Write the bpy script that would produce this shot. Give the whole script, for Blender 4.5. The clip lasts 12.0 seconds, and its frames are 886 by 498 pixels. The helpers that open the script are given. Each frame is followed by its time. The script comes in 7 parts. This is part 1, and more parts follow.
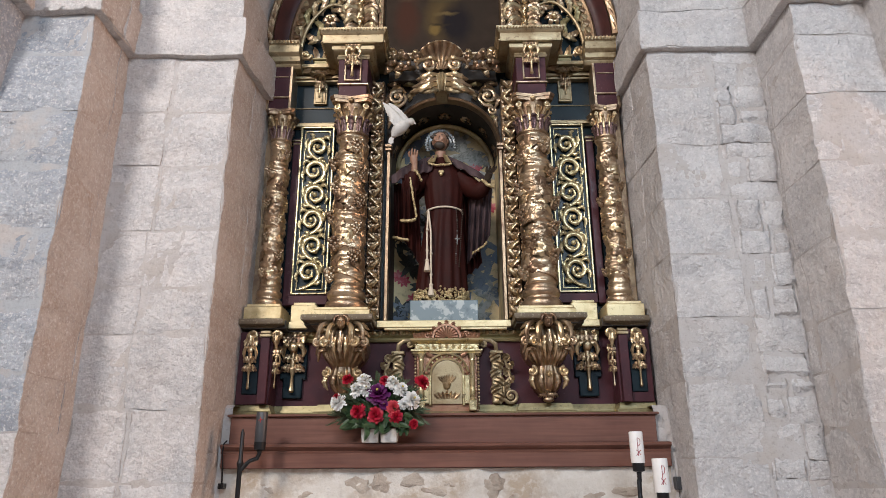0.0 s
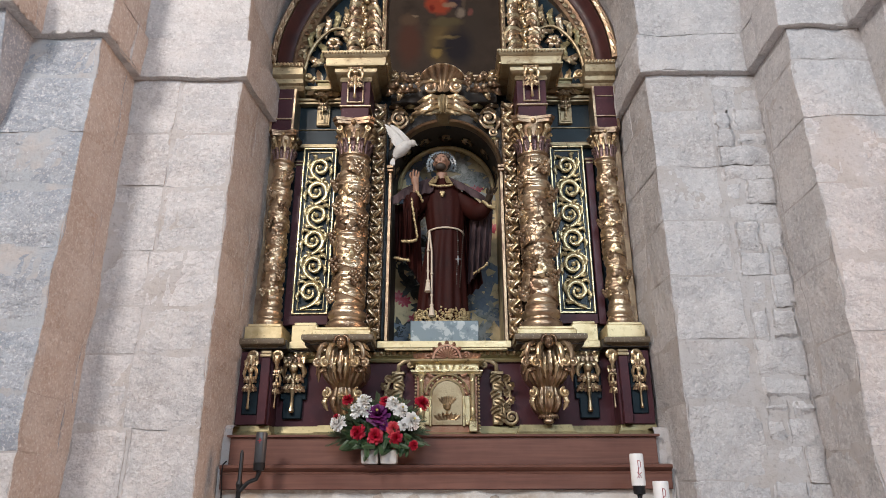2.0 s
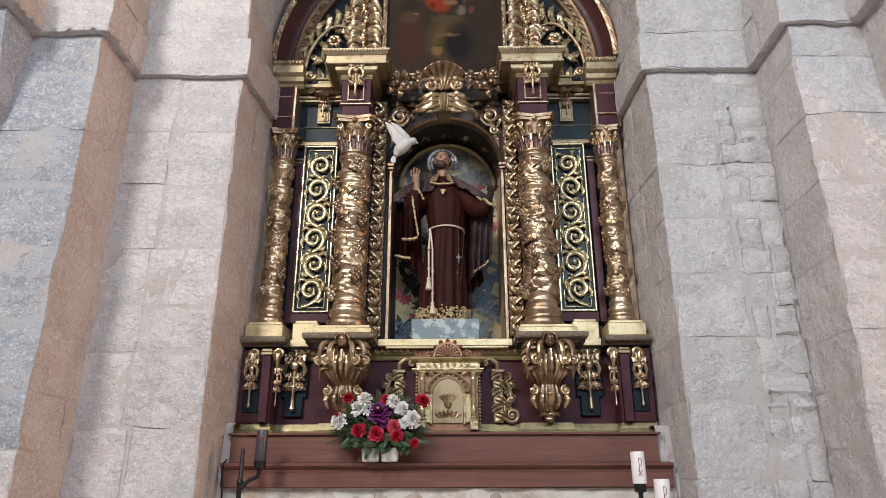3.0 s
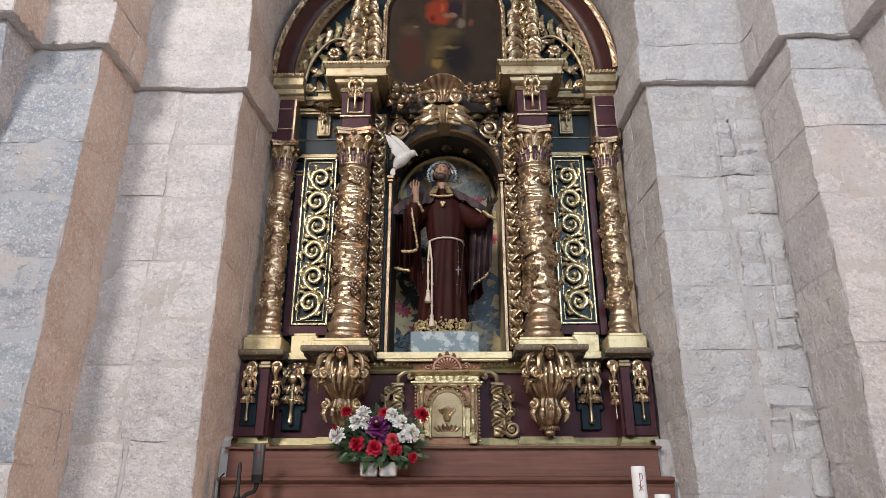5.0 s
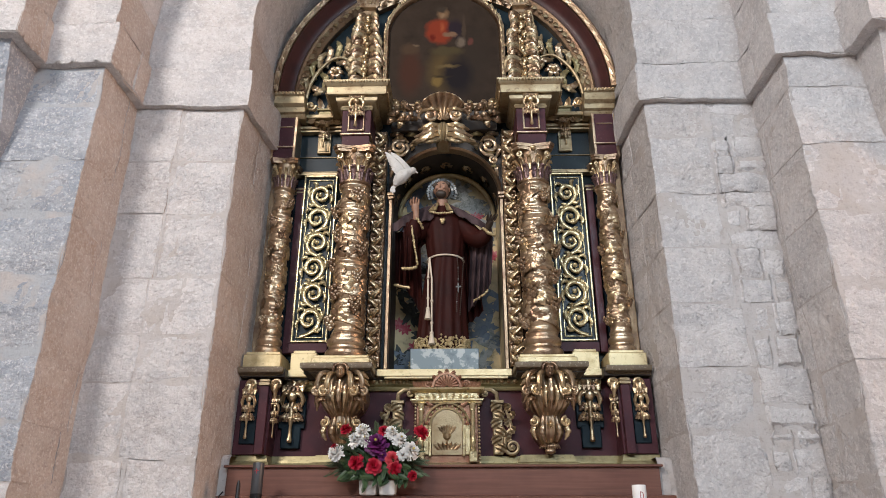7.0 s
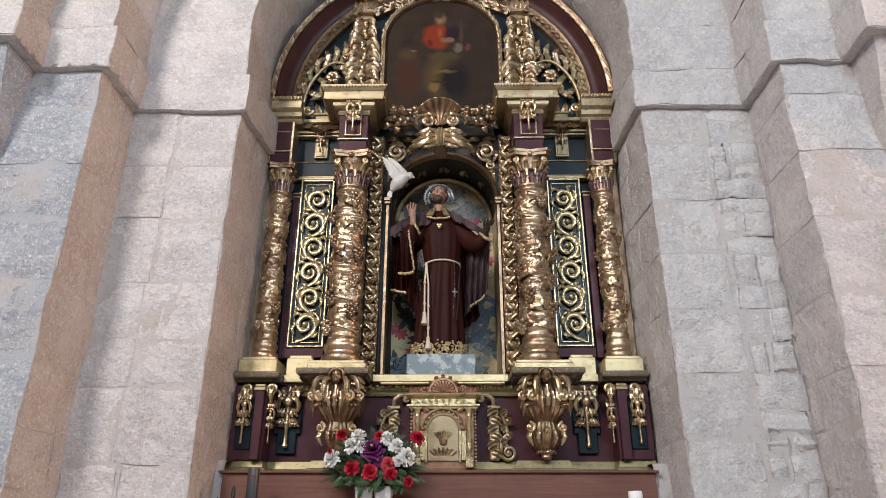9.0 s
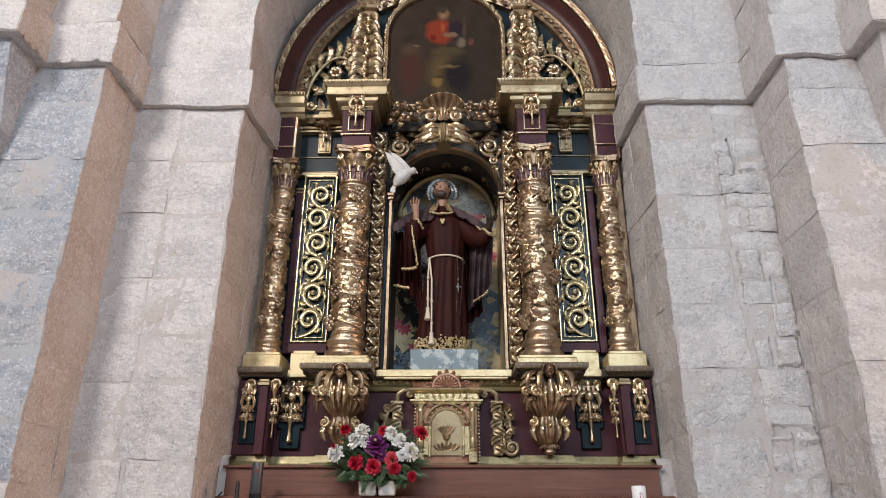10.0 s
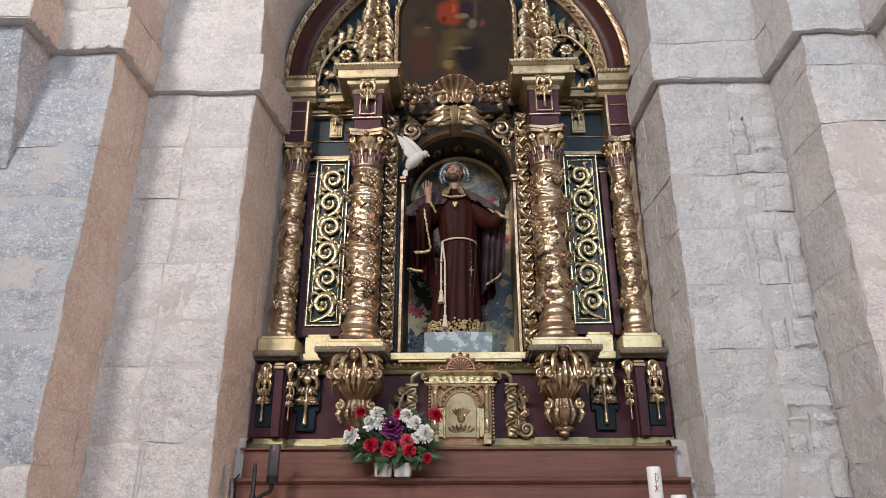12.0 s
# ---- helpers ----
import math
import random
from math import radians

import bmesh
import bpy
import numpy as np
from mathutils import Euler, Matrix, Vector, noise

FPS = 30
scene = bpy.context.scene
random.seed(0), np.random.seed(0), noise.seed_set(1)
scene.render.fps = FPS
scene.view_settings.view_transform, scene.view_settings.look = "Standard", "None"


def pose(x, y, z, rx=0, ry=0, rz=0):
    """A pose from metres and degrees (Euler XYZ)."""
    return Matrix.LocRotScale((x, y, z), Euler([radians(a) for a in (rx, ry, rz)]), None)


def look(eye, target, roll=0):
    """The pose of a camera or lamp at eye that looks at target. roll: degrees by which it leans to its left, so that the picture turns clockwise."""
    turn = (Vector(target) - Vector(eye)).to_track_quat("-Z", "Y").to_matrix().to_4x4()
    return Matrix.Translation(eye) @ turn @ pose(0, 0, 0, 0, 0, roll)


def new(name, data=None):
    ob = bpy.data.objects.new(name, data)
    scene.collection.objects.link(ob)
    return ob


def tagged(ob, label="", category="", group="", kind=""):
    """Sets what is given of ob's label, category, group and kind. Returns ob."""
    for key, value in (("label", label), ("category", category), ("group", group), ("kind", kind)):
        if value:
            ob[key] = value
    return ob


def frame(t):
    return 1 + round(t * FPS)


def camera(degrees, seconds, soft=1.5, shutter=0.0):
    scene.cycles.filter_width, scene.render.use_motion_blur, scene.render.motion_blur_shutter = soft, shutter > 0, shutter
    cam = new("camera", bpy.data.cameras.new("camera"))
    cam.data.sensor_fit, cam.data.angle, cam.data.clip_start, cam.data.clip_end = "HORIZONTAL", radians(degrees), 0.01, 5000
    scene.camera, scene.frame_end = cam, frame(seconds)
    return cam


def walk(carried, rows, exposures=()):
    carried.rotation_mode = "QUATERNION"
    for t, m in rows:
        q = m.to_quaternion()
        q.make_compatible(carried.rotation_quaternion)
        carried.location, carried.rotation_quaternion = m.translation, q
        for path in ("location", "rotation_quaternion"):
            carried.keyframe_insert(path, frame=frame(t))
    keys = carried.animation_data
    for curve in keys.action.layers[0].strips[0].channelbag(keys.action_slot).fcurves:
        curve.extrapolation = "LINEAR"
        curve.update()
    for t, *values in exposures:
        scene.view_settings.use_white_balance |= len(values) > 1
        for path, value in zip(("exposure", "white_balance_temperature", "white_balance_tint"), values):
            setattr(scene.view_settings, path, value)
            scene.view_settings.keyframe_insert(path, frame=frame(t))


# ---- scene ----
cam = camera(66.45, 12.0, soft=0.75)
PATH = [
    (0.0, -0.031, 0.004, 1.595, 0.79, 18.77, 0.32),
    (0.5, -0.030, 0.001, 1.595, 0.90, 19.64, 0.28),
    (1.0, -0.029, -0.008, 1.593, 1.04, 19.99, 0.20),
    (1.5, -0.027, -0.013, 1.593, 0.97, 20.26, 0.22),
    (2.0, -0.023, -0.015, 1.592, 0.88, 20.47, 0.08),
    (2.5, -0.020, -0.013, 1.592, 0.97, 20.56, 0.06),
    (3.0, -0.017, -0.009, 1.592, 1.03, 20.32, 0.07),
    (5.0, -0.007, 0.003, 1.600, 1.09, 21.32, 0.00),
    (5.5, -0.003, 0.000, 1.600, 1.07, 21.77, 0.01),
    (6.0, 0.000, 0.000, 1.600, 1.14, 22.15, 0.02),
    (6.5, 0.003, -0.002, 1.600, 1.19, 22.48, -0.01),
    (7.0, 0.003, -0.004, 1.600, 1.21, 22.73, 0.01),
    (9.0, -0.000, -0.002, 1.602, 0.85, 23.15, -0.05),
    (9.5, -0.001, -0.001, 1.602, 0.93, 23.21, -0.03),
    (10.0, -0.002, -0.002, 1.601, 1.09, 22.76, -0.12),
    (10.5, -0.005, -0.001, 1.599, 1.33, 22.16, -0.09),
    (11.0, -0.006, 0.001, 1.599, 1.66, 21.88, -0.02),
    (11.5, -0.007, 0.003, 1.597, 2.03, 21.58, -0.06),
    (12.0, -0.007, 0.005, 1.598, 2.25, 21.40, -0.02),
]
walk(cam, [(t, pose(x, y, z, 90 + pitch, roll, yaw)) for t, x, y, z, yaw, pitch, roll in PATH],
     exposures=[(0.0, 0.0), (12.0, 0.0)])

# ---- light: main and warm lamps stand for unseen sources, rear one is added fill ----
world = bpy.data.worlds.new("sky")
scene.world = world
world.use_nodes = True
wt = world.node_tree
sky = wt.nodes.new("ShaderNodeTexSky")
sky.sky_type = "NISHITA"
sky.sun_disc = False
sky.sun_elevation, sky.sun_rotation = radians(35), radians(150)
wt.nodes["Background"].inputs[1].default_value = 0.1
wt.links.new(sky.outputs[0], wt.nodes["Background"].inputs[0])


def area_lamp(name, eye, target, width, height, power, colour):
    lamp = bpy.data.lights.new(name, "AREA")
    lamp.shape, lamp.size, lamp.size_y = "RECTANGLE", width, height
    lamp.energy, lamp.color = power, colour
    ob = new(name, lamp)
    ob.matrix_world = look(eye, target)
    return ob


area_lamp("main_lamp", (-4.3, -3.5, 7.7), (0.6, 4.2, 3.0), 1.5, 2.0, 640, (1.0, 0.925, 0.88))
area_lamp("warm_lamp", (8.0, 1.6, 4.9), (-1.5, 4.0, 3.2), 1.8, 2.6, 410, (1.0, 0.60, 0.39))
# cool fill added to lift the shadows, no known source
area_lamp("rear_fill", (1.8, -6.0, 7.0), (0.4, 4.2, 3.0), 5.0, 2.4, 550, (0.71, 0.85, 1.0))


# ---- materials ----
def material(name, base, rough=0.6, metal=0.0, vary=(), bump=(), spread=0.0, coat=0.0, spec=0.5):
    """vary: (scale, low, high, colour) layers of noise that mix in a colour; bump: (scale, strength, distance);
    spread: how far each piece's brightness differs from the next."""
    m = bpy.data.materials.new(name)
    m.use_nodes = True
    nt = m.node_tree
    b = nt.nodes["Principled BSDF"]
    co = nt.nodes.new("ShaderNodeTexCoord")
    vec = co.outputs["Object"]
    src = nt.nodes.new("ShaderNodeRGB")
    src.outputs[0].default_value = (*base, 1)
    col = src.outputs[0]
    info = nt.nodes.new("ShaderNodeObjectInfo")
    shift = nt.nodes.new("ShaderNodeVectorMath")
    shift.operation = "MULTIPLY_ADD"
    comb = nt.nodes.new("ShaderNodeCombineXYZ")
    for k in range(3):
        nt.links.new(info.outputs["Random"], comb.inputs[k])
    nt.links.new(comb.outputs[0], shift.inputs[0])
    shift.inputs[1].default_value = (17, 31, 11)
    nt.links.new(vec, shift.inputs[2])
    vec = shift.outputs[0]
    for scale, low, high, colour, *amount in vary:
        n = nt.nodes.new("ShaderNodeTexNoise")
        n.inputs["Scale"].default_value, n.inputs["Detail"].default_value = scale, 5
        n.inputs["Roughness"].default_value = 0.6
        if len(amount) > 1:         # drawn out into level bands
            flat = nt.nodes.new("ShaderNodeVectorMath")
            flat.operation = "MULTIPLY"
            flat.inputs[1].default_value = (1, 1, amount[1])
            nt.links.new(vec, flat.inputs[0])
            nt.links.new(flat.outputs[0], n.inputs["Vector"])
        else:
            nt.links.new(vec, n.inputs["Vector"])
        r = nt.nodes.new("ShaderNodeMapRange")
        r.inputs["From Min"].default_value, r.inputs["From Max"].default_value = low, high
        r.inputs["To Max"].default_value = amount[0] if amount else 1.0
        nt.links.new(n.outputs["Fac"], r.inputs["Value"])
        x = nt.nodes.new("ShaderNodeMix")
        x.data_type = "RGBA"
        x.inputs["B"].default_value = (*colour, 1)
        for sock in x.inputs:
            if sock.type == "RGBA" and sock.name == "B":
                sock.default_value = (*colour, 1)
        fac = [s for s in x.inputs if s.name == "Factor" and s.type == "VALUE"][0]
        a = [s for s in x.inputs if s.name == "A" and s.type == "RGBA"][0]
        nt.links.new(r.outputs[0], fac)
        nt.links.new(col, a)
        col = [s for s in x.outputs if s.type == "RGBA"][0]
    if spread:
        hs = nt.nodes.new("ShaderNodeHueSaturation")
        mr = nt.nodes.new("ShaderNodeMapRange")
        mr.inputs["To Min"].default_value, mr.inputs["To Max"].default_value = 1 - spread, 1 + spread
        nt.links.new(info.outputs["Random"], mr.inputs["Value"])
        nt.links.new(mr.outputs[0], hs.inputs["Value"])
        nt.links.new(col, hs.inputs["Color"])
        col = hs.outputs[0]
    nt.links.new(col, b.inputs["Base Color"])
    b.inputs["Metallic"].default_value = metal
    b.inputs["Specular IOR Level"].default_value = spec
    b.inputs["Coat Weight"].default_value = coat
    n = nt.nodes.new("ShaderNodeTexNoise")
    n.inputs["Scale"].default_value, n.inputs["Detail"].default_value = 23, 3
    nt.links.new(vec, n.inputs["Vector"])
    r = nt.nodes.new("ShaderNodeMapRange")
    r.inputs["To Min"].default_value, r.inputs["To Max"].default_value = max(rough - 0.15, 0.03), min(rough + 0.15, 1)
    nt.links.new(n.outputs["Fac"], r.inputs["Value"])
    nt.links.new(r.outputs[0], b.inputs["Roughness"])
    last = None
    for scale, strength, dist in bump:
        n = nt.nodes.new("ShaderNodeTexNoise")
        n.inputs["Scale"].default_value, n.inputs["Detail"].default_value = scale, 6
        n.inputs["Roughness"].default_value = 0.65
        nt.links.new(vec, n.inputs["Vector"])
        bp = nt.nodes.new("ShaderNodeBump")
        bp.inputs["Strength"].default_value, bp.inputs["Distance"].default_value = strength, dist
        nt.links.new(n.outputs["Fac"], bp.inputs["Height"])
        if last:
            nt.links.new(last, bp.inputs["Normal"])
        last = bp.outputs[0]
    if last:
        nt.links.new(last, b.inputs["Normal"])
    return m


def stone(name, base, warm, pale):
    """Hammered granite: broad tints, level bands, pale tool marks and dark pits."""
    dim = tuple(c * 0.80 for c in base)
    return material(name, base, 0.92,
                    vary=((1.2, 0.46, 0.66, dim, 0.7), (1.7, 0.52, 0.70, warm, 0.8), (5.5, 0.50, 0.66, pale, 0.7), (2.2, 0.48, 0.66, warm, 0.35, 3.0),
                          (3.4, 0.50, 0.62, pale, 0.55), (11, 0.58, 0.70, (0.30, 0.28, 0.28), 0.35), (30, 0.50, 0.62, pale, 0.6), (62, 0.54, 0.64, (0.74, 0.73, 0.72), 0.5),
                          (42, 0.58, 0.68, (0.24, 0.22, 0.22), 0.35), (90, 0.57, 0.67, (0.22, 0.21, 0.20), 0.22)),
                    bump=((5, 0.6, 0.05), (14, 0.8, 0.03), (34, 0.75, 0.013), (80, 0.6, 0.004)), spread=0.04, spec=0.15)


STONE = stone("pale limestone", (0.535, 0.52, 0.522), (0.53, 0.47, 0.435), (0.67, 0.645, 0.635))
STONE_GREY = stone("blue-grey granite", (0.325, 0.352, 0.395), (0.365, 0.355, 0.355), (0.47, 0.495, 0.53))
# tan puts the warm light on the west reveals into the stone colour
STONE_WARM_LIT = stone("tan stone with painted warm light", (0.495, 0.43, 0.388), (0.44, 0.34, 0.275), (0.58, 0.53, 0.495))
MORTAR = material("lime mortar", (0.50, 0.475, 0.465), 0.95, vary=((6, 0.45, 0.65, (0.46, 0.42, 0.395)), (40, 0.55, 0.75, (0.24, 0.21, 0.19), 0.6)), bump=((12, 0.6, 0.02), (60, 0.7, 0.006)), spec=0.1)
MORTAR_GREY = material("grey lime mortar", (0.385, 0.40, 0.42), 0.95, vary=((6, 0.45, 0.65, (0.44, 0.41, 0.395)), (40, 0.55, 0.75, (0.26, 0.25, 0.25), 0.5)), bump=((12, 0.6, 0.02), (60, 0.7, 0.006)), spec=0.1)
# nave stone kept dark to cut the light it bounces
NAVE = material("nave stone darkened against bounce", (0.27, 0.25, 0.24), 0.92, vary=((1.6, 0.42, 0.68, (0.20, 0.20, 0.20)), (2.3, 0.55, 0.72, (0.26, 0.21, 0.18))), bump=((20, 0.5, 0.01),), spec=0.1)
PLASTER = material("worn plaster", (0.62, 0.58, 0.53), 0.9,
                   vary=((3.2, 0.5, 0.66, (0.44, 0.36, 0.28)), (9, 0.55, 0.75, (0.36, 0.31, 0.27), 0.7), (30, 0.5, 0.8, (0.70, 0.67, 0.63))),
                   bump=((6, 0.7, 0.03), (40, 0.5, 0.006)), spec=0.2)
GOLD = material("aged gold leaf", (0.58, 0.445, 0.27), 0.34, 0.92,
                vary=((7, 0.48, 0.68, (0.24, 0.13, 0.06), 0.75), (26, 0.58, 0.70, (0.09, 0.045, 0.025), 0.6), (5, 0.58, 0.72, (0.80, 0.62, 0.37), 0.7)),
                bump=((18, 0.35, 0.012), (60, 0.25, 0.003)))
OLIVE = material("dull olive gilding", (0.30, 0.255, 0.13), 0.42, 0.45,
                 vary=((9, 0.48, 0.68, (0.15, 0.115, 0.055), 0.8), (45, 0.58, 0.72, (0.06, 0.045, 0.025), 0.6)), bump=((35, 0.4, 0.005),))
SCROLL = material("cream gold scrollwork", (0.60, 0.50, 0.29), 0.30, 0.7,
                  vary=((9, 0.50, 0.68, (0.34, 0.26, 0.13), 0.8), (45, 0.60, 0.74, (0.10, 0.07, 0.04), 0.6)), bump=((35, 0.45, 0.006),))
# also carries painted shade: capital bells, shell hollow, bracket undersides, upper zone
GOLD_DARK = material("dark gilding, partly painted shade", (0.34, 0.235, 0.145), 0.36, 0.85,
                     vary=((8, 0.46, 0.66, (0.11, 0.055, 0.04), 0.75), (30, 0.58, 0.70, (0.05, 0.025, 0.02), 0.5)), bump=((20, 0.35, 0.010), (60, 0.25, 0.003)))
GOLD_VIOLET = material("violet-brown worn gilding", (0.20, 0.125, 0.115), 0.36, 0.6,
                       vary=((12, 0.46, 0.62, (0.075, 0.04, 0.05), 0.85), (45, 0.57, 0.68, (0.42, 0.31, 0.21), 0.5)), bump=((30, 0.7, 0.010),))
GOLD_PALE = material("pale green gold leaf", (0.37, 0.295, 0.18), 0.46, 0.7,
                     vary=((7, 0.46, 0.66, (0.22, 0.145, 0.07), 0.8), (28, 0.58, 0.70, (0.08, 0.05, 0.03), 0.6), (5, 0.60, 0.72, (0.70, 0.57, 0.35), 0.6)),
                     bump=((20, 0.3, 0.010), (60, 0.25, 0.003)))
GOLD_ROSE = material("rubbed gold over red bole", (0.54, 0.415, 0.28), 0.34, 0.9,
                     vary=((7, 0.46, 0.66, (0.22, 0.12, 0.07), 0.75), (26, 0.58, 0.70, (0.09, 0.042, 0.03), 0.6), (5, 0.58, 0.70, (0.78, 0.59, 0.39), 0.65)),
                     bump=((18, 0.35, 0.012), (60, 0.25, 0.003)))
BOLE = material("rose gilding on red bole", (0.34, 0.185, 0.115), 0.36, 0.55,
                vary=((12, 0.48, 0.64, (0.26, 0.11, 0.065), 0.8), (50, 0.56, 0.70, (0.12, 0.05, 0.03), 0.6)), bump=((40, 0.45, 0.005),))
GOLD_BRIGHT = material("bright gold plinth", (0.68, 0.565, 0.33), 0.38, 0.42,
                       vary=((9, 0.5, 0.70, (0.40, 0.29, 0.13), 0.8), (40, 0.58, 0.74, (0.18, 0.12, 0.06), 0.7)),
                       bump=((30, 0.35, 0.005),))
WORN = material("worn gilt edge", (0.175, 0.135, 0.09), 0.5, 0.4,
                vary=((16, 0.45, 0.7, (0.14, 0.11, 0.08)), (60, 0.55, 0.75, (0.55, 0.50, 0.40), 0.7)), bump=((40, 0.4, 0.004),))
PURPLE = material("purple painted wood", (0.070, 0.024, 0.030), 0.42, vary=((6, 0.45, 0.75, (0.038, 0.016, 0.023)), (45, 0.62, 0.8, (0.20, 0.12, 0.12), 0.5)),
                  bump=((25, 0.2, 0.003),), coat=0.03, spec=0.18)
BLUE = material("dark blue painted wood", (0.011, 0.022, 0.029), 0.35, vary=((5, 0.45, 0.75, (0.006, 0.012, 0.017)), (40, 0.62, 0.8, (0.06, 0.08, 0.08), 0.5)),
                bump=((25, 0.2, 0.003),), coat=0.03, spec=0.18)
REDWOOD = material("red brown arch band", (0.058, 0.018, 0.016), 0.45, vary=((8, 0.45, 0.75, (0.030, 0.012, 0.012)),), bump=((25, 0.2, 0.003),), coat=0.02, spec=0.25)
DARK = material("near-black brown", (0.036, 0.027, 0.020), 0.6, vary=((8, 0.45, 0.75, (0.035, 0.026, 0.018)),), bump=((25, 0.2, 0.003),))


def wood_material(name, a, b):
    m = material(name, a, 0.46, vary=((4, 0.4, 0.7, b),), bump=((60, 0.12, 0.002),), coat=0.03, spec=0.35)
    nt = m.node_tree
    base = nt.nodes["Principled BSDF"].inputs["Base Color"]
    old = base.links[0].from_socket
    co = nt.nodes.new("ShaderNodeTexCoord")
    mp = nt.nodes.new("ShaderNodeMapping")
    mp.inputs["Scale"].default_value = (1.2, 14, 26)
    nz = nt.nodes.new("ShaderNodeTexNoise")
    nz.inputs["Scale"].default_value, nz.inputs["Detail"].default_value, nz.inputs["Distortion"].default_value = 2.2, 7, 0.6
    nt.links.new(co.outputs["Object"], mp.inputs[0])
    nt.links.new(mp.outputs[0], nz.inputs["Vector"])
    rr = nt.nodes.new("ShaderNodeMapRange")
    rr.inputs["From Min"].default_value, rr.inputs["From Max"].default_value = 0.35, 0.7
    rr.inputs["To Min"].default_value, rr.inputs["To Max"].default_value = 0.82, 1.14
    nt.links.new(nz.outputs["Fac"], rr.inputs["Value"])
    hs = nt.nodes.new("ShaderNodeHueSaturation")
    nt.links.new(rr.outputs[0], hs.inputs["Value"])
    nt.links.new(old, hs.inputs["Color"])
    nt.links.new(hs.outputs[0], base)
    return m


WOOD = wood_material("varnished mahogany", (0.175, 0.078, 0.056), (0.135, 0.056, 0.041))
IRON = material("black iron", (0.02, 0.02, 0.022), 0.45, 0.6, bump=((60, 0.3, 0.002),))
WAX = material("white candle wax", (0.82, 0.80, 0.78), 0.45, vary=((20, 0.5, 0.8, (0.74, 0.72, 0.69)),))
RED_PRINT = material("dark red print", (0.28, 0.02, 0.03), 0.5)
GREY_METAL = material("dark grey enamel", (0.055, 0.057, 0.062), 0.4, 0.3, bump=((50, 0.2, 0.001),))
MARBLE = material("grey blue marbled paint", (0.17, 0.22, 0.24), 0.4, vary=((12, 0.52, 0.58, (0.40, 0.44, 0.44)), (16, 0.58, 0.7, (0.12, 0.16, 0.18))), bump=((40, 0.1, 0.002),))


# ---- mesh helpers ----
ROUNDED = {"vine_leaf", "acanthus_leaf", "acanthus", "scroll", "scroll_leaf", "crest_leaf", "spandrel_leaf", "foliage_leaf", "petal", "capital_leaf", "ruffle_leaf", "cap_leaf", "swag",
           "bracket", "pendant", "mask", "column", "statue", "dove", "shell"}     # carved forms with soft edges


def part(name, bm, mat, parent=None, label="", smooth=True):
    me = bpy.data.meshes.new(name)
    bm.normal_update()
    bm.to_mesh(me)
    bm.free()
    for mm in (mat if isinstance(mat, (list, tuple)) else [mat]):
        me.materials.append(mm)
    if smooth:
        me.polygons.foreach_set("use_smooth", [True] * len(me.polygons))
        me.set_sharp_from_angle(angle=radians(52 if name in ROUNDED else 36))
    ob = new(name, me)
    if parent is not None:
        ob.parent = parent
    if label:
        tagged(ob, label)
    return ob


def thing(name, label, category, group="", kind="", at=(0, 0, 0)):
    ob = new(name)
    ob.location = at
    ob.empty_display_size = 0.1
    return tagged(ob, label, category, group, kind)


def box(bm, x0, x1, y0, y1, z0, z1, bevel=0.0, seg=1, mi=0):
    vs = [bm.verts.new((x, y, z)) for z in (z0, z1) for y in (y0, y1) for x in (x0, x1)]
    fs = [bm.faces.new([vs[i] for i in q]) for q in ((0, 2, 3, 1), (4, 5, 7, 6), (0, 1, 5, 4), (2, 6, 7, 3), (0, 4, 6, 2), (1, 3, 7, 5))]
    for f in fs:
        f.material_index = mi
    if bevel:
        es = list({e for f in fs for e in f.edges})
        bmesh.ops.bevel(bm, geom=es, offset=bevel, segments=seg, affect="EDGES", profile=0.6)
    return fs


def lathe(bm, prof, cx=0.0, cy=0.0, segs=24, wob=None, mi=0):
    """prof: (radius, z) upwards; wob(angle, z) scales the radius."""
    rings = []
    for r, z in prof:
        ring = []
        for k in range(segs):
            a = 2 * math.pi * k / segs
            q = r * (wob(a, z) if wob else 1)
            ring.append(bm.verts.new((cx + q * math.cos(a), cy + q * math.sin(a), z)))
        rings.append(ring)
    for a, b in zip(rings, rings[1:]):
        for k in range(segs):
            bm.faces.new((a[k], a[(k + 1) % segs], b[(k + 1) % segs], b[k])).material_index = mi
    bm.faces.new(list(reversed(rings[0]))).material_index = mi
    bm.faces.new(rings[-1]).material_index = mi


def tube(bm, pts, radii, seg=6, flat=1.0, mi=0):
    """A tapered tube along points; flat squeezes it in y."""
    pts = [Vector(p) for p in pts]
    if not isinstance(radii, (list, tuple)):
        radii = [radii] * len(pts)
    rings, up = [], Vector((0, 1, 0))
    for i, p in enumerate(pts):
        d = (pts[min(i + 1, len(pts) - 1)] - pts[max(i - 1, 0)]).normalized()
        s = d.cross(up)
        if s.length < 0.05:
            s = d.cross(Vector((1, 0, 0)))
        s.normalize()
        n = s.cross(d).normalized()
        rings.append([bm.verts.new(p + radii[i] * (math.cos(a) * s + flat * math.sin(a) * n)) for a in (2 * math.pi * k / seg for k in range(seg))])
    for a, b in zip(rings, rings[1:]):
        for k in range(seg):
            bm.faces.new((a[k], a[(k + 1) % seg], b[(k + 1) % seg], b[k])).material_index = mi
    bm.faces.new(list(reversed(rings[0]))).material_index = mi
    bm.faces.new(rings[-1]).material_index = mi


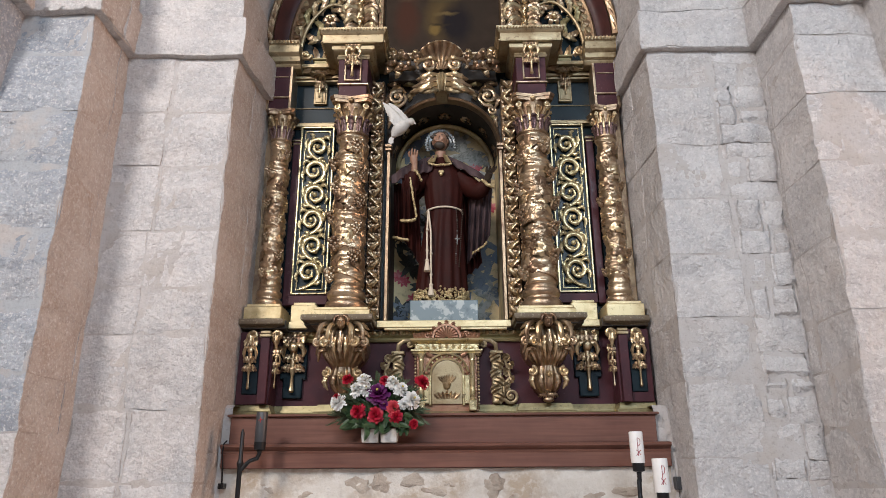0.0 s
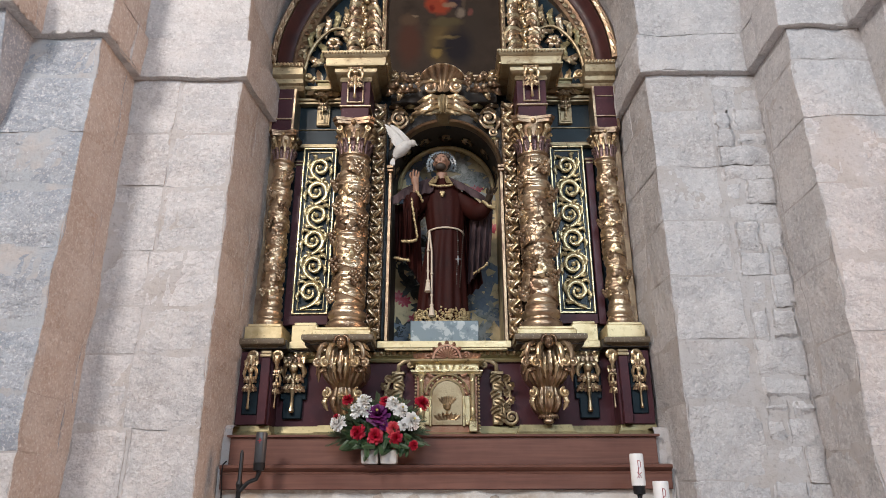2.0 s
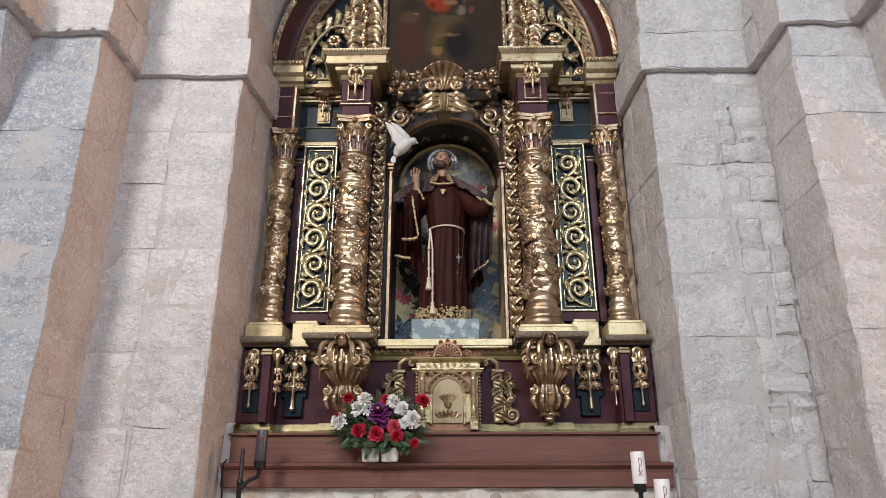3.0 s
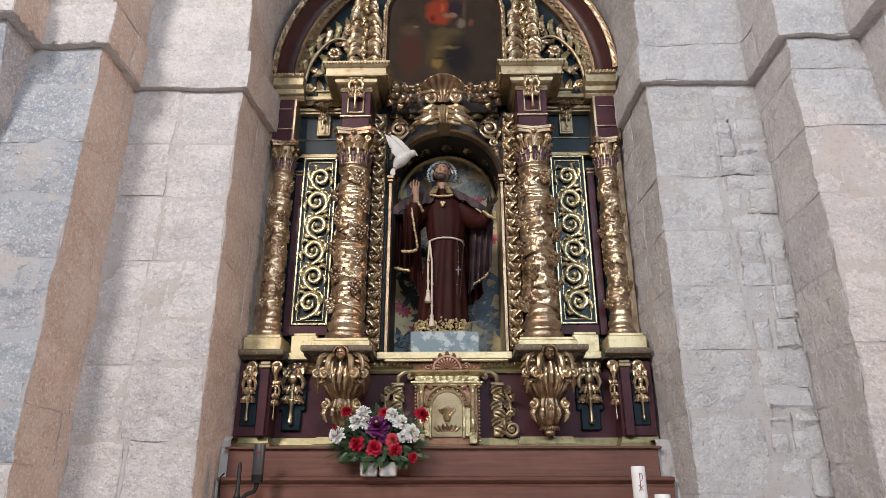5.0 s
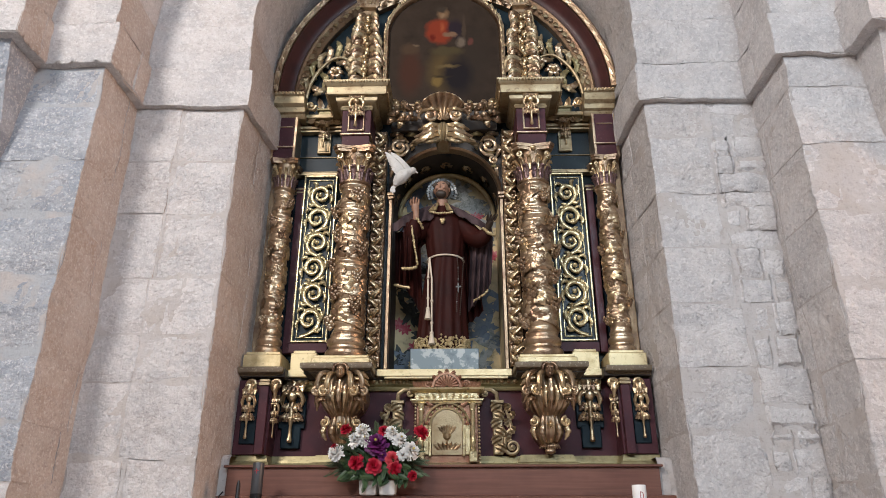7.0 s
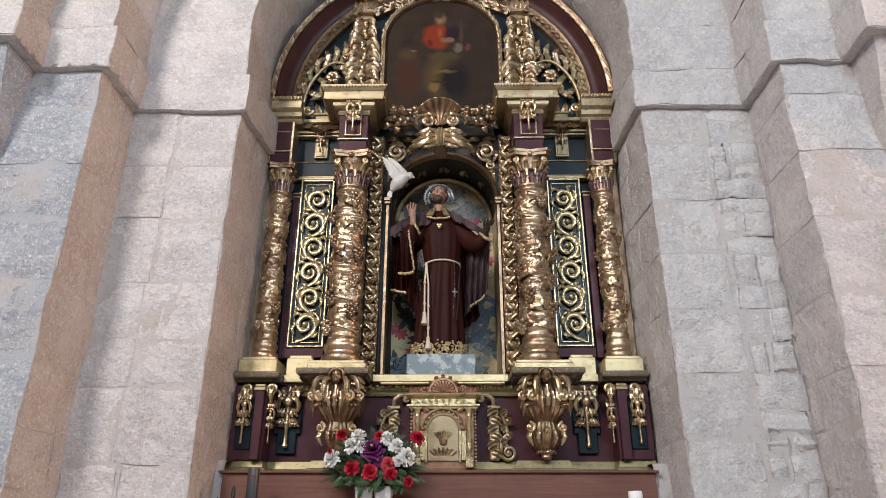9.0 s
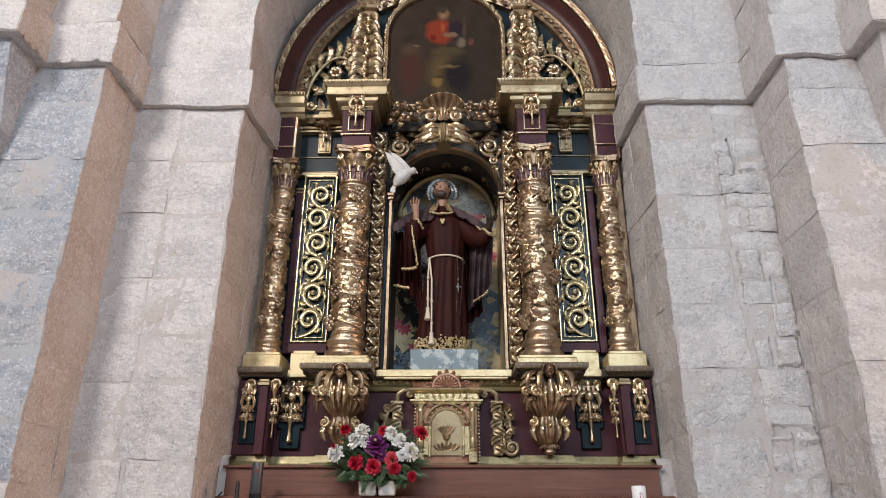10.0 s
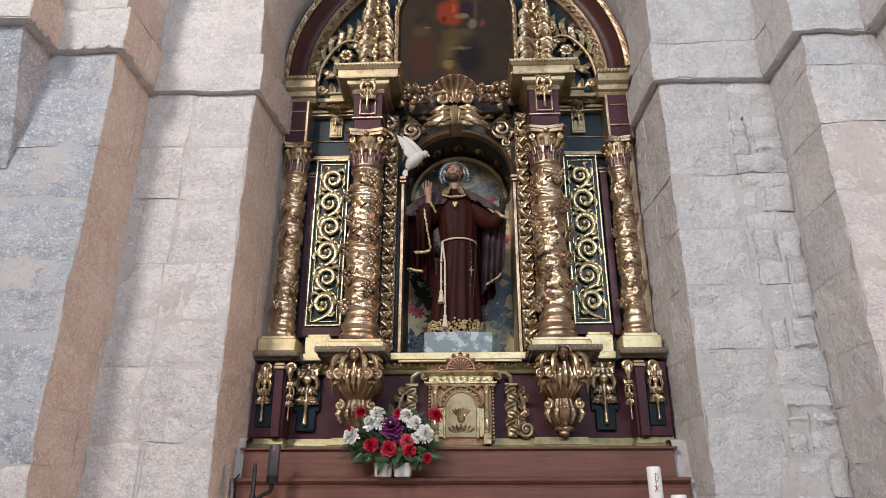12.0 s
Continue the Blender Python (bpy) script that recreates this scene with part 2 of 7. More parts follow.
def ball(bm, c, r, u=8, v=5, scale=(1, 1, 1), mi=0):
    top, low = (bm.verts.new((c[0], c[1], c[2] + s * r * scale[2])) for s in (1, -1))
    rings = []
    for j in range(1, v):
        b = math.pi * j / v
        rings.append([bm.verts.new((c[0] + r * scale[0] * math.sin(b) * math.cos(a), c[1] + r * scale[1] * math.sin(b) * math.sin(a), c[2] + r * scale[2] * math.cos(b)))
                      for a in (2 * math.pi * k / u for k in range(u))])
    for k in range(u):
        j = (k + 1) % u
        bm.faces.new((top, rings[0][k], rings[0][j])).material_index = mi
        bm.faces.new((low, rings[-1][j], rings[-1][k])).material_index = mi
        for p, q in zip(rings, rings[1:]):
            bm.faces.new((p[k], q[k], q[j], p[j])).material_index = mi


def prism(bm, pts, y0, y1, mi=0):
    """A plate with the outline pts, (x, z), from y0 (front) to y1 (back)."""
    a = [bm.verts.new((x, y0, z)) for x, z in pts]
    b = [bm.verts.new((x, y1, z)) for x, z in pts]
    n = len(pts)
    fs = [bm.faces.new(a), bm.faces.new(list(reversed(b)))]
    for k in range(n):
        fs.append(bm.faces.new((a[(k + 1) % n], a[k], b[k], b[(k + 1) % n])))
    for f in fs:
        f.material_index = mi
    bmesh.ops.recalc_face_normals(bm, faces=fs)


def ring_band(bm, cx, cz, prof, a0, a1, segs=40, mi=0):
    """A moulding swept round an arch: prof holds (radius, y) in order, closed."""
    rings = []
    for k in range(segs + 1):
        a = a0 + (a1 - a0) * k / segs
        rings.append([bm.verts.new((cx + r * math.cos(a), y, cz + r * math.sin(a))) for r, y in prof])
    fs = []
    for p, q in zip(rings, rings[1:]):
        for k in range(len(prof)):
            j = (k + 1) % len(prof)
            fs.append(bm.faces.new((p[k], p[j], q[j], q[k])))
    fs += [bm.faces.new(rings[0]), bm.faces.new(rings[-1])]
    for f in fs:
        f.material_index = mi
    bmesh.ops.recalc_face_normals(bm, faces=fs)


def cornice(bm, plan, prof, mi=0):
    """A moulding along a plan line of (x, y), running to +x, whose front is -y; prof: (forward, z) from the bottom up. Mitred."""
    cols = []
    for i, p in enumerate(plan):
        p = Vector(p)
        d0 = (p - Vector(plan[i - 1])).normalized() if i else None
        d1 = (Vector(plan[i + 1]) - p).normalized() if i < len(plan) - 1 else None
        d0, d1 = d0 or d1, d1 or d0
        n0, n1 = Vector((d0.y, -d0.x)), Vector((d1.y, -d1.x))
        m = (n0 + n1) / max(1 + n0.dot(n1), 0.2)
        cols.append([bm.verts.new((p.x + m.x * o, p.y + m.y * o, z)) for o, z in prof])
    fs = []
    for a, b in zip(cols, cols[1:]):
        for k in range(len(prof) - 1):
            fs.append(bm.faces.new((a[k], b[k], b[k + 1], a[k + 1])))
        fs.append(bm.faces.new((a[-1], b[-1], b[0], a[0])))
    fs += [bm.faces.new(cols[0]), bm.faces.new(cols[-1])]
    for f in fs:
        f.material_index = mi
    bmesh.ops.recalc_face_normals(bm, faces=fs)


def leaf(bm, m, length, width, curl=0.5, lobes=3, nu=7, cup=0.25, mi=0):
    """An acanthus leaf: it grows along local z, faces local -y, and curls forwards at its tip. Lobed edge, raised rib, with thickness."""
    rows = []
    for i in range(nu):
        t = i / (nu - 1)
        w = width * 0.5 * (math.sin(math.pi * min(1, 0.18 + 0.82 * t)) ** 0.7) * (1 - 0.34 * abs(math.sin(math.pi * lobes * t)))
        if i == nu - 1:
            w = width * 0.06
        a = curl * 2.2 * t * t
        z = length * (t - 0.35 * curl * t ** 3)
        y = -length * 0.45 * curl * t * t * (1 + 0.3 * math.sin(a))
        row = []
        for s in (-1, -0.5, 0, 0.5, 1):
            row.append(m @ Vector((s * w, y + cup * w * (abs(s) - (0.9 if s == 0 else 0.2)) - 0.10 * w * math.cos(2 * math.pi * lobes * t), z - 0.18 * abs(s) * w)))
        rows.append(row)
    back = m.to_3x3() @ Vector((0, 1, 0)) * max(0.004, width * 0.07)
    f = [[bm.verts.new(p) for p in r] for r in rows]
    b = [[bm.verts.new(p + back) for p in (r[0], r[-1])] for r in rows]
    for i in range(nu - 1):
        for k in range(4):
            bm.faces.new((f[i][k], f[i][k + 1], f[i + 1][k + 1], f[i + 1][k])).material_index = mi
        bm.faces.new((f[i + 1][0], b[i + 1][0], b[i][0], f[i][0])).material_index = mi
        bm.faces.new((f[i][4], b[i][1], b[i + 1][1], f[i + 1][4])).material_index = mi


def spiral(bm, cx, y, cz, r, turns, start, way=1, thick=0.01, seg=6, n=26, mi=0, eye=True, lift=0.0):
    """A flat volute in the xz plane, running inwards from radius r; ends in a boss."""
    pts, rad = [], []
    for k in range(n):
        t = k / (n - 1)
        a = start + way * turns * 2 * math.pi * t
        q = r * (1 - 0.86 * t)
        pts.append((cx + q * math.cos(a), y - lift * t, cz + q * math.sin(a)))
        rad.append(thick * (1 - 0.45 * t))
    tube(bm, pts, rad, seg, mi=mi)
    if eye:
        ball(bm, (cx, y - lift, cz), thick * 1.3, 8, 5, mi=mi)


def smooth_line(pts, n):
    """A flowing line of n points through pts."""
    pts = [Vector(p) for p in pts]
    ext = [2 * pts[0] - pts[1]] + pts + [2 * pts[-1] - pts[-2]]
    out = []
    for k in range(n):
        f = k / (n - 1) * (len(pts) - 1)
        i = min(int(f), len(pts) - 2)
        t = f - i
        a, b, c, d = ext[i:i + 4]
        out.append(0.5 * (2 * b + (c - a) * t + (2 * a - 5 * b + 4 * c - d) * t * t + (3 * b - a - 3 * c + d) * t ** 3))
    return out


def frond(bm, pts, width, lobes=5, rise=0.35, thick=0.018, n=24, mi=0, blunt=0.15, m=None):
    """A carved acanthus blade laid along a flowing line: lobed edges, two swelling halves and a groove between, facing -y."""
    line = smooth_line(pts, n)
    m = m or Matrix()
    rows, backs = [], []
    for i, p in enumerate(line):
        t = i / (n - 1)
        d = (line[min(i + 1, n - 1)] - line[max(i - 1, 0)]).normalized()
        side = d.cross(Vector((0, -1, 0)))
        side = side.normalized() if side.length > 0.05 else Vector((1, 0, 0))
        face = side.cross(d).normalized()
        if face.y > 0:
            face = -face
        w = width * 0.5 * max(blunt, math.sin(math.pi * (0.16 + 0.82 * t)) ** 0.6) * (1 - 0.36 * abs(math.sin(math.pi * lobes * t)))
        h = rise * w * (1 - 0.35 * abs(math.sin(math.pi * lobes * t)))
        rows.append([bm.verts.new(m @ (p + side * w * s + face * h * e)) for s, e in ((-1, 0.0), (-0.55, 1.0), (0, 0.45), (0.55, 1.0), (1, 0.0))])
        backs.append([bm.verts.new(m @ (p + side * w * s - face * thick)) for s in (-0.85, 0.85)])
    fs = []
    for i in range(n - 1):
        a, b, p, q = rows[i], rows[i + 1], backs[i], backs[i + 1]
        for k in range(4):
            fs.append(bm.faces.new((a[k], a[k + 1], b[k + 1], b[k])))
        fs += [bm.faces.new((b[0], q[0], p[0], a[0])), bm.faces.new((a[4], p[1], q[1], b[4]))]
    fs += [bm.faces.new(rows[0] + backs[0][::-1]), bm.faces.new(backs[-1] + rows[-1][::-1])]
    for f in fs:
        f.material_index = mi


def grapes(bm, c, size, rng, n=16, mi=0):
    """A hanging bunch: berries in a tapering cluster."""
    for k in range(n):
        t = (k + 0.5) / n
        q = size * 0.42 * (1 - t) ** 0.6
        a = 2.4 * k
        ball(bm, (c[0] + q * math.cos(a), c[1] + 0.7 * q * math.sin(a), c[2] - size * t + size * 0.3), size * 0.17 * rng.uniform(0.85, 1.1), 7, 5, mi=mi)


def place(x, y, z, ang=0.0, tilt=0.0, size=1.0, turn=0.0):
    """Leaf pose: ang turns its growth in the xz plane from +z towards +x, tilt leans it forwards, turn spins about the world's z."""
    return (Matrix.Translation((x, y, z)) @ Matrix.Rotation(turn, 4, "Z") @ Matrix.Rotation(ang, 4, "Y")
            @ Matrix.Rotation(tilt, 4, "X") @ Matrix.Scale(size, 4))


# ---- the church: piers, arches, walls ----
XC = -0.08          # middle of the recess
SPRING = 4.20       # underside of the imposts
ZARC = 4.87         # centre of the arches
rock = random.Random(5)


def weather(p, rough=1.0):
    """World-wide unevenness, so that neighbouring stones meet."""
    a = noise.noise_vector(p * 2.1) * 0.012 + noise.noise_vector(p * 6.5 + Vector((9, 3, 1))) * 0.008 + noise.noise_vector(p * 19 + Vector((2, 7, 5))) * 0.0045
    pit = max(0.0, noise.noise(p * 3.3 + Vector((5, 8, 2))) - 0.28) * 0.05 + max(0.0, noise.noise(p * 9 + Vector((1, 6, 3))) - 0.35) * 0.03
    a.y += pit
    return p + a * rough


def block(parent, x0, x1, y0, y1, z0, z1, bevel=0.0022, loose=0.0025, shear=0.0, rough=1.0, mat=None, lit_side=0):
    """One hewn stone: a fine grid on every side, worn back at its arrises; last argument: the side (sign of x) painted
    tan for warm light.
    """
    bm = bmesh.new()
    j = lambda: rock.uniform(-loose, loose)
    bevel *= rock.choice((0.4, 0.7, 1.0, 1.6))
    lo = (x0, y0 + j(), z0)
    hi = (x1, y1, z1)
    for ax in range(3):
        u, v = [k for k in range(3) if k != ax]
        if ax == 2 and z0 != SPRING:
            continue
        nu, nv = (max(2, min(24, round((hi[k] - lo[k]) / 0.032))) for k in (u, v))
        for s, at in ((-1, lo[ax]), (1, hi[ax])):
            if ax == 1 and s == 1:
                continue
            grid = []
            for a in range(nu + 1):
                row = []
                for b in range(nv + 1):
                    p = Vector((0, 0, 0))
                    p[ax] = at
                    p[u] = lo[u] + (hi[u] - lo[u]) * a / nu
                    p[v] = lo[v] + (hi[v] - lo[v]) * b / nv
                    if a in (0, nu) or b in (0, nv):
                        chip = max(0.0, noise.noise(p * 5.5 + Vector((4, 4, 4))) - 0.12)
                        p[ax] -= s * (bevel * rock.uniform(0.5, 1.5) + 0.022 * chip)
                    p.x += shear * max(0.0, p.y - F1)
                    row.append(bm.verts.new(weather(p, rough)))
                grid.append(row)
            for a in range(nu):
                for b in range(nv):
                    q = (grid[a][b], grid[a + 1][b], grid[a + 1][b + 1], grid[a][b + 1])
                    f = bm.faces.new(q if (s > 0) == (ax != 1) else tuple(reversed(q)))
                    f.material_index = 1 if ax == 0 and s == lit_side else 0
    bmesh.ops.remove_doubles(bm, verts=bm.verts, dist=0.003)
    return part("stone_block", bm, [mat or STONE, STONE_WARM_LIT] if lit_side else (mat or STONE), parent)


def wall_setting(name, label):
    return tagged(new(name), label, "wall", kind="structure")


def courses(z0, z1, low, high):
    zs = [z0]
    while zs[-1] < z1 - high:
        zs.append(zs[-1] + rock.uniform(low, high))
    if z1 - zs[-1] > low * 0.6:
        zs.append(z1)
    else:
        zs[-1] = z1
    return zs


def pier(parent, xa, xb, front, back, inner, z1=SPRING, shear=0.0, seam=None, grey=0.2, tan=0.2, rubble=False, smear=0.8, bed=MORTAR):
    """A stack of stones from xa to xb in mortar; inner: the sign of x towards the recess, where they make its reveal.
    seam: share of the width at which a straight joint runs up; rubble: small rough stones beyond it."""
    zs = courses(0.0, z1, 0.27, 0.43)
    w = xb - xa
    for i, (a, b) in enumerate(zip(zs, zs[1:])):
        cut = xa + w * ((seam + rock.uniform(-0.03, 0.03)) if seam else rock.choice((0.36, 0.44, 0.58, 0.64)))
        spans = ((xa, xb),) if i % 3 == 1 and w < 0.9 and not seam else ((xa, cut), (cut, xb))
        for p, q in spans:
            at_edge = abs((q if inner > 0 else p) - (xb if inner > 0 else xa)) < 1e-6
            g0, g1 = (rock.uniform(0.004, 0.010) for k in range(2))
            p1 = p if at_edge and inner < 0 else p + g0
            q1 = q if at_edge and inner > 0 else q - g1
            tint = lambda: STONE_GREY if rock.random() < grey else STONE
            if rubble and not at_edge:
                z = a
                while z < b - 0.02:
                    h = min(rock.uniform(0.09, 0.2), b - z)
                    if b - z - h < 0.06:
                        h = b - z
                    m = p1 + (q1 - p1) * rock.choice((0.4, 0.55, 0.62, 1.0))
                    for u, v in ((p1, m), (m, q1)):
                        if v - u > 0.05:
                            block(parent, u + rock.uniform(0.001, 0.006), v - rock.uniform(0.001, 0.006), front + rock.uniform(-0.020, 0.003), front + 0.3,
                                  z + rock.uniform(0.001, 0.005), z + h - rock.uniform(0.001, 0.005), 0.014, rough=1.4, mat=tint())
                    z += h
                continue
            deep = (front + rock.uniform(0.28, 0.42)) if rock.random() < 0.6 else back
            za, zb = a + rock.uniform(0.003, 0.009), b - rock.uniform(0.003, 0.009)
            block(parent, p1, q1, front, deep, za, zb, shear=shear, mat=tint(), lit_side=inner if tan > 0.5 else 0)
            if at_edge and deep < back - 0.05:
                block(parent, p1, q1, deep + 0.012, back, za, zb, shear=shear, mat=tint(), lit_side=inner if tan > 0.5 else 0)
    # the mortar bed, a hair behind the stones, on the front and in the reveal
    edge = (xb if inner > 0 else xa) - inner * 0.003
    far = xa if inner > 0 else xb
    for reveal in (False, True):
        bm = bmesh.new()
        n, m = round((back - front if reveal else w) / 0.035), round(z1 / 0.035)
        g = []
        for i in range(n + 1):
            col = []
            for k in range(m + 1):
                q = Vector((edge, front + 0.003 + (back - front - 0.009) * i / n, z1 * k / m)) if reveal else Vector((far + (edge - far) * i / n, front + 0.003, z1 * k / m))
                q.x += shear * max(0.0, q.y - F1)
                push = 0.007 * smear * noise.noise(q * 4.5 + Vector((3, 1, 8)))
                col.append(bm.verts.new(weather(q) + (Vector((-inner * push, 0, 0)) if reveal else Vector((0, push, 0)))))
            g.append(col)
        for i in range(n):
            for k in range(m):
                bm.faces.new((g[i][k], g[i + 1][k], g[i + 1][k + 1], g[i][k + 1]))
        # the west reveal bed takes the same painted warm tan
        part("mortar_bed", bm, STONE_WARM_LIT if reveal and tan > 0.5 else bed, parent)


# unseen filler behind the stones, stops light leaking through the joints
def core(parent, x0, x1, y0, y1, z0, z1):
    bm = bmesh.new()
    box(bm, x0, x1, y0, y1, z0, z1)
    return part("mortar_core", bm, MORTAR, parent)


H1, H2, H3 = 1.325, 2.025, 2.43     # half openings of the three orders
F1, F2, F3 = 3.75, 3.30, 3.02       # their front planes
BACKY = 4.95
SHEAR = {-1: 0.09, 1: -0.05}     # the inner reveals narrow a little towards the back
west = wall_setting("wall_west", "stepped pier of large weathered pale limestone blocks")
east = wall_setting("wall_east", "stepped pier of rough pale limestone blocks with chipped edges")
for par, sg in ((west, -1), (east, 1)):
    a, b = sorted((XC + sg * H1, XC + sg * (H2 + 0.02)))
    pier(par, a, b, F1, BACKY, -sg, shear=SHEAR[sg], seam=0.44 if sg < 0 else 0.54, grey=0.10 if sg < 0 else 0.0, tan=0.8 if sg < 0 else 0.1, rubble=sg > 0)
    a, b = sorted((XC + sg * (H1 + 0.16), XC + sg * (H2 + 0.02)))
    core(par, a, b, F1 + 0.05, BACKY, 0, SPRING)
    a, b = sorted((XC + sg * H2, XC + sg * 3.6))
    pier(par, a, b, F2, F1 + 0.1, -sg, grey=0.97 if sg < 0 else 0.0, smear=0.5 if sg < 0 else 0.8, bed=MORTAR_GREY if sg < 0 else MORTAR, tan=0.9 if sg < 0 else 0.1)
    a, b = sorted((XC + sg * (H2 + 0.05), XC + sg * 3.58))
    core(par, a, b, F2 + 0.05, BACKY, 0, SPRING)
    # impost course, a little proud of the piers, each order with its own slab
    for h, g, fr, bk, ov in ((H1, H2 + 0.02, F1, BACKY, 0.040), (H2, 2.5, F2, F1 + 0.1, 0.055), (H3, 3.6, F3, F2 + 0.1, 0.05)):
        a, b = sorted((XC + sg * (h - ov), XC + sg * g))
        mid = fr + (bk - fr) * 0.45
        sh = SHEAR[sg] if h == H1 else 0.0
        block(par, a, b, fr - 0.042, mid, SPRING, SPRING + 0.30, shear=sh, lit_side=max(0, -sg))
        block(par, a, b, mid, bk, SPRING, SPRING + 0.30, shear=sh, lit_side=max(0, -sg))
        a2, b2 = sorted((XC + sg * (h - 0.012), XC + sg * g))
        block(par, a2, b2, fr - 0.022, bk, SPRING + 0.30, ZARC, lit_side=max(0, -sg))
    # the outermost order dies into the wall on a tapering corbel
    bm = bmesh.new()
    x0, x1 = XC + sg * (H3 + 0.02), XC + sg * 3.6
    zz = (3.42, 3.62, 3.9, SPRING)
    yy = (F2 - 0.004, F2 - 0.06, F2 - 0.17, F3 + 0.02)
    xx = (XC + sg * (H3 + 0.10), XC + sg * (H3 + 0.07), XC + sg * (H3 + 0.04), x0)
    rows = []
    for z, y, x in zip(zz, yy, xx):
        rows.append([bm.verts.new(p) for p in ((x, F2 + 0.05, z), (x, y, z), (x1, y, z), (x1, F2 + 0.05, z))])
    for p, q in zip(rows, rows[1:]):
        for i in range(4):
            bm.faces.new((p[i], p[(i + 1) % 4], q[(i + 1) % 4], q[i]))
    bm.faces.new(rows[0]), bm.faces.new(rows[-1])
    bmesh.ops.recalc_face_normals(bm, faces=bm.faces)
    bmesh.ops.subdivide_edges(bm, edges=list(bm.edges), cuts=5, use_grid_fill=True)
    for v in bm.verts:
        v.co = weather(v.co)
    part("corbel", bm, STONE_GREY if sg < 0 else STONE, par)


def voussoirs(parent, r0, r1, y0, y1, n):
    """Wedge stones round an arch: soffit and face in one weathered skin, drawn in a little at the joints."""
    for k in range(n):
        a0, a1 = math.pi * k / n, math.pi * (k + 1) / n
        bm = bmesh.new()
        o = rock.uniform(-0.003, 0.003)
        nr, ny, na = max(3, round((r1 - r0) / 0.06)), max(3, min(16, round((y1 - y0) / 0.06))), 7
        prof = [(r0 + o, y1 + (y0 + o - y1) * i / ny) for i in range(ny)] + [(r0 + o + (r1 - r0) * i / nr, y0 + o) for i in range(nr + 1)]
        rows = []
        for i in range(na + 1):
            a = a0 + (a1 - a0) * i / na
            d = 0.004 if i in (0, na) else 0.0
            rows.append([bm.verts.new(weather(Vector((XC + (r + (d if m < ny else 0)) * math.cos(a), y + (d if m >= ny else 0), ZARC + (r + (d if m < ny else 0)) * math.sin(a)))))
                         for m, (r, y) in enumerate(prof)])
        for p, q in zip(rows, rows[1:]):
            for m in range(len(prof) - 1):
                bm.faces.new((p[m], p[m + 1], q[m + 1], q[m]))
        part("stone_block", bm, STONE, parent)


HOLLOW = material("dark brown stone", (0.27, 0.23, 0.205), 0.92, vary=((14, 0.45, 0.62, (0.11, 0.09, 0.08), 0.8), (45, 0.52, 0.66, (0.34, 0.30, 0.27), 0.6)), bump=((16, 0.9, 0.03), (50, 0.8, 0.01)), spec=0.1)
for cx, cz, rx, rz in ((1.81, 2.29, 0.046, 0.024),):       # a dark brown stone in the broken masonry
    bm = bmesh.new()
    bmesh.ops.create_icosphere(bm, subdivisions=3, radius=1.0)
    for v in bm.verts:
        f = 1 + 0.7 * noise.noise(v.co * 1.8 + Vector((cx * 9, 2, 0))) + 0.35 * noise.noise(v.co * 5)
        v.co = weather(Vector((cx + v.co.x * rx * f, F1 + 0.006 + v.co.y * 0.010, cz + v.co.z * rz * f)))
    part("damp_stone", bm, HOLLOW, east)

arch_wall = wall_setting("wall_arches", "three stepped round arches of pale limestone voussoirs")
voussoirs(arch_wall, H1 - 0.005, H2 + 0.02, F1 - 0.02, BACKY, 15)
voussoirs(arch_wall, H2 - 0.015, H3 + 0.04, F2 - 0.02, F1 + 0.1, 19)
voussoirs(arch_wall, H3 - 0.03, 3.6, F3 - 0.02, F2 + 0.1, 21)
bm = bmesh.new()
ring_band(bm, XC, ZARC, [(H1 + 0.05, F1 + 0.06), (H2 + 0.05, F1 + 0.06), (H2 + 0.05, F2 + 0.06), (H3 + 0.06, F2 + 0.06), (H3 + 0.06, F3 + 0.06), (3.55, F3 + 0.06), (3.55, BACKY), (H1 + 0.05, BACKY)], 0, math.pi, 40)
part("mortar_core", bm, MORTAR, arch_wall)


def plain_wall(name, label, boxes, mat=NAVE):
    bm = bmesh.new()
    for b in boxes:
        box(bm, *b)
    ob = part(name, bm, mat, smooth=False)
    return tagged(ob, label, "wall", kind="structure")


# unseen enclosure added to keep sky light out; dark stone limits bounced light
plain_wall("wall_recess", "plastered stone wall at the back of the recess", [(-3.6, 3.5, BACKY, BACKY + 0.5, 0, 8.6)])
plain_wall("wall_spandrel", "unseen darkened limestone wall above the arches",
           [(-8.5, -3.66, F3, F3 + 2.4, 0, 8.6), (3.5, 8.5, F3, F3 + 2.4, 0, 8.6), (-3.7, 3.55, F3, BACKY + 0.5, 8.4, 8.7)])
plain_wall("wall_nave", "unseen dark stone nave walls closing the room", [(-8.9, -8.5, -8.4, 5.5, 0, 8.6), (8.5, 8.9, -8.4, 5.5, 0, 8.6), (-8.9, 8.9, -8.8, -8.4, 0, 8.6)])
fl = plain_wall("floor", "grey flagstone church floor", [(-8.9, 8.9, -8.8, 5.5, -0.3, 0.0)], MORTAR)
ce = plain_wall("ceiling", "unseen dark ceiling closing off the nave", [(-8.9, 8.9, -8.8, 5.5, 8.6, 8.9)])


# ---- the altarpiece ----
art = random.Random(11)
altar = thing("altarpiece", "carved and gilded baroque wooden altarpiece filling the stone recess", "altarpiece")
ZS = 4.73           # springing of the altarpiece's own arch
RO = 1.325          # its outer radius
NW, NS = 0.395, 3.87    # niche: half width, springing
NX = XC + 0.012


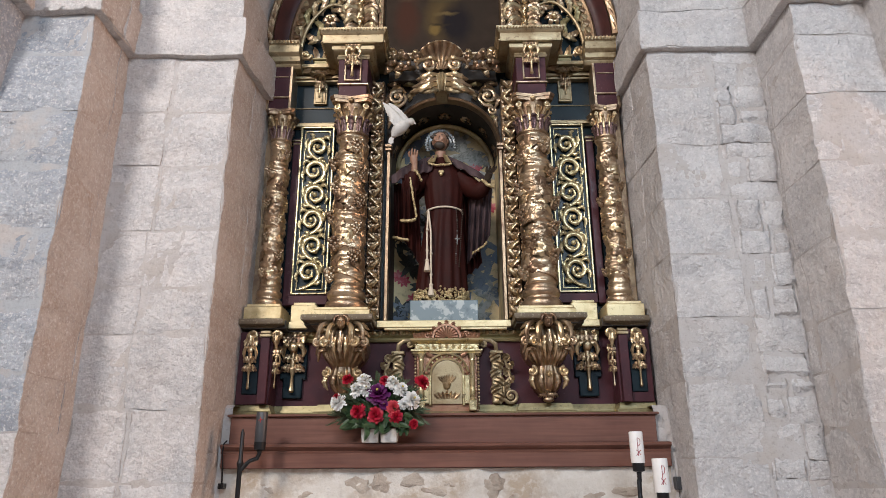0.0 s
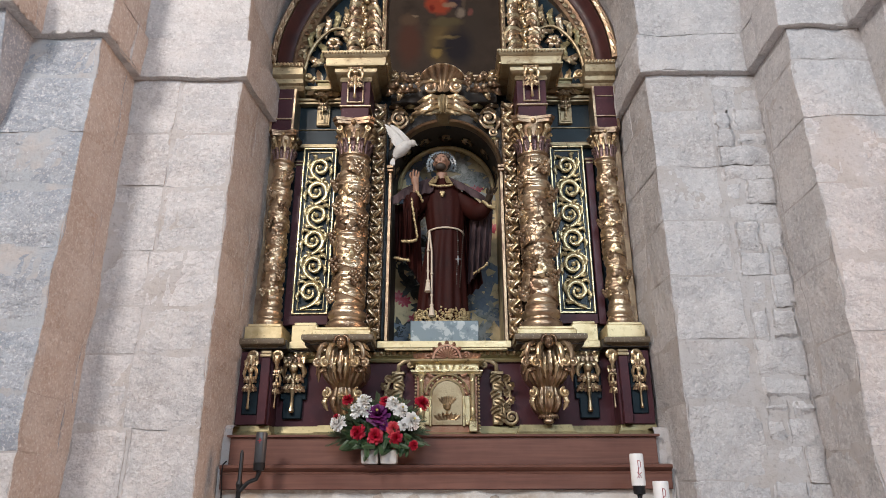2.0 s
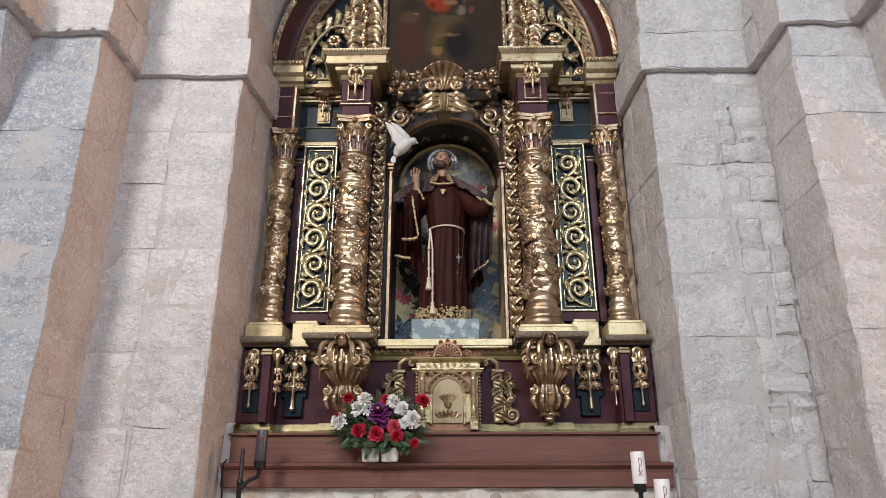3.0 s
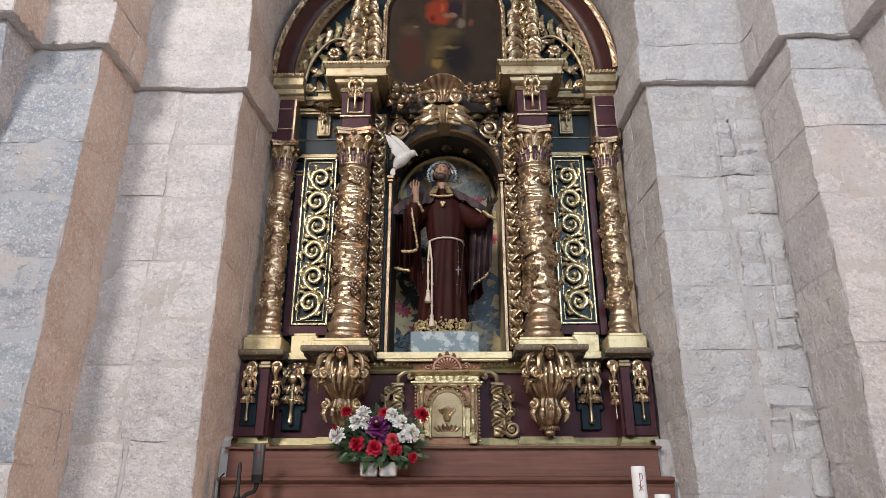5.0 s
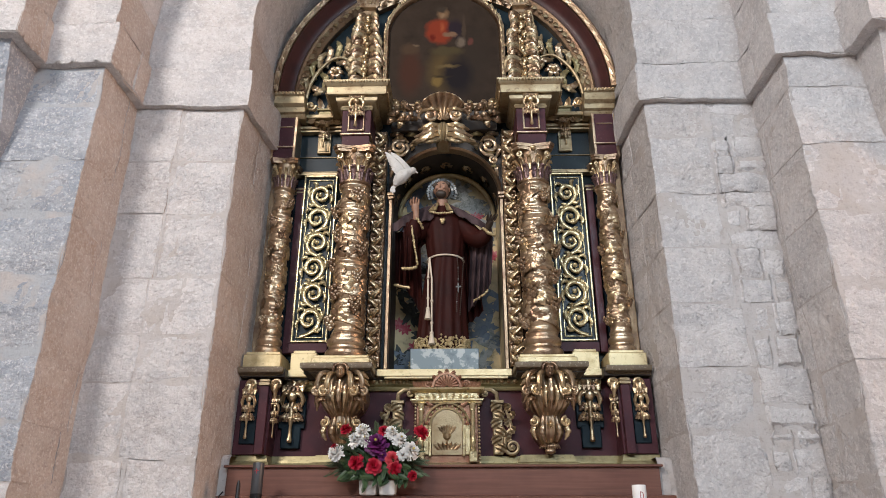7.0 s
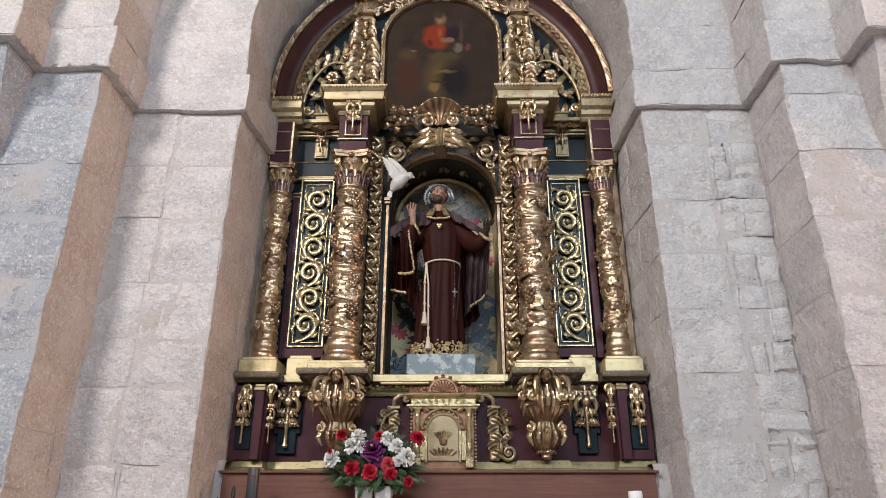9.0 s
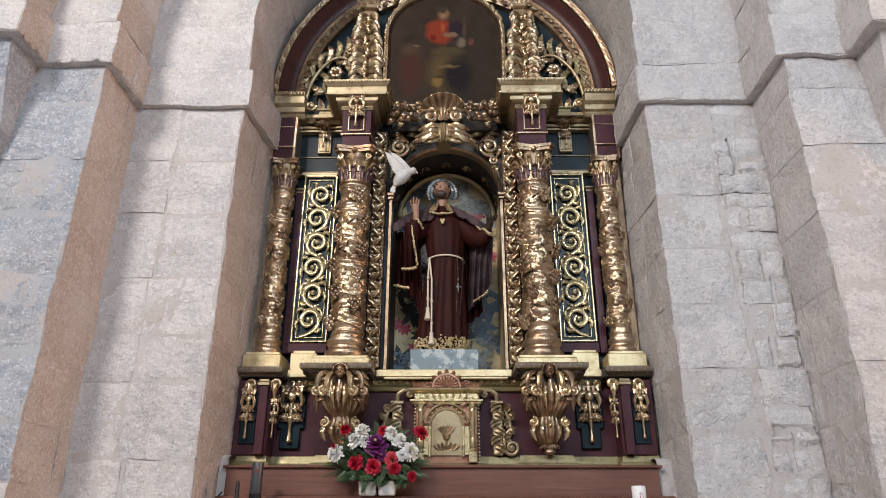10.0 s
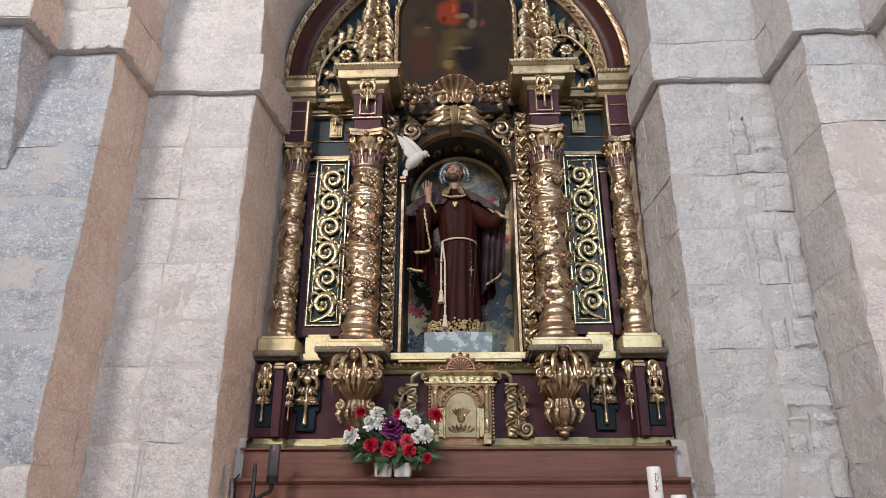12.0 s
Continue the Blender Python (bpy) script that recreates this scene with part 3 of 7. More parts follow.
def arc(cx, cz, r, a0, a1, n, rz=None):
    return [(cx + r * math.cos(a0 + (a1 - a0) * k / n), cz + (rz or r) * math.sin(a0 + (a1 - a0) * k / n)) for k in range(n + 1)]


# back board, with the niche cut through it
bm = bmesh.new()
outline = [(XC + RO, 2.5)] + arc(XC, ZS, RO, 0, math.pi, 40) + [(XC - RO, 2.5), (NX - NW, 2.5)] + arc(NX, NS, NW, math.pi, 0, 28) + [(NX + NW, 2.5)]
prism(bm, outline, 4.45, 4.52)
part("back_board", bm, BLUE, altar, "dark blue painted back board", smooth=False)

PAINTED = material("cream painted ground", (0.56, 0.44, 0.24), 0.6, vary=((3.0, 0.45, 0.62, (0.22, 0.19, 0.12)), (9.0, 0.57, 0.66, (0.10, 0.085, 0.05), 0.7)), bump=((30, 0.1, 0.002),))
PETAL = {"blue": material("painted blue leaves", (0.10, 0.135, 0.19), 0.6, vary=((16, 0.45, 0.65, (0.15, 0.18, 0.20)),)),
         "red": material("painted red flowers", (0.36, 0.03, 0.05), 0.6, vary=((16, 0.45, 0.65, (0.46, 0.16, 0.17)),)),
         "dark": material("painted dark leaves", (0.018, 0.022, 0.022), 0.6, vary=((16, 0.45, 0.65, (0.05, 0.06, 0.05)),)),
         "grey": material("painted grey leaves", (0.30, 0.31, 0.29), 0.6, vary=((16, 0.45, 0.65, (0.10, 0.11, 0.10)),))}
# niche: a shallow round-headed chamber
bm = bmesh.new()
prof = [(NX + NW, 2.52)] + arc(NX, NS, NW, 0, math.pi, 28) + [(NX - NW, 2.52)]
fr = [bm.verts.new((x, 4.45, z)) for x, z in prof]
bk = [bm.verts.new((NX + (x - NX) * 0.97, 4.80, z)) for x, z in prof]
for k in range(len(prof) - 1):
    f = bm.faces.new((fr[k], fr[k + 1], bk[k + 1], bk[k]))
    # near-black above the springing puts the vault's shade into its colour
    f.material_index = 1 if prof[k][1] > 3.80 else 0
bm.faces.new(bk)
bmesh.ops.recalc_face_normals(bm, faces=bm.faces)
niche = part("niche", bm, [PAINTED, DARK], altar, "niche painted with flowers, shade painted into the vault")
for k in range(120):      # painted scrolls of leaves and flowers
    sg = 1 if k % 2 else -1
    zz = 2.60 + 1.60 * ((k * 0.618) % 1.0)
    uu = 0.06 + 0.30 * ((k * 0.414) % 1.0)
    if zz > NS and math.hypot(uu, zz - NS) > 0.33:
        continue
    kind = ("blue", "grey" if zz > 3.6 else "dark", "blue", "grey", "red")[(k * 7 + k // 5) % 5]
    bm = bmesh.new()
    if kind == "red":
        for i in range(7):
            leaf(bm, place(NX + sg * uu, 4.797 - 0.0002 * (k % 7), zz, i * 0.9, 0.0), 0.05, 0.04, 0.0, 1, 5, 0.0)
    else:
        for i in range(3):
            leaf(bm, place(NX + sg * uu, 4.797 - 0.0003 * (k % 7), zz, art.uniform(-3, 3), 0.0), 0.12, 0.06, 0.0, 3, 8, 0.0)
        spiral(bm, NX + sg * uu, 4.797, zz, 0.04, 1.2, art.uniform(0, 6), sg, 0.005, 4, 14, eye=False)
    part("painted_leaf", bm, PETAL[kind], niche)
bm = bmesh.new()
ring_band(bm, NX, NS, [(0.350, 4.78), (0.380, 4.78), (0.380, 4.75), (0.365, 4.735), (0.350, 4.75)], 0, math.pi, 32)
part("gilt_arch", bm, GOLD_BRIGHT, niche)
for k in range(7):      # dark ribs and bosses on the vault
    a = math.pi * (k + 0.5) / 7
    bm = bmesh.new()
    x, z = NX + 0.385 * math.cos(a), NS + 0.385 * math.sin(a)
    leaf(bm, Matrix.Translation((x, 4.60, z)) @ Matrix.Rotation(math.pi / 2 - a, 4, "Y") @ Matrix.Rotation(-math.pi / 2, 4, "X"), 0.12, 0.10, 0.3)
    part("vault_leaf", bm, GOLD_ROSE, niche)
bm = bmesh.new()
box(bm, NX - NW, NX + NW, 4.27, 4.8, 2.50, 2.556, 0.004)
part("niche_floor", bm, GOLD_BRIGHT, altar)

# niche arch moulding on the front, and its jambs
bm = bmesh.new()
ring_band(bm, NX, NS, [(NW - 0.008, 4.46), (NW - 0.008, 4.39), (NW + 0.004, 4.375), (NW + 0.016, 4.39), (NW + 0.016, 4.46)], 0, math.pi, 36)
part("niche_moulding", bm, GOLD_DARK, altar)
for sg in (-1, 1):
    bm = bmesh.new()
    x = NX + sg * (NW + 0.004)
    box(bm, x - 0.012, x + 0.012, 4.36, 4.46, 2.58, NS, 0.003)
    box(bm, x - 0.022, x + 0.022, 4.345, 4.46, NS - 0.05, NS - 0.03, 0.003)
    box(bm, x - 0.026, x + 0.026, 4.34, 4.46, NS - 0.025, NS, 0.003)
    part("niche_jamb", bm, GOLD_DARK, altar)


def drop_ornament(name, x, y, z0, z1, width, parent, mat=GOLD):
    """A hanging ornament: leafy cap, bow with swags, two ruffles of leaves and a long flared tassel."""
    h, w = z1 - z0, width * 0.5
    at = lambda q, t, d=0.0: (x + q * w, y - d, z1 - t * h)
    bm = bmesh.new()
    tube(bm, [at(0, 0.0, 0.004), at(0, 0.3, 0.012), at(0, 0.66, 0.014)], [w * 0.26, w * 0.30, w * 0.2], 10)
    body = part(name, bm, mat, altar)
    for q in (-0.7, -0.35, 0, 0.35, 0.7):       # cap
        bm = bmesh.new()
        frond(bm, [at(q * 0.8, 0.0, 0.006), at(q, 0.09, 0.022), at(q * 1.15, 0.18, 0.030)], w * 0.75, 2, 0.4, 0.012, 9)
        part("cap_leaf", bm, GOLD_DARK if abs(q) < 0.5 else mat, body)
    bm = bmesh.new()
    ball(bm, at(0, 0.26, w * 0.5), w * 0.40, 10, 7, (1, 0.7, 1.1))
    part("boss", bm, mat, body)
    for sg in (-1, 1):
        bm = bmesh.new()
        frond(bm, [at(sg * 0.15, 0.20, 0.03), at(sg * 0.62, 0.22, 0.03), at(sg * 0.86, 0.32, 0.022), at(sg * 0.70, 0.46, 0.014)], w * 0.62, 3, 0.5, 0.012, 14)
        part("swag", bm, mat, body)
    for t, s, n in ((0.38, 0.85, 5), (0.54, 1.0, 7)):
        for i in range(n):
            q = (i - (n - 1) / 2) / ((n - 1) / 2)
            bm = bmesh.new()
            frond(bm, [at(q * 0.45 * s, t, 0.016), at(q * 0.75 * s, t + 0.07, 0.026 - 0.008 * abs(q)), at(q * s, t + 0.14 - 0.02 * abs(q), 0.024 - 0.012 * abs(q))], w * 0.64, 2, 0.5, 0.010, 9)
            part("ruffle_leaf", bm, mat if i % 2 else GOLD_DARK, body)
    bm = bmesh.new()
    tube(bm, [at(0, 0.64, 0.016), at(0, 0.74, 0.016), at(0, 0.92, 0.016), at(0, 0.97, 0.016), at(0, 1.0, 0.014)], [w * 0.24, w * 0.13, w * 0.17, w * 0.24, w * 0.16], 9)
    part("tassel", bm, mat, body)
    return body


# ---- lower zone: predella ----
bm = bmesh.new()
box(bm, XC - 1.28, XC + 1.28, 4.36, 4.52, 1.955, 2.5, 0.0)
predella = part("predella", bm, PURPLE, altar, "purple painted lower panel", smooth=False)
bm = bmesh.new()
plan = [(XC - 1.285, 4.20), (XC - 1.06, 4.20), (XC - 1.06, 4.33), (XC - 0.80, 4.33), (XC - 0.80, 4.26), (XC - 0.45, 4.26), (XC - 0.45, 4.33),
        (XC + 0.45, 4.33), (XC + 0.45, 4.26), (XC + 0.80, 4.26), (XC + 0.80, 4.33), (XC + 1.06, 4.33), (XC + 1.06, 4.20), (XC + 1.285, 4.20)]
cornice(bm, plan, [(-0.1, 1.955), (0.01, 1.955), (0.012, 1.985), (0.0, 1.992), (-0.006, 2.01), (-0.016, 2.035), (-0.1, 2.036)])
part("base_moulding", bm, OLIVE, altar, "dull greenish gold base moulding")
bm = bmesh.new()
cornice(bm, [(XC - 1.0, 4.34), (XC + 1.0, 4.34)], [(-0.06, 2.435), (0.0, 2.437), (0.008, 2.45), (0.0, 2.462), (0.018, 2.475), (0.022, 2.50), (-0.06, 2.50)])
part("frieze_moulding", bm, OLIVE, altar)
for k in range(46):
    u = -0.97 + k * 1.94 / 45
    if 0.47 < abs(u) < 0.84 or abs(u + 0.0) < 0.16:
        continue
    bm = bmesh.new()
    ball(bm, (XC + u, 4.315, 2.492), 0.0155, 8, 6)
    part("bead", bm, GOLD, predella)
# raised blue panels with hanging ornaments
for u, w in ((-0.965, 0.085), (0.915, 0.085)):
    bm = bmesh.new()
    box(bm, XC + u - w, XC + u + w, 4.335, 4.37, 2.20, 2.42, 0.006)
    box(bm, XC + u - w * 0.72, XC + u + w * 0.72, 4.333, 4.37, 2.08, 2.22, 0.006)
    pn = part("raised_panel", bm, BLUE, altar)
    drop_ornament("drop_ornament", XC + u, 4.33, 2.115, 2.495, 0.155, pn)
# end pilasters of the lower zone
for sg in (-1, 1):
    x0, x1 = sorted((XC + sg * 1.07, XC + sg * 1.28))
    bm = bmesh.new()
    box(bm, x0, x1, 4.20, 4.40, 2.03, 2.48, 0.004)
    pil = part("end_pilaster", bm, PURPLE, altar)
    c = XC + sg * 1.195
    bm = bmesh.new()
    box(bm, c - 0.05, c + 0.05, 4.19, 4.21, 2.09, 2.40, 0.006)
    part("inset", bm, BLUE, pil)
    bm = bmesh.new()
    e = XC + sg * 1.112
    box(bm, e - 0.028, e + 0.028, 4.165, 4.22, 2.03, 2.44, 0.004)
    part("fillet", bm, PURPLE, pil)
    bm = bmesh.new()
    box(bm, e - 0.036, e + 0.036, 4.155, 4.22, 2.44, 2.46, 0.003)
    box(bm, e - 0.032, e + 0.032, 4.16, 4.22, 2.462, 2.48, 0.003)
    part("fillet_cap", bm, GOLD_PALE, pil)
    drop_ornament("drop_ornament", c + sg * 0.005, 4.185, 2.12, 2.44, 0.090, pil)
    drop_ornament("drop_ornament", XC + sg * 1.05, 4.235, 2.13, 2.39, 0.062, pil)
    for x in (c, XC + sg * 1.04):
        bm = bmesh.new()
        spiral(bm, x, 4.19, 2.45, 0.036, 1.4, -math.pi / 2 if sg < 0 else -math.pi / 2, sg, 0.016, 8)
        frond(bm, [(x, 4.18, 2.47), (x, 4.155, 2.43), (x, 4.165, 2.36)], 0.05, 3, 0.4, 0.01, 10)
        part("volute", bm, GOLD, pil)


def bracket(x):
    """A swelling console: gadrooned belly between straps and side leaves, a narrower foot with scrolls, a flower pendant."""
    bm = bmesh.new()
    rows = []
    prof = [(2.512, 0.115, 4.13, 0.0), (2.47, 0.130, 4.105, 0.3), (2.42, 0.140, 4.085, 0.8), (2.37, 0.142, 4.068, 1.0), (2.33, 0.132, 4.07, 1.0), (2.295, 0.112, 4.09, 0.9), (2.27, 0.088, 4.13, 0.7),
            (2.25, 0.078, 4.165, 0.3), (2.225, 0.088, 4.165, 0.3), (2.19, 0.096, 4.165, 0.6), (2.15, 0.092, 4.18, 0.6), (2.115, 0.072, 4.21, 0.5), (2.09, 0.042, 4.25, 0.2)]
    for z, w, y, g in prof:
        ring = []
        for k in range(57):
            a = math.pi * k / 56
            q = 1 + 0.055 * g * math.cos(18 * a)
            ring.append(bm.verts.new((x - q * w * math.copysign(abs(math.cos(a)) ** 0.8, math.cos(a)), 4.37 - q * (4.37 - y) * abs(math.sin(a)) ** 0.6, z)))
        rows.append(ring)
    for a, b in zip(rows, rows[1:]):
        for k in range(56):
            bm.faces.new((a[k], b[k], b[k + 1], a[k + 1]))
    bmesh.ops.recalc_face_normals(bm, faces=bm.faces)
    body = part("bracket", bm, GOLD_ROSE, altar, "gilded scrolled bracket with acanthus leaves")

    def blade(pts, width, mat, lobes=4, n=16):
        bm = bmesh.new()
        frond(bm, pts, width, lobes, 0.5, 0.014, n)
        part("acanthus_leaf", bm, mat, body)

    for sg in (-1, 1):
        bm = bmesh.new()        # strap from the mask, ending in a curl on the belly
        tube(bm, smooth_line([(x + sg * 0.035, 4.07, 2.505), (x + sg * 0.062, 4.035, 2.475), (x + sg * 0.070, 4.02, 2.425), (x + sg * 0.072, 4.02, 2.39)], 12), [0.012 + 0.006 * math.sin(0.28 * i) for i in range(12)], 8)
        spiral(bm, x + sg * 0.088, 4.02, 2.375, 0.030, 1.4, math.pi / 2, -sg, 0.012, 8, lift=0.012)
        part("strap", bm, GOLD, body)
        bm = bmesh.new()        # outer strap
        tube(bm, smooth_line([(x + sg * 0.075, 4.09, 2.515), (x + sg * 0.115, 4.06, 2.49), (x + sg * 0.135, 4.06, 2.44), (x + sg * 0.132, 4.06, 2.40)], 12), [0.010 + 0.005 * math.sin(0.28 * i) for i in range(12)], 8)
        spiral(bm, x + sg * 0.142, 4.07, 2.382, 0.026, 1.4, math.pi / 2, -sg, 0.010, 8, lift=0.012)
        part("strap", bm, GOLD_ROSE, body)
        # lower leaves darker, shade under the belly put into their gilding
        for zc, out, drop in ((2.49, 0.165, 0.02), (2.455, 0.172, 0.03), (2.415, 0.168, 0.045), (2.37, 0.158, 0.05), (2.33, 0.142, 0.055)):
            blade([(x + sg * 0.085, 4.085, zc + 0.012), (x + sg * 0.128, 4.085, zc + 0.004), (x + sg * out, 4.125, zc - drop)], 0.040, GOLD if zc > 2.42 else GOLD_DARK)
        bm = bmesh.new()
        spiral(bm, x + sg * 0.098, 4.165, 2.215, 0.030, 1.4, math.pi / 2, sg, 0.011, 8, lift=0.012)
        part("volute", bm, GOLD, body)
        blade([(x + sg * 0.09, 4.17, 2.20), (x + sg * 0.105, 4.165, 2.16), (x + sg * 0.085, 4.18, 2.11)], 0.045, GOLD)
        blade([(x + sg * 0.045, 4.15, 2.20), (x + sg * 0.052, 4.155, 2.15), (x + sg * 0.035, 4.19, 2.10)], 0.040, GOLD_ROSE)
        blade([(x + sg * 0.03, 4.05, 2.41), (x + sg * 0.036, 4.035, 2.35), (x + sg * 0.026, 4.075, 2.285)], 0.034, GOLD, 3)
    blade([(x, 4.05, 2.45), (x, 4.03, 2.38), (x, 4.04, 2.33), (x, 4.08, 2.285)], 0.036, GOLD_ROSE, 3)
    bm = bmesh.new()        # small flower on the foot
    for k in range(7):
        leaf(bm, place(x, 4.15, 2.195, k * 2 * math.pi / 7, 0.2), 0.03, 0.026, 0.4, 1, 5)
    ball(bm, (x, 4.14, 2.195), 0.011, 8, 6)
    part("rosette", bm, GOLD, body)
    bm = bmesh.new()        # mask: brow, cheeks and leafy hair, in dark gilding
    ball(bm, (x, 4.05, 2.505), 0.034, 12, 8, (0.9, 0.8, 1.25))
    ball(bm, (x, 4.022, 2.498), 0.010, 8, 6, (0.8, 1, 1.6))
    ball(bm, (x, 4.03, 2.478), 0.012, 8, 6)
    for sg in (-1, 1):
        ball(bm, (x + sg * 0.014, 4.028, 2.515), 0.010, 8, 6)
        frond(bm, [(x + sg * 0.012, 4.045, 2.55), (x + sg * 0.040, 4.04, 2.53), (x + sg * 0.042, 4.045, 2.485)], 0.026, 3, 0.5, 0.01, 10)
    part("mask", bm, GOLD_DARK, body, "dark gilded mask")
    bm = bmesh.new()
    for i in range(9):
        q = (i - 4) / 4
        frond(bm, [(x + q * 0.018, 4.235, 2.09), (x + q * 0.05, 4.215 + 0.02 * abs(q), 2.082), (x + q * 0.062, 4.225 + 0.02 * abs(q), 2.055 + 0.012 * abs(q))], 0.024, 2, 0.5, 0.01, 8)
    ball(bm, (x, 4.23, 2.05), 0.026, 10, 7, (1.3, 0.8, 0.7))
    part("pendant", bm, GOLD_ROSE, body)
    return body


for u in (-0.625, 0.640):
    bracket(XC + u)

# scrolled volute strips beside the tabernacle
for sg in (-1, 1):
    x = XC + 0.02 + sg * 0.315
    bm = bmesh.new()
    box(bm, x - 0.032, x + 0.032, 4.32, 4.37, 2.04, 2.36, 0.006)
    for k in range(6):
        leaf(bm, place(x, 4.315, 2.05 + 0.05 * k, 0.5 * (-1) ** k, 0.2), 0.085, 0.075, 0.5)
    box(bm, x - 0.042, x + 0.042, 4.305, 4.37, 2.35, 2.372, 0.004)
    tube(bm, [(x, 4.32, 2.37), (x - sg * 0.004, 4.31, 2.41), (x - sg * 0.04, 4.305, 2.435), (x - sg * 0.075, 4.305, 2.435)], [0.014, 0.015, 0.014, 0.010], 8)
    spiral(bm, x - sg * 0.078, 4.30, 2.412, 0.026, 1.4, math.pi / 2, sg, 0.009, 8)
    spiral(bm, x + sg * 0.085, 4.32, 2.085, 0.048, 1.7, math.pi, sg, 0.012, 8)
    tube(bm, [(x + sg * 0.037, 4.32, 2.09), (x + sg * 0.045, 4.32, 2.16), (x + sg * 0.085, 4.32, 2.20), (x + sg * 0.07, 4.32, 2.26), (x + sg * 0.05, 4.32, 2.31)], [0.012, 0.013, 0.013, 0.012, 0.007], 8)
    for k in range(5):
        leaf(bm, place(x + sg * 0.07, 4.315, 2.12 + 0.045 * k, sg * (0.7 if k % 2 else -0.5), 0.2), 0.075, 0.05, 0.6)
    spiral(bm, x + sg * 0.062, 4.32, 2.33, 0.024, 1.3, -math.pi / 2, sg, 0.008, 8)
    part("scroll_bracket", bm, GOLD_PALE, altar)

# tabernacle
TX = XC + 0.018
bm = bmesh.new()
box(bm, TX - 0.19, TX + 0.19, 4.24, 4.38, 1.958, 2.36, 0.004)
tab = tagged(part("tabernacle", bm, BOLE), "small gilded tabernacle with arched door below the niche", "tabernacle")
bm = bmesh.new()
pts = [(TX + 0.092, 2.03)] + arc(TX, 2.205, 0.092, 0, math.pi, 16) + [(TX - 0.092, 2.03)]
prism(bm, pts, 4.228, 4.25)
door = part("door", bm, GOLD_PALE, tab, "pale gold door embossed with a chalice")
bm = bmesh.new()
lathe(bm, [(0.020, 2.085), (0.008, 2.095), (0.006, 2.115), (0.020, 2.125), (0.026, 2.15), (0.024, 2.152)], TX, 4.228, 14)
for k in range(7):
    q = (k - 3) / 3
    leaf(bm, place(TX + q * 0.02, 4.226, 2.155, q * 0.7, 0.1), 0.06, 0.018, 0.2)
    leaf(bm, place(TX + q * 0.045, 4.226, 2.06, q * 0.9, 0.1), 0.055, 0.024, 0.3)
tagged(part("chalice_relief", bm, GOLD, door), kind="stuff")
bm = bmesh.new()
ring_band(bm, TX, 2.205, [(0.094, 4.25), (0.094, 4.222), (0.106, 4.216), (0.110, 4.25)], 0, math.pi, 20)
for sg in (-1, 1):
    box(bm, TX + sg * 0.102 - 0.008, TX + sg * 0.102 + 0.008, 4.218, 4.25, 2.02, 2.205, 0.003)
part("door_surround", bm, SCROLL, tab)
bm = bmesh.new()
ring_band(bm, TX, 2.205, [(0.128, 4.25), (0.128, 4.218), (0.138, 4.212), (0.145, 4.25)], 0.12, math.pi - 0.12, 20)
for k in range(11):
    a = math.pi * (k + 0.5) / 11
    ball(bm, (TX + 0.118 * math.cos(a), 4.232, 2.205 + 0.118 * math.sin(a)), 0.008, 7, 5)
part("arch_moulding", bm, SCROLL, tab)
for sg in (-1, 1):
    bm = bmesh.new()
    x = TX + sg * 0.158
    box(bm, x - 0.024, x + 0.024, 4.19, 4.26, 1.985, 2.05, 0.003)
    lathe(bm, [(0.017, 2.05), (0.019, 2.06), (0.012, 2.07), (0.017, 2.085), (0.018, 2.12), (0.012, 2.135), (0.015, 2.145), (0.013, 2.28), (0.018, 2.29), (0.014, 2.30), (0.022, 2.33), (0.024, 2.335)], x, 4.215, 12)
    for k in range(4):
        leaf(bm, place(x, 4.215, 2.29, 0, 0.1, 1, k * math.pi / 2), 0.05, 0.03, 0.6)
    part("colonnette", bm, SCROLL, tab)
    bm = bmesh.new()        # beaded edge
    for k in range(20):
        ball(bm, (TX + sg * 0.196, 4.235, 1.985 + k * 0.0215), 0.0085, 7, 5)
    tagged(part("beading", bm, GOLD, tab), kind="stuff")
    bm = bmesh.new()
    ball(bm, (TX + sg * 0.125, 4.22, 2.215), 0.012, 8, 5)
    part("finial", bm, BOLE, tab)
    bm = bmesh.new()
    leaf(bm, place(TX + sg * 0.09, 4.222, 2.325, sg * 1.2, 0.1), 0.05, 0.028, 0.4)
    part("spandrel_leaf", bm, BOLE, tab)
    bm = bmesh.new()
    for k in range(2):
        box(bm, TX + sg * 0.125 - 0.016, TX + sg * 0.125 + 0.016, 4.222 - 0.004 * k, 4.25, 2.03, 2.20 + 0.004 * k, 0.003)
    part("jamb", bm, SCROLL, tab)
bm = bmesh.new()
cornice(bm, [(TX - 0.19, 4.38), (TX - 0.19, 4.24), (TX + 0.19, 4.24), (TX + 0.19, 4.38)],
        [(-0.04, 2.335), (0.02, 2.337), (0.025, 2.347), (0.035, 2.352), (0.035, 2.362), (0.008, 2.366), (0.008, 2.40), (0.02, 2.404), (0.04, 2.42), (0.042, 2.43), (-0.04, 2.432)])
box(bm, TX - 0.19, TX + 0.19, 4.24, 4.36, 2.33, 2.43)
for k in range(9):
    q = (k - 4) / 4
    leaf(bm, place(TX + q * 0.14, 4.228, 2.368 + 0.0 * q, q * 1.3, 0.1), 0.04, 0.026, 0.4)
part("entablature", bm, SCROLL, tab)
bm = bmesh.new()
cornice(bm, [(TX - 0.20, 4.38), (TX - 0.20, 4.225), (TX + 0.20, 4.225), (TX + 0.20, 4.38)], [(-0.03, 1.955), (0.012, 1.957), (0.014, 1.975), (0.0, 1.985), (-0.03, 1.99)])
part("plinth", bm, GOLD_PALE, tab)
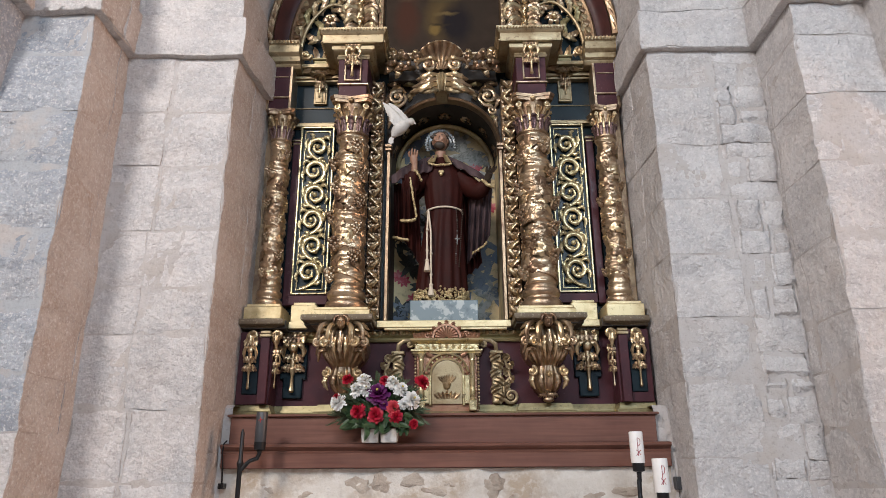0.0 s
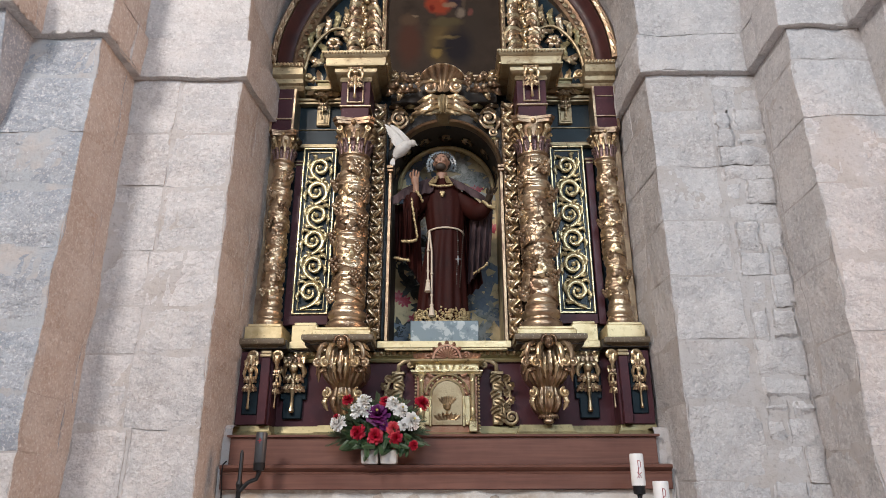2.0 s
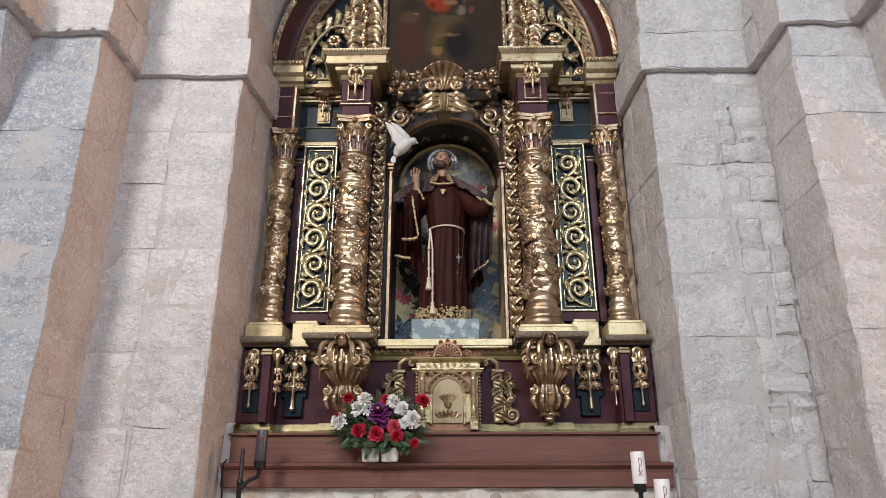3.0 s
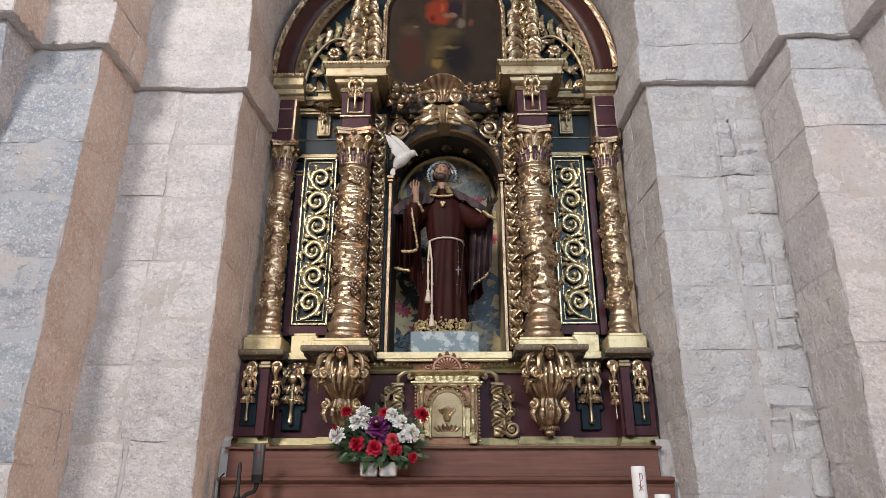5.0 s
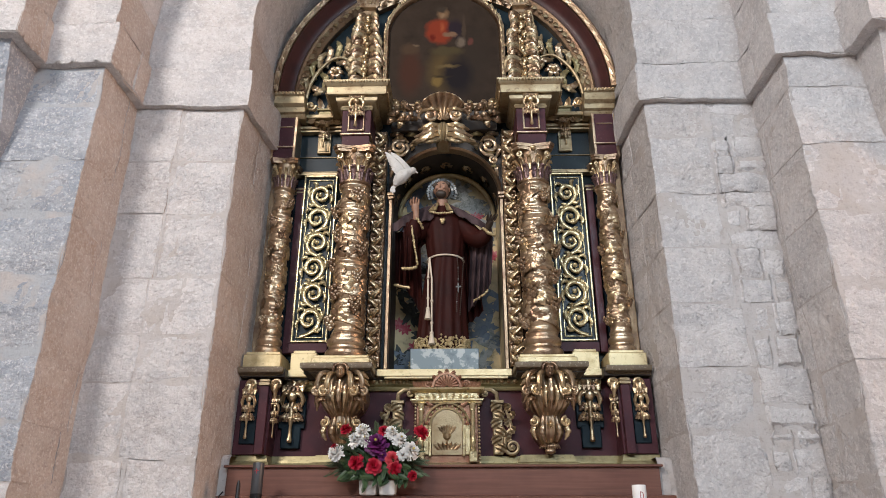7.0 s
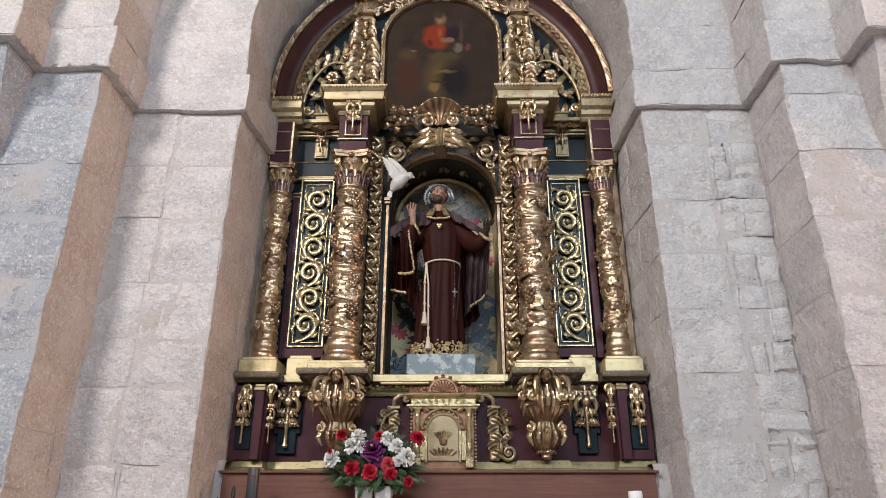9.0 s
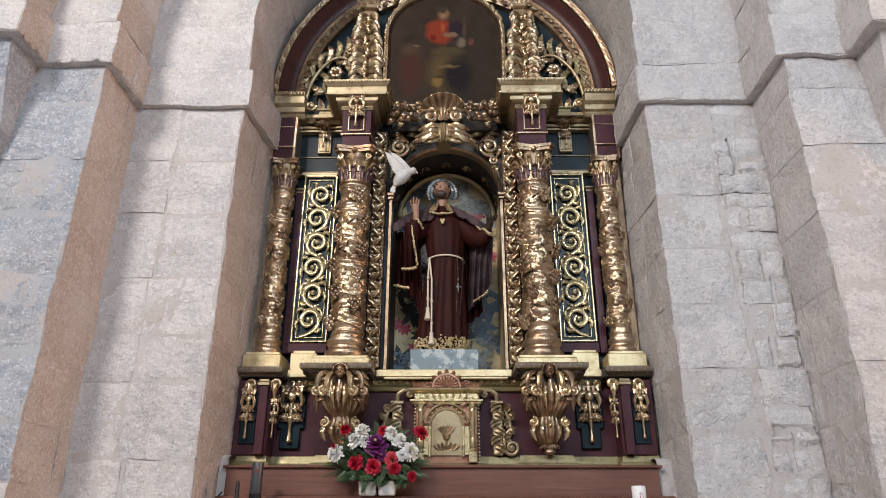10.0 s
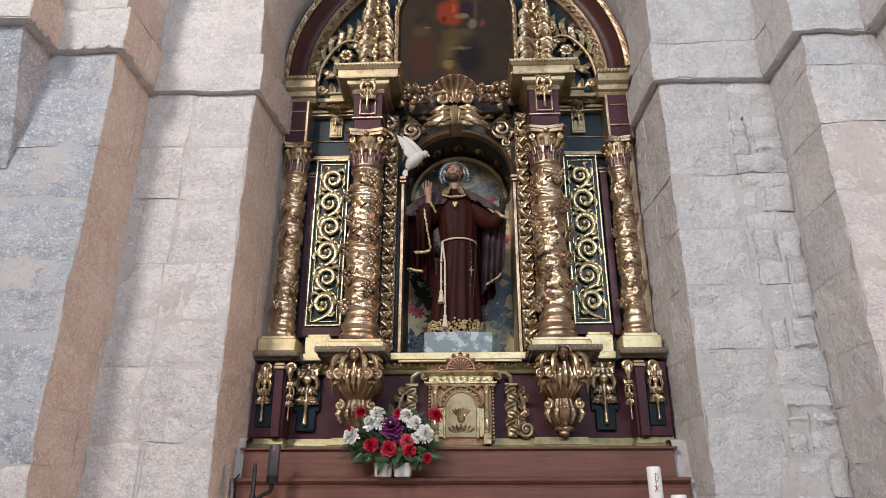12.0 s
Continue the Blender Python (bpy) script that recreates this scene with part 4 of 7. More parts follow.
bm = bmesh.new()        # fan shell over it
n = 11
for k in range(n):
    a = math.pi * (k + 0.5) / n
    tube(bm, [(TX + 0.012 * math.cos(a), 4.21, 2.432 + 0.012 * math.sin(a)), (TX + 0.045 * math.cos(a), 4.195, 2.432 + 0.045 * math.sin(a)),
              (TX + 0.072 * math.cos(a), 4.20, 2.432 + 0.072 * math.sin(a))], [0.004, 0.008, 0.0095], 6)
ring_band(bm, TX, 2.43, [(0.078, 4.25), (0.078, 4.19), (0.092, 4.19), (0.092, 4.25)], 0, math.pi, 20)
for sg in (-1, 1):
    for k in range(5):
        leaf(bm, place(TX + sg * (0.09 + 0.022 * k), 4.22, 2.435, sg * (0.3 + 0.15 * k), 0.2), 0.055, 0.04, 0.5)
    spiral(bm, TX + sg * 0.12, 4.21, 2.455, 0.022, 1.2, 0, sg, 0.007)
for k in range(7):
    a = math.pi * (k + 0.5) / 7
    leaf(bm, place(TX + 0.088 * math.cos(a), 4.20, 2.43 + 0.088 * math.sin(a), math.pi / 2 - a, 0.2), 0.035, 0.035, 0.5)
part("shell", bm, BOLE, tab, "fan shell crest")

# ---- ledge and plinths ----
bm = bmesh.new()
plan = [(XC - 1.285, 4.15), (XC - 1.005, 4.15), (XC - 1.005, 4.28), (XC - 0.875, 4.28), (XC - 0.875, 4.05), (XC - 0.435, 4.05), (XC - 0.435, 4.27),
        (XC + 0.435, 4.27), (XC + 0.435, 4.05), (XC + 0.88, 4.05), (XC + 0.88, 4.28), (XC + 1.005, 4.28), (XC + 1.005, 4.15), (XC + 1.285, 4.15)]
cornice(bm, plan, [(-0.18, 2.495), (-0.055, 2.50), (-0.045, 2.512), (-0.02, 2.518), (-0.004, 2.522), (0.0, 2.528), (0.0, 2.552), (-0.006, 2.557), (-0.3, 2.558)])
part("ledge", bm, [WORN], altar, "worn gilded projecting ledge")
bm = bmesh.new()
for b in ((-1.28, -1.0, 4.2, 4.5), (-1.03, 1.03, 4.3, 4.5), (-0.86, -0.45, 4.1, 4.5), (0.45, 0.865, 4.1, 4.5), (1.0, 1.28, 4.2, 4.5)):
    box(bm, XC + b[0], XC + b[1], b[2], b[3], 2.50, 2.554)
part("ledge_core", bm, DARK, altar)
for a, b, y in ((-0.435, 0.435, 4.268), (-1.005, -0.875, 4.278), (0.88, 1.005, 4.278)):
    bm = bmesh.new()        # gilt front fillet of the recessed runs
    box(bm, XC + a + 0.004, XC + b - 0.004, y - 0.006, y + 0.03, 2.515, 2.560, 0.003)
    part("gilt_fillet", bm, GOLD_BRIGHT, altar)
for u0, u1, y, z1 in ((-1.275, -1.035, 4.20, 2.665), (-1.0, -0.83, 4.31, 2.70), (-0.815, -0.455, 4.08, 2.612), (0.455, 0.82, 4.08, 2.612), (0.83, 1.0, 4.31, 2.70), (1.035, 1.275, 4.20, 2.665)):
    bm = bmesh.new()
    box(bm, XC + u0, XC + u1, y, 4.46, 2.556, z1 - 0.02, 0.004)
    box(bm, XC + u0 + 0.012, XC + u1 - 0.012, y + 0.012, 4.46, z1 - 0.02, z1, 0.004)
    part("column_plinth", bm, GOLD_BRIGHT, altar, "bright pale gold plinth")


# ---- columns ----
def column(x, y, z0, z1, r, n_leaf, n_grape):
    """A shaft wound with vine: ring base, swelling shaft, spiral stems, leaves, bunches, leafy capital and abacus."""
    zb, zc = z0 + 0.16 * (r / 0.1) ** 0.5, z1 - 0.27 * (r / 0.1) ** 0.35
    bm = bmesh.new()
    prof = [(r * (1.0 + 0.05 * math.sin(k * 1.3)), zb + (zc - zb) * k / 110) for k in range(111)]
    lathe(bm, prof, x, y, 48, wob=lambda a, z: 1 + 0.10 * math.sin(a + 33 * (z - zb)) + 0.025 * math.sin(5 * a - 40 * z) + 0.02 * math.sin(3 * a + 70 * z))
    col = part("column", bm, GOLD_ROSE, altar, "gilded column wound with carved vines and grapes")
    bm = bmesh.new()
    q = (zb - z0)
    lathe(bm, [(r * 1.30, z0), (r * 1.33, z0 + 0.10 * q), (r * 1.33, z0 + 0.22 * q), (r * 1.26, z0 + 0.32 * q), (r * 1.12, z0 + 0.38 * q), (r * 1.10, z0 + 0.46 * q),
               (r * 1.20, z0 + 0.54 * q), (r * 1.25, z0 + 0.66 * q), (r * 1.20, z0 + 0.76 * q), (r * 1.06, z0 + 0.80 * q), (r * 1.02, z0 + 0.90 * q), (r * 1.05, z0 + 0.96 * q), (r * 1.0, zb)], x, y, 36)
    part("base", bm, GOLD_ROSE, col, "turned ring base with red bole showing")
    H = zc - zb
    for s in range(2):
        bm = bmesh.new()
        pts, rad = [], []
        for k in range(150):
            t = k / 149
            a = 0.6 + s * 0.9 - 33.0 * t * H + 0.5 * s * math.sin(26 * t)
            rr = r * (1.03 + 0.04 * math.sin(9 * t * 6.28))
            pts.append((x + rr * math.cos(a), y + rr * math.sin(a), zb + H * t))
            rad.append(r * (0.10 if s == 0 else 0.06))
        tube(bm, pts, rad, 6)
        part("vine_stem", bm, GOLD_ROSE, col)
    for k in range(n_leaf):
        t = (k + 0.5) / n_leaf
        a = -math.pi / 2 + art.uniform(-1.9, 1.9)
        L, b0 = r * art.uniform(0.7, 1.1), art.uniform(-2.2, 2.2)
        zl = zb + 0.05 + (H - 0.12) * t
        hug = lambda q, z, d: (q, -r * (1.03 + d) + q * q / (2 * r), z)
        bm = bmesh.new()
        for b, f in ((b0, 1.0), (b0 - 0.95, 0.75), (b0 + 0.95, 0.75)):
            frond(bm, [hug(0, zl, 0.0), hug(0.55 * f * L * math.sin(b), zl + 0.55 * f * L * math.cos(b), 0.12), hug(f * L * math.sin(b), zl + f * L * math.cos(b), 0.04)], 0.70 * L, 1, 0.2, 0.012, 11, blunt=0.3,
                  m=Matrix.Translation((x, y, 0)) @ Matrix.Rotation(a + math.pi / 2, 4, "Z"))
        part("vine_leaf", bm, (GOLD_ROSE, GOLD, GOLD_ROSE, GOLD_DARK)[k % 4], col)
    for k in range(n_grape):
        t = (k + 0.5) / n_grape
        a = -math.pi / 2 + (1.45 if k % 2 else -1.45) * art.uniform(0.2, 1.05)
        bm = bmesh.new()
        grapes(bm, (x + r * 1.18 * math.cos(a), y + r * 1.18 * math.sin(a), zb + 0.04 + (H - 0.08) * t), r * art.uniform(0.75, 0.95), art, 20)
        part("carved_fruit", bm, GOLD_DARK if k % 3 else GOLD_ROSE, col)
    # capital
    h = z1 - zc
    bm = bmesh.new()
    lathe(bm, [(r * 1.02, zc - 0.012), (r * 1.14, zc), (r * 1.14, zc + 0.012), (r * 0.98, zc + 0.02), (r * 0.95, zc + 0.35 * h), (r * 1.0, zc + 0.6 * h), (r * 1.2, zc + 0.86 * h)], x, y, 24)
    ab = r * 1.42
    prof = []
    for k in range(4):      # abacus with hollow sides
        a = math.pi / 4 + k * math.pi / 2
        for d in (-0.12, 0.12):
            prof.append((x + ab * 1.32 * math.cos(a + d), y + ab * 1.32 * math.sin(a + d)))
        prof.append((x + ab * 0.86 * math.cos(a + math.pi / 4), y + ab * 0.86 * math.sin(a + math.pi / 4)))
    for za, zz, g in ((zc + 0.84 * h, zc + 0.92 * h, 0.93), (zc + 0.92 * h, z1, 1.0)):
        lo = [bm.verts.new((x + (px - x) * g, y + (py - y) * g, za)) for px, py in prof]
        hi = [bm.verts.new((x + (px - x) * g * 1.03, y + (py - y) * g * 1.03, zz)) for px, py in prof]
        for k in range(len(prof)):
            j = (k + 1) % len(prof)
            bm.faces.new((lo[k], lo[j], hi[j], hi[k]))
        bm.faces.new(list(reversed(lo))), bm.faces.new(hi)
    # bell darker than the leaves: shade between them put into its gilding
    cap = part("capital", bm, GOLD_DARK, col, "leafy capital with corner scrolls")
    for row, (za, zb2, out, w, m) in enumerate(((0.02, 0.42, 1.34, 0.50, 12), (0.30, 0.66, 1.42, 0.42, 12))):
        for k in range(m):
            a = 2 * math.pi * (k + 0.5 * row) / m
            if math.sin(a) > 0.55:
                continue
            bm = bmesh.new()
            za1, zt = zc + za * h, zc + zb2 * h
            frond(bm, [(0, -r * 1.0, za1), (0, -r * 1.06, za1 + 0.6 * (zt - za1)), (0, -r * (out - 0.08), zt), (0, -r * out, zt - 0.05 * h)], w * r, 5, 0.5, 0.010, 14, blunt=0.5,
                  m=Matrix.Translation((x, y, 0)) @ Matrix.Rotation(a + math.pi / 2, 4, "Z"))
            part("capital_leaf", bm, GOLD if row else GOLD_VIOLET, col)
    bm = bmesh.new()
    for k in range(4):
        a = math.pi / 4 + k * math.pi / 2
        cx, cy = x + r * 1.45 * math.cos(a), y + r * 1.45 * math.sin(a)
        spiral(bm, cx, cy, zc + 0.74 * h, r * 0.24, 1.3, math.pi / 2, 1 if math.cos(a) > 0 else -1, r * 0.09, 6, 18)
        tube(bm, [(x + r * 1.0 * math.cos(a), y + r * 1.0 * math.sin(a), zc + 0.5 * h), (x + r * 1.25 * math.cos(a), y + r * 1.25 * math.sin(a), zc + 0.72 * h),
                  (cx, cy, zc + 0.83 * h)], [r * 0.08, r * 0.12, r * 0.12], 6)
        a += math.pi / 4
        ball(bm, (x + r * 1.25 * math.cos(a), y + r * 1.25 * math.sin(a), zc + 0.88 * h), r * 0.2, 8, 6)
    part("capital_scroll", bm, GOLD, col)
    return col


for u in (-0.627, 0.627):
    column(XC + u, 4.22, 2.611, 4.112, 0.10, 50, 10)
for u in (-1.155, 1.155):
    column(XC + u, 4.32, 2.665, 4.10, 0.068, 48, 8)

# side strips between wall and outer columns, gold; purple pilasters beside
for sg in (-1, 1):
    bm = bmesh.new()
    x0, x1 = sorted((XC + sg * 1.215, XC + sg * 1.285))
    box(bm, x0, x1, 4.36, 4.47, 2.66, ZS, 0.004)
    part("side_strip", bm, GOLD_DARK, altar)
    for u0, u1, y, mt in ((1.035, 1.085, 4.40, PURPLE), (1.09, 1.15, 4.43, BLUE), (1.12, 1.26, 4.42, PURPLE)):
        bm = bmesh.new()
        x0, x1 = sorted((XC + sg * u0, XC + sg * u1))
        box(bm, x0, x1, y, 4.46, 2.70, 3.95, 0.003)
        pil = part("pilaster", bm, mt, altar)
        bm = bmesh.new()
        for z, o in ((3.90, 0.004), (3.925, 0.008)):
            box(bm, x0 - o, x1 + o, y - o, 4.46, z, z + 0.012, 0.002)
        part("pilaster_cap", bm, GOLD_PALE, pil)


# ---- scroll panels ----
def scroll_panel(x, mir):
    bm = bmesh.new()
    box(bm, x - 0.128, x + 0.128, 4.415, 4.46, 2.735, 4.052, 0.002)
    pn = part("scroll_panel", bm, BLUE, altar, "dark panel with gilded openwork scrolls")
    bm = bmesh.new()
    for w, z0, z1, t, y in ((0.122, 2.775, 4.045, 0.012, 4.395), (0.092, 2.806, 4.012, 0.007, 4.405)):
        for b in ((x - w, x - w + t, z0, z1), (x + w - t, x + w, z0, z1), (x - w + t, x + w - t, z0, z0 + t), (x - w + t, x + w - t, z1 - t, z1)):
            box(bm, b[0], b[1], y, 4.42, b[2], b[3], 0.002)
    part("panel_frame", bm, SCROLL, pn)
    bm = bmesh.new()
    box(bm, x - 0.13, x + 0.13, 4.385, 4.46, 2.70, 2.765, 0.003)
    part("sill_strip", bm, PURPLE, pn)
    n, z0 = 6, 2.835
    step = 1.135 / n
    # a chain of curling branches, each springing from the outside of the one below
    for k in range(n):
        s = mir * (1 if k % 2 else -1)
        cz = z0 + (k + 0.5) * step
        cx = x + s * 0.008
        big, ph = art.uniform(0.86, 1.04), art.uniform(-0.35, 0.35)
        on = lambda q, d, f: (cx + s * q, 4.40 - d, cz + f)
        turn = []
        for i in range(13):
            q = i / 12
            a = math.pi * 1.25 + ph * q - q * 1.25 * 2 * math.pi
            rr = 0.076 * big * (1 - 0.66 * q)
            turn.append(on(rr * math.cos(a), 0.004 + 0.014 * q, rr * 1.12 * math.sin(a)))
        bm = bmesh.new()
        frond(bm, [on(0.055, 0.0, -0.115), on(0.0, 0.004, -0.095)] + turn, 0.044, 7, 0.5, 0.014, 64, blunt=0.4)
        ball(bm, on(0, 0.02, 0), 0.017, 10, 7)
        part("scroll", bm, SCROLL, pn)
        for pts, wd in (((on(-0.07, 0.0, -0.02), on(-0.088, 0.012, 0.03), on(-0.074, 0.006, 0.07)), 0.036), ((on(-0.045, 0.0, 0.06), on(-0.035, 0.014, 0.092), on(-0.062, 0.006, 0.108)), 0.034),
                        ((on(0.03, 0.0, 0.072), on(0.066, 0.014, 0.078), on(0.086, 0.006, 0.050)), 0.034), ((on(0.068, 0.0, 0.01), on(0.084, 0.012, -0.03), on(0.070, 0.006, -0.066)), 0.034),
                        ((on(-0.03, 0.0, -0.07), on(-0.066, 0.014, -0.082), on(-0.086, 0.006, -0.056)), 0.034), ((on(0.03, 0.0, -0.05), on(0.02, 0.012, -0.028), on(-0.012, 0.006, -0.034)), 0.026)):
            bm = bmesh.new()
            frond(bm, pts, wd * art.uniform(0.85, 1.15), 4, 0.5, 0.010, 14)
            part("scroll_leaf", bm, SCROLL, pn)
    return pn


scroll_panel(XC - 0.912, 1)
scroll_panel(XC + 0.897, -1)


# ---- carved vertical strips beside the niche ----
def leaf_strip(x, y, z0, z1, w, name, pitch=0.066, mat=GOLD):
    bm = bmesh.new()
    box(bm, x - w / 2, x + w / 2, y, 4.46, z0, z1, 0.003)
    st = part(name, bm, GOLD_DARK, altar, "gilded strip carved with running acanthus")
    n = int((z1 - z0) / pitch)
    for k in range(n):
        z = z0 + (k + 0.1) * pitch
        s = 1 if k % 2 else -1
        on = lambda q, d, f: (x + s * q * w, y - d, z + f * pitch)
        for pts, wd, mt in (((on(-0.30, 0.0, -0.2), on(-0.05, 0.022, 0.35), on(0.30, 0.026, 0.8), on(0.42, 0.010, 1.25)), 0.46, mat), ((on(-0.1, 0.0, 0.2), on(-0.36, 0.02, 0.6), on(-0.40, 0.012, 1.1)), 0.36, GOLD_ROSE),
                            ((on(0.05, 0.0, 0.1), on(0.34, 0.018, 0.2), on(0.46, 0.006, -0.2)), 0.32, GOLD_DARK)):
            bm = bmesh.new()
            frond(bm, pts, w * wd, 3, 0.5, 0.012, 12)
            part("acanthus", bm, mt, st)
        bm = bmesh.new()
        ball(bm, on(0.22, 0.018, 0.55), w * 0.11, 8, 6)
        part("berry", bm, mat, st)
    return st


for sg in (-1, 1):
    leaf_strip(XC + sg * 0.475, 4.37, 2.60, 4.40, 0.095, "carved_strip")
    bm = bmesh.new()
    x = XC + sg * 0.555
    box(bm, x - 0.03, x + 0.03, 4.42, 4.46, 2.62, 4.2, 0.002)
    part("dark_strip", bm, DARK, altar)

# ---- entablature over the columns ----
for sg in (-1, 1):
    x = XC + sg * 0.627
    bm = bmesh.new()
    box(bm, x - 0.098, x + 0.098, 4.12, 4.46, 4.11, 4.222, 0.003)
    box(bm, x - 0.104, x + 0.104, 4.115, 4.46, 4.222, 4.43, 0.003)
    fr_block = part("frieze_block", bm, PURPLE, altar)
    bm = bmesh.new()
    box(bm, x - 0.110, x + 0.110, 4.105, 4.46, 4.212, 4.224, 0.002)
    for b in ((-0.060, -0.048, 4.24, 4.42), (0.048, 0.060, 4.24, 4.42), (-0.048, 0.048, 4.24, 4.252)):
        box(bm, x + b[0], x + b[1], 4.100, 4.13, b[2], b[3], 0.003)
    part("fillet", bm, GOLD_ROSE, fr_block)
    drop_ornament("console_leaf", x, 4.09, 4.26, 4.54, 0.115, fr_block)
    bm = bmesh.new()
    cornice(bm, [(x - 0.10, 4.46), (x - 0.10, 4.12), (x + 0.10, 4.12), (x + 0.10, 4.46)],
            [(-0.1, 4.418), (0.012, 4.42), (0.018, 4.432), (0.012, 4.444), (0.012, 4.455), (0.03, 4.462), (0.048, 4.478), (0.052, 4.50), (0.044, 4.516), (-0.1, 4.52)])
    part("architrave", bm, GOLD_PALE, altar)
    bm = bmesh.new()
    cornice(bm, [(x - 0.13, 4.46), (x - 0.13, 4.13), (x + 0.13, 4.13), (x + 0.13, 4.46)],
            [(-0.12, 4.515), (0.08, 4.517), (0.085, 4.53), (0.085, 4.578), (0.097, 4.585), (0.11, 4.605), (0.112, 4.622), (-0.12, 4.625)])
    box(bm, x - 0.2, x + 0.2, 4.06, 4.46, 4.52, 4.622)
    co = part("cornice_block", bm, GOLD_PALE, altar, "gilded cornice block with leaf edging")
    bm = bmesh.new()
    for k in range(22):
        leaf(bm, place(x - 0.232 + k * 0.464 / 21, 4.022, 4.624, math.pi, 0.15), 0.034, 0.024, 0.4, 1, 5)
    for k in range(16):
        for s2 in (-1, 1):
            ball(bm, (x + s2 * 0.222, 4.06 + k * 0.025, 4.53), 0.010, 6, 4)
    tagged(part("leaf_edging", bm, GOLD, co), kind="stuff")
    # tier between column block and wall
    x0, x1 = sorted((XC + sg * 0.74, XC + sg * 1.12))
    for z0, z1, y in ((4.05, 4.07, 4.40), (4.075, 4.085, 4.41), (4.22, 4.226, 4.44), (4.425, 4.44, 4.40), (4.445, 4.47, 4.385), (4.49, 4.50, 4.375), (4.52, 4.55, 4.35)):
        bm = bmesh.new()
        box(bm, x0, x1, y, 4.46, z0, z1, 0.002)
        part("entablature_moulding", bm, GOLD_PALE, altar)
    bm = bmesh.new()
    px = XC + sg * 0.915
    box(bm, px - 0.05, px + 0.05, 4.425, 4.46, 4.25, 4.44, 0.003)
    box(bm, px - 0.038, px + 0.038, 4.42, 4.46, 4.262, 4.43, 0.003)
    pl = part("frieze_plaque", bm, GOLD_PALE, altar)
    drop_ornament("drop_ornament", px, 4.40, 4.28, 4.52, 0.075, pl)
    bm = bmesh.new()
    box(bm, px - 0.05, px + 0.05, 4.36, 4.46, 4.55, 4.585, 0.004)
    box(bm, px - 0.062, px + 0.062, 4.345, 4.46, 4.585, 4.602, 0.004)
    cc = part("console_cap", bm, OLIVE, altar)
    for k in range(12):
        bm = bmesh.new()
        q = (k % 6 - 2.5) / 2.5
        leaf(bm, place(px + q * 0.12, 4.36 + 0.02 * (k % 2), 4.60 - 0.10 * (k > 5), q * 1.3 + (0 if k < 6 else math.pi), 0.25), 0.10, 0.06, 0.6, 3, 8)
        part("leaf", bm, GOLD if k % 2 else GOLD_ROSE, cc)
    for s2 in (-1, 1):
        bm = bmesh.new()
        spiral(bm, px + s2 * 0.11, 4.34, 4.62, 0.042, 1.4, 0, s2, 0.013, 8, lift=0.01)
        part("volute", bm, GOLD, cc)
    # end block above the outer column
    ex = XC + sg * 1.19
    bm = bmesh.new()
    box(bm, ex - 0.078, ex + 0.078, 4.30, 4.46, 4.10, 4.50, 0.003)
    eb = part("end_block", bm, PURPLE, altar)
    bm = bmesh.new()
    for s2 in (-1, 1):
        box(bm, ex + s2 * 0.082 - 0.010, ex + s2 * 0.082 + 0.010, 4.29, 4.46, 4.12, 4.49, 0.003)
    box(bm, ex - 0.085, ex + 0.085, 4.285, 4.46, 4.225, 4.235, 0.002)
    box(bm, ex - 0.06, ex + 0.06, 4.292, 4.31, 4.40, 4.408, 0.002)
    part("fillet", bm, GOLD_ROSE, eb)
    bm = bmesh.new()
    x0, x1 = sorted((XC + sg * 1.275, XC + sg * 1.05))
    cornice(bm, [(x0, 4.31), (x1, 4.31)],
            [(-0.1, 4.48), (0.0, 4.48), (0.015, 4.495), (0.02, 4.51), (0.04, 4.522), (0.045, 4.54), (0.05, 4.555), (0.075, 4.57), (0.08, 4.575), (0.08, 4.635), (0.092, 4.642), (0.096, 4.662), (-0.1, 4.664)])
    ec = part("end_cornice", bm, GOLD_PALE, altar)
    for k in range(9):
        bm = bmesh.new()
        leaf(bm, place(x0 + 0.012 + k * (x1 - x0 - 0.024) / 8, 4.212, 4.664, math.pi, 0.1), 0.034, 0.026, 0.35, 1, 5)
        part("edge_leaf", bm, GOLD, ec)

# ---- crest over the niche: shell, garlands, cartouche, spandrel scrolls ----
bm = bmesh.new()
box(bm, XC - 0.40, XC + 0.40, 4.36, 4.46, 4.40, 4.60, 0.004)
part("dark_rail", bm, DARK, altar)
bm = bmesh.new()
box(bm, XC - 0.41, XC + 0.41, 4.325, 4.46, 4.60, 4.622, 0.004)
box(bm, XC - 0.40, XC + 0.40, 4.335, 4.46, 4.578, 4.598, 0.004)
part("crest_rail", bm, GOLD_ROSE, altar)
bm = bmesh.new()        # shell: a fan of hollow flutes, open and scalloped above
n, grid, CZ = 84, [], 4.385
for i in range(11):
    t = i / 10
    row = []
    for k in range(n + 1):
        f = k / n
        a = math.pi * (0.17 + 0.66 * f)
        rib = abs(math.cos(math.pi * 7 * f))
        R = 0.02 + 0.195 * t * (1 + 0.045 * (1 - rib) * t)
        row.append(bm.verts.new((XC - 0.008 + R * math.cos(a) * 0.86, 4.22 + 0.02 * math.sin(math.pi * t) - 0.05 * t ** 3 - 0.016 * t * rib, CZ + R * math.sin(a))))
    grid.append(row)
for p, q in zip(grid, grid[1:]):
    for k in range(n):
        bm.faces.new((p[k], p[k + 1], q[k + 1], q[k]))
rim = grid[-1]
rim_pts = [tuple(v.co + Vector((0, 0.004, 0.001))) for v in rim]
back_rim = [bm.verts.new((v.co.x, 4.30, v.co.z)) for v in rim]
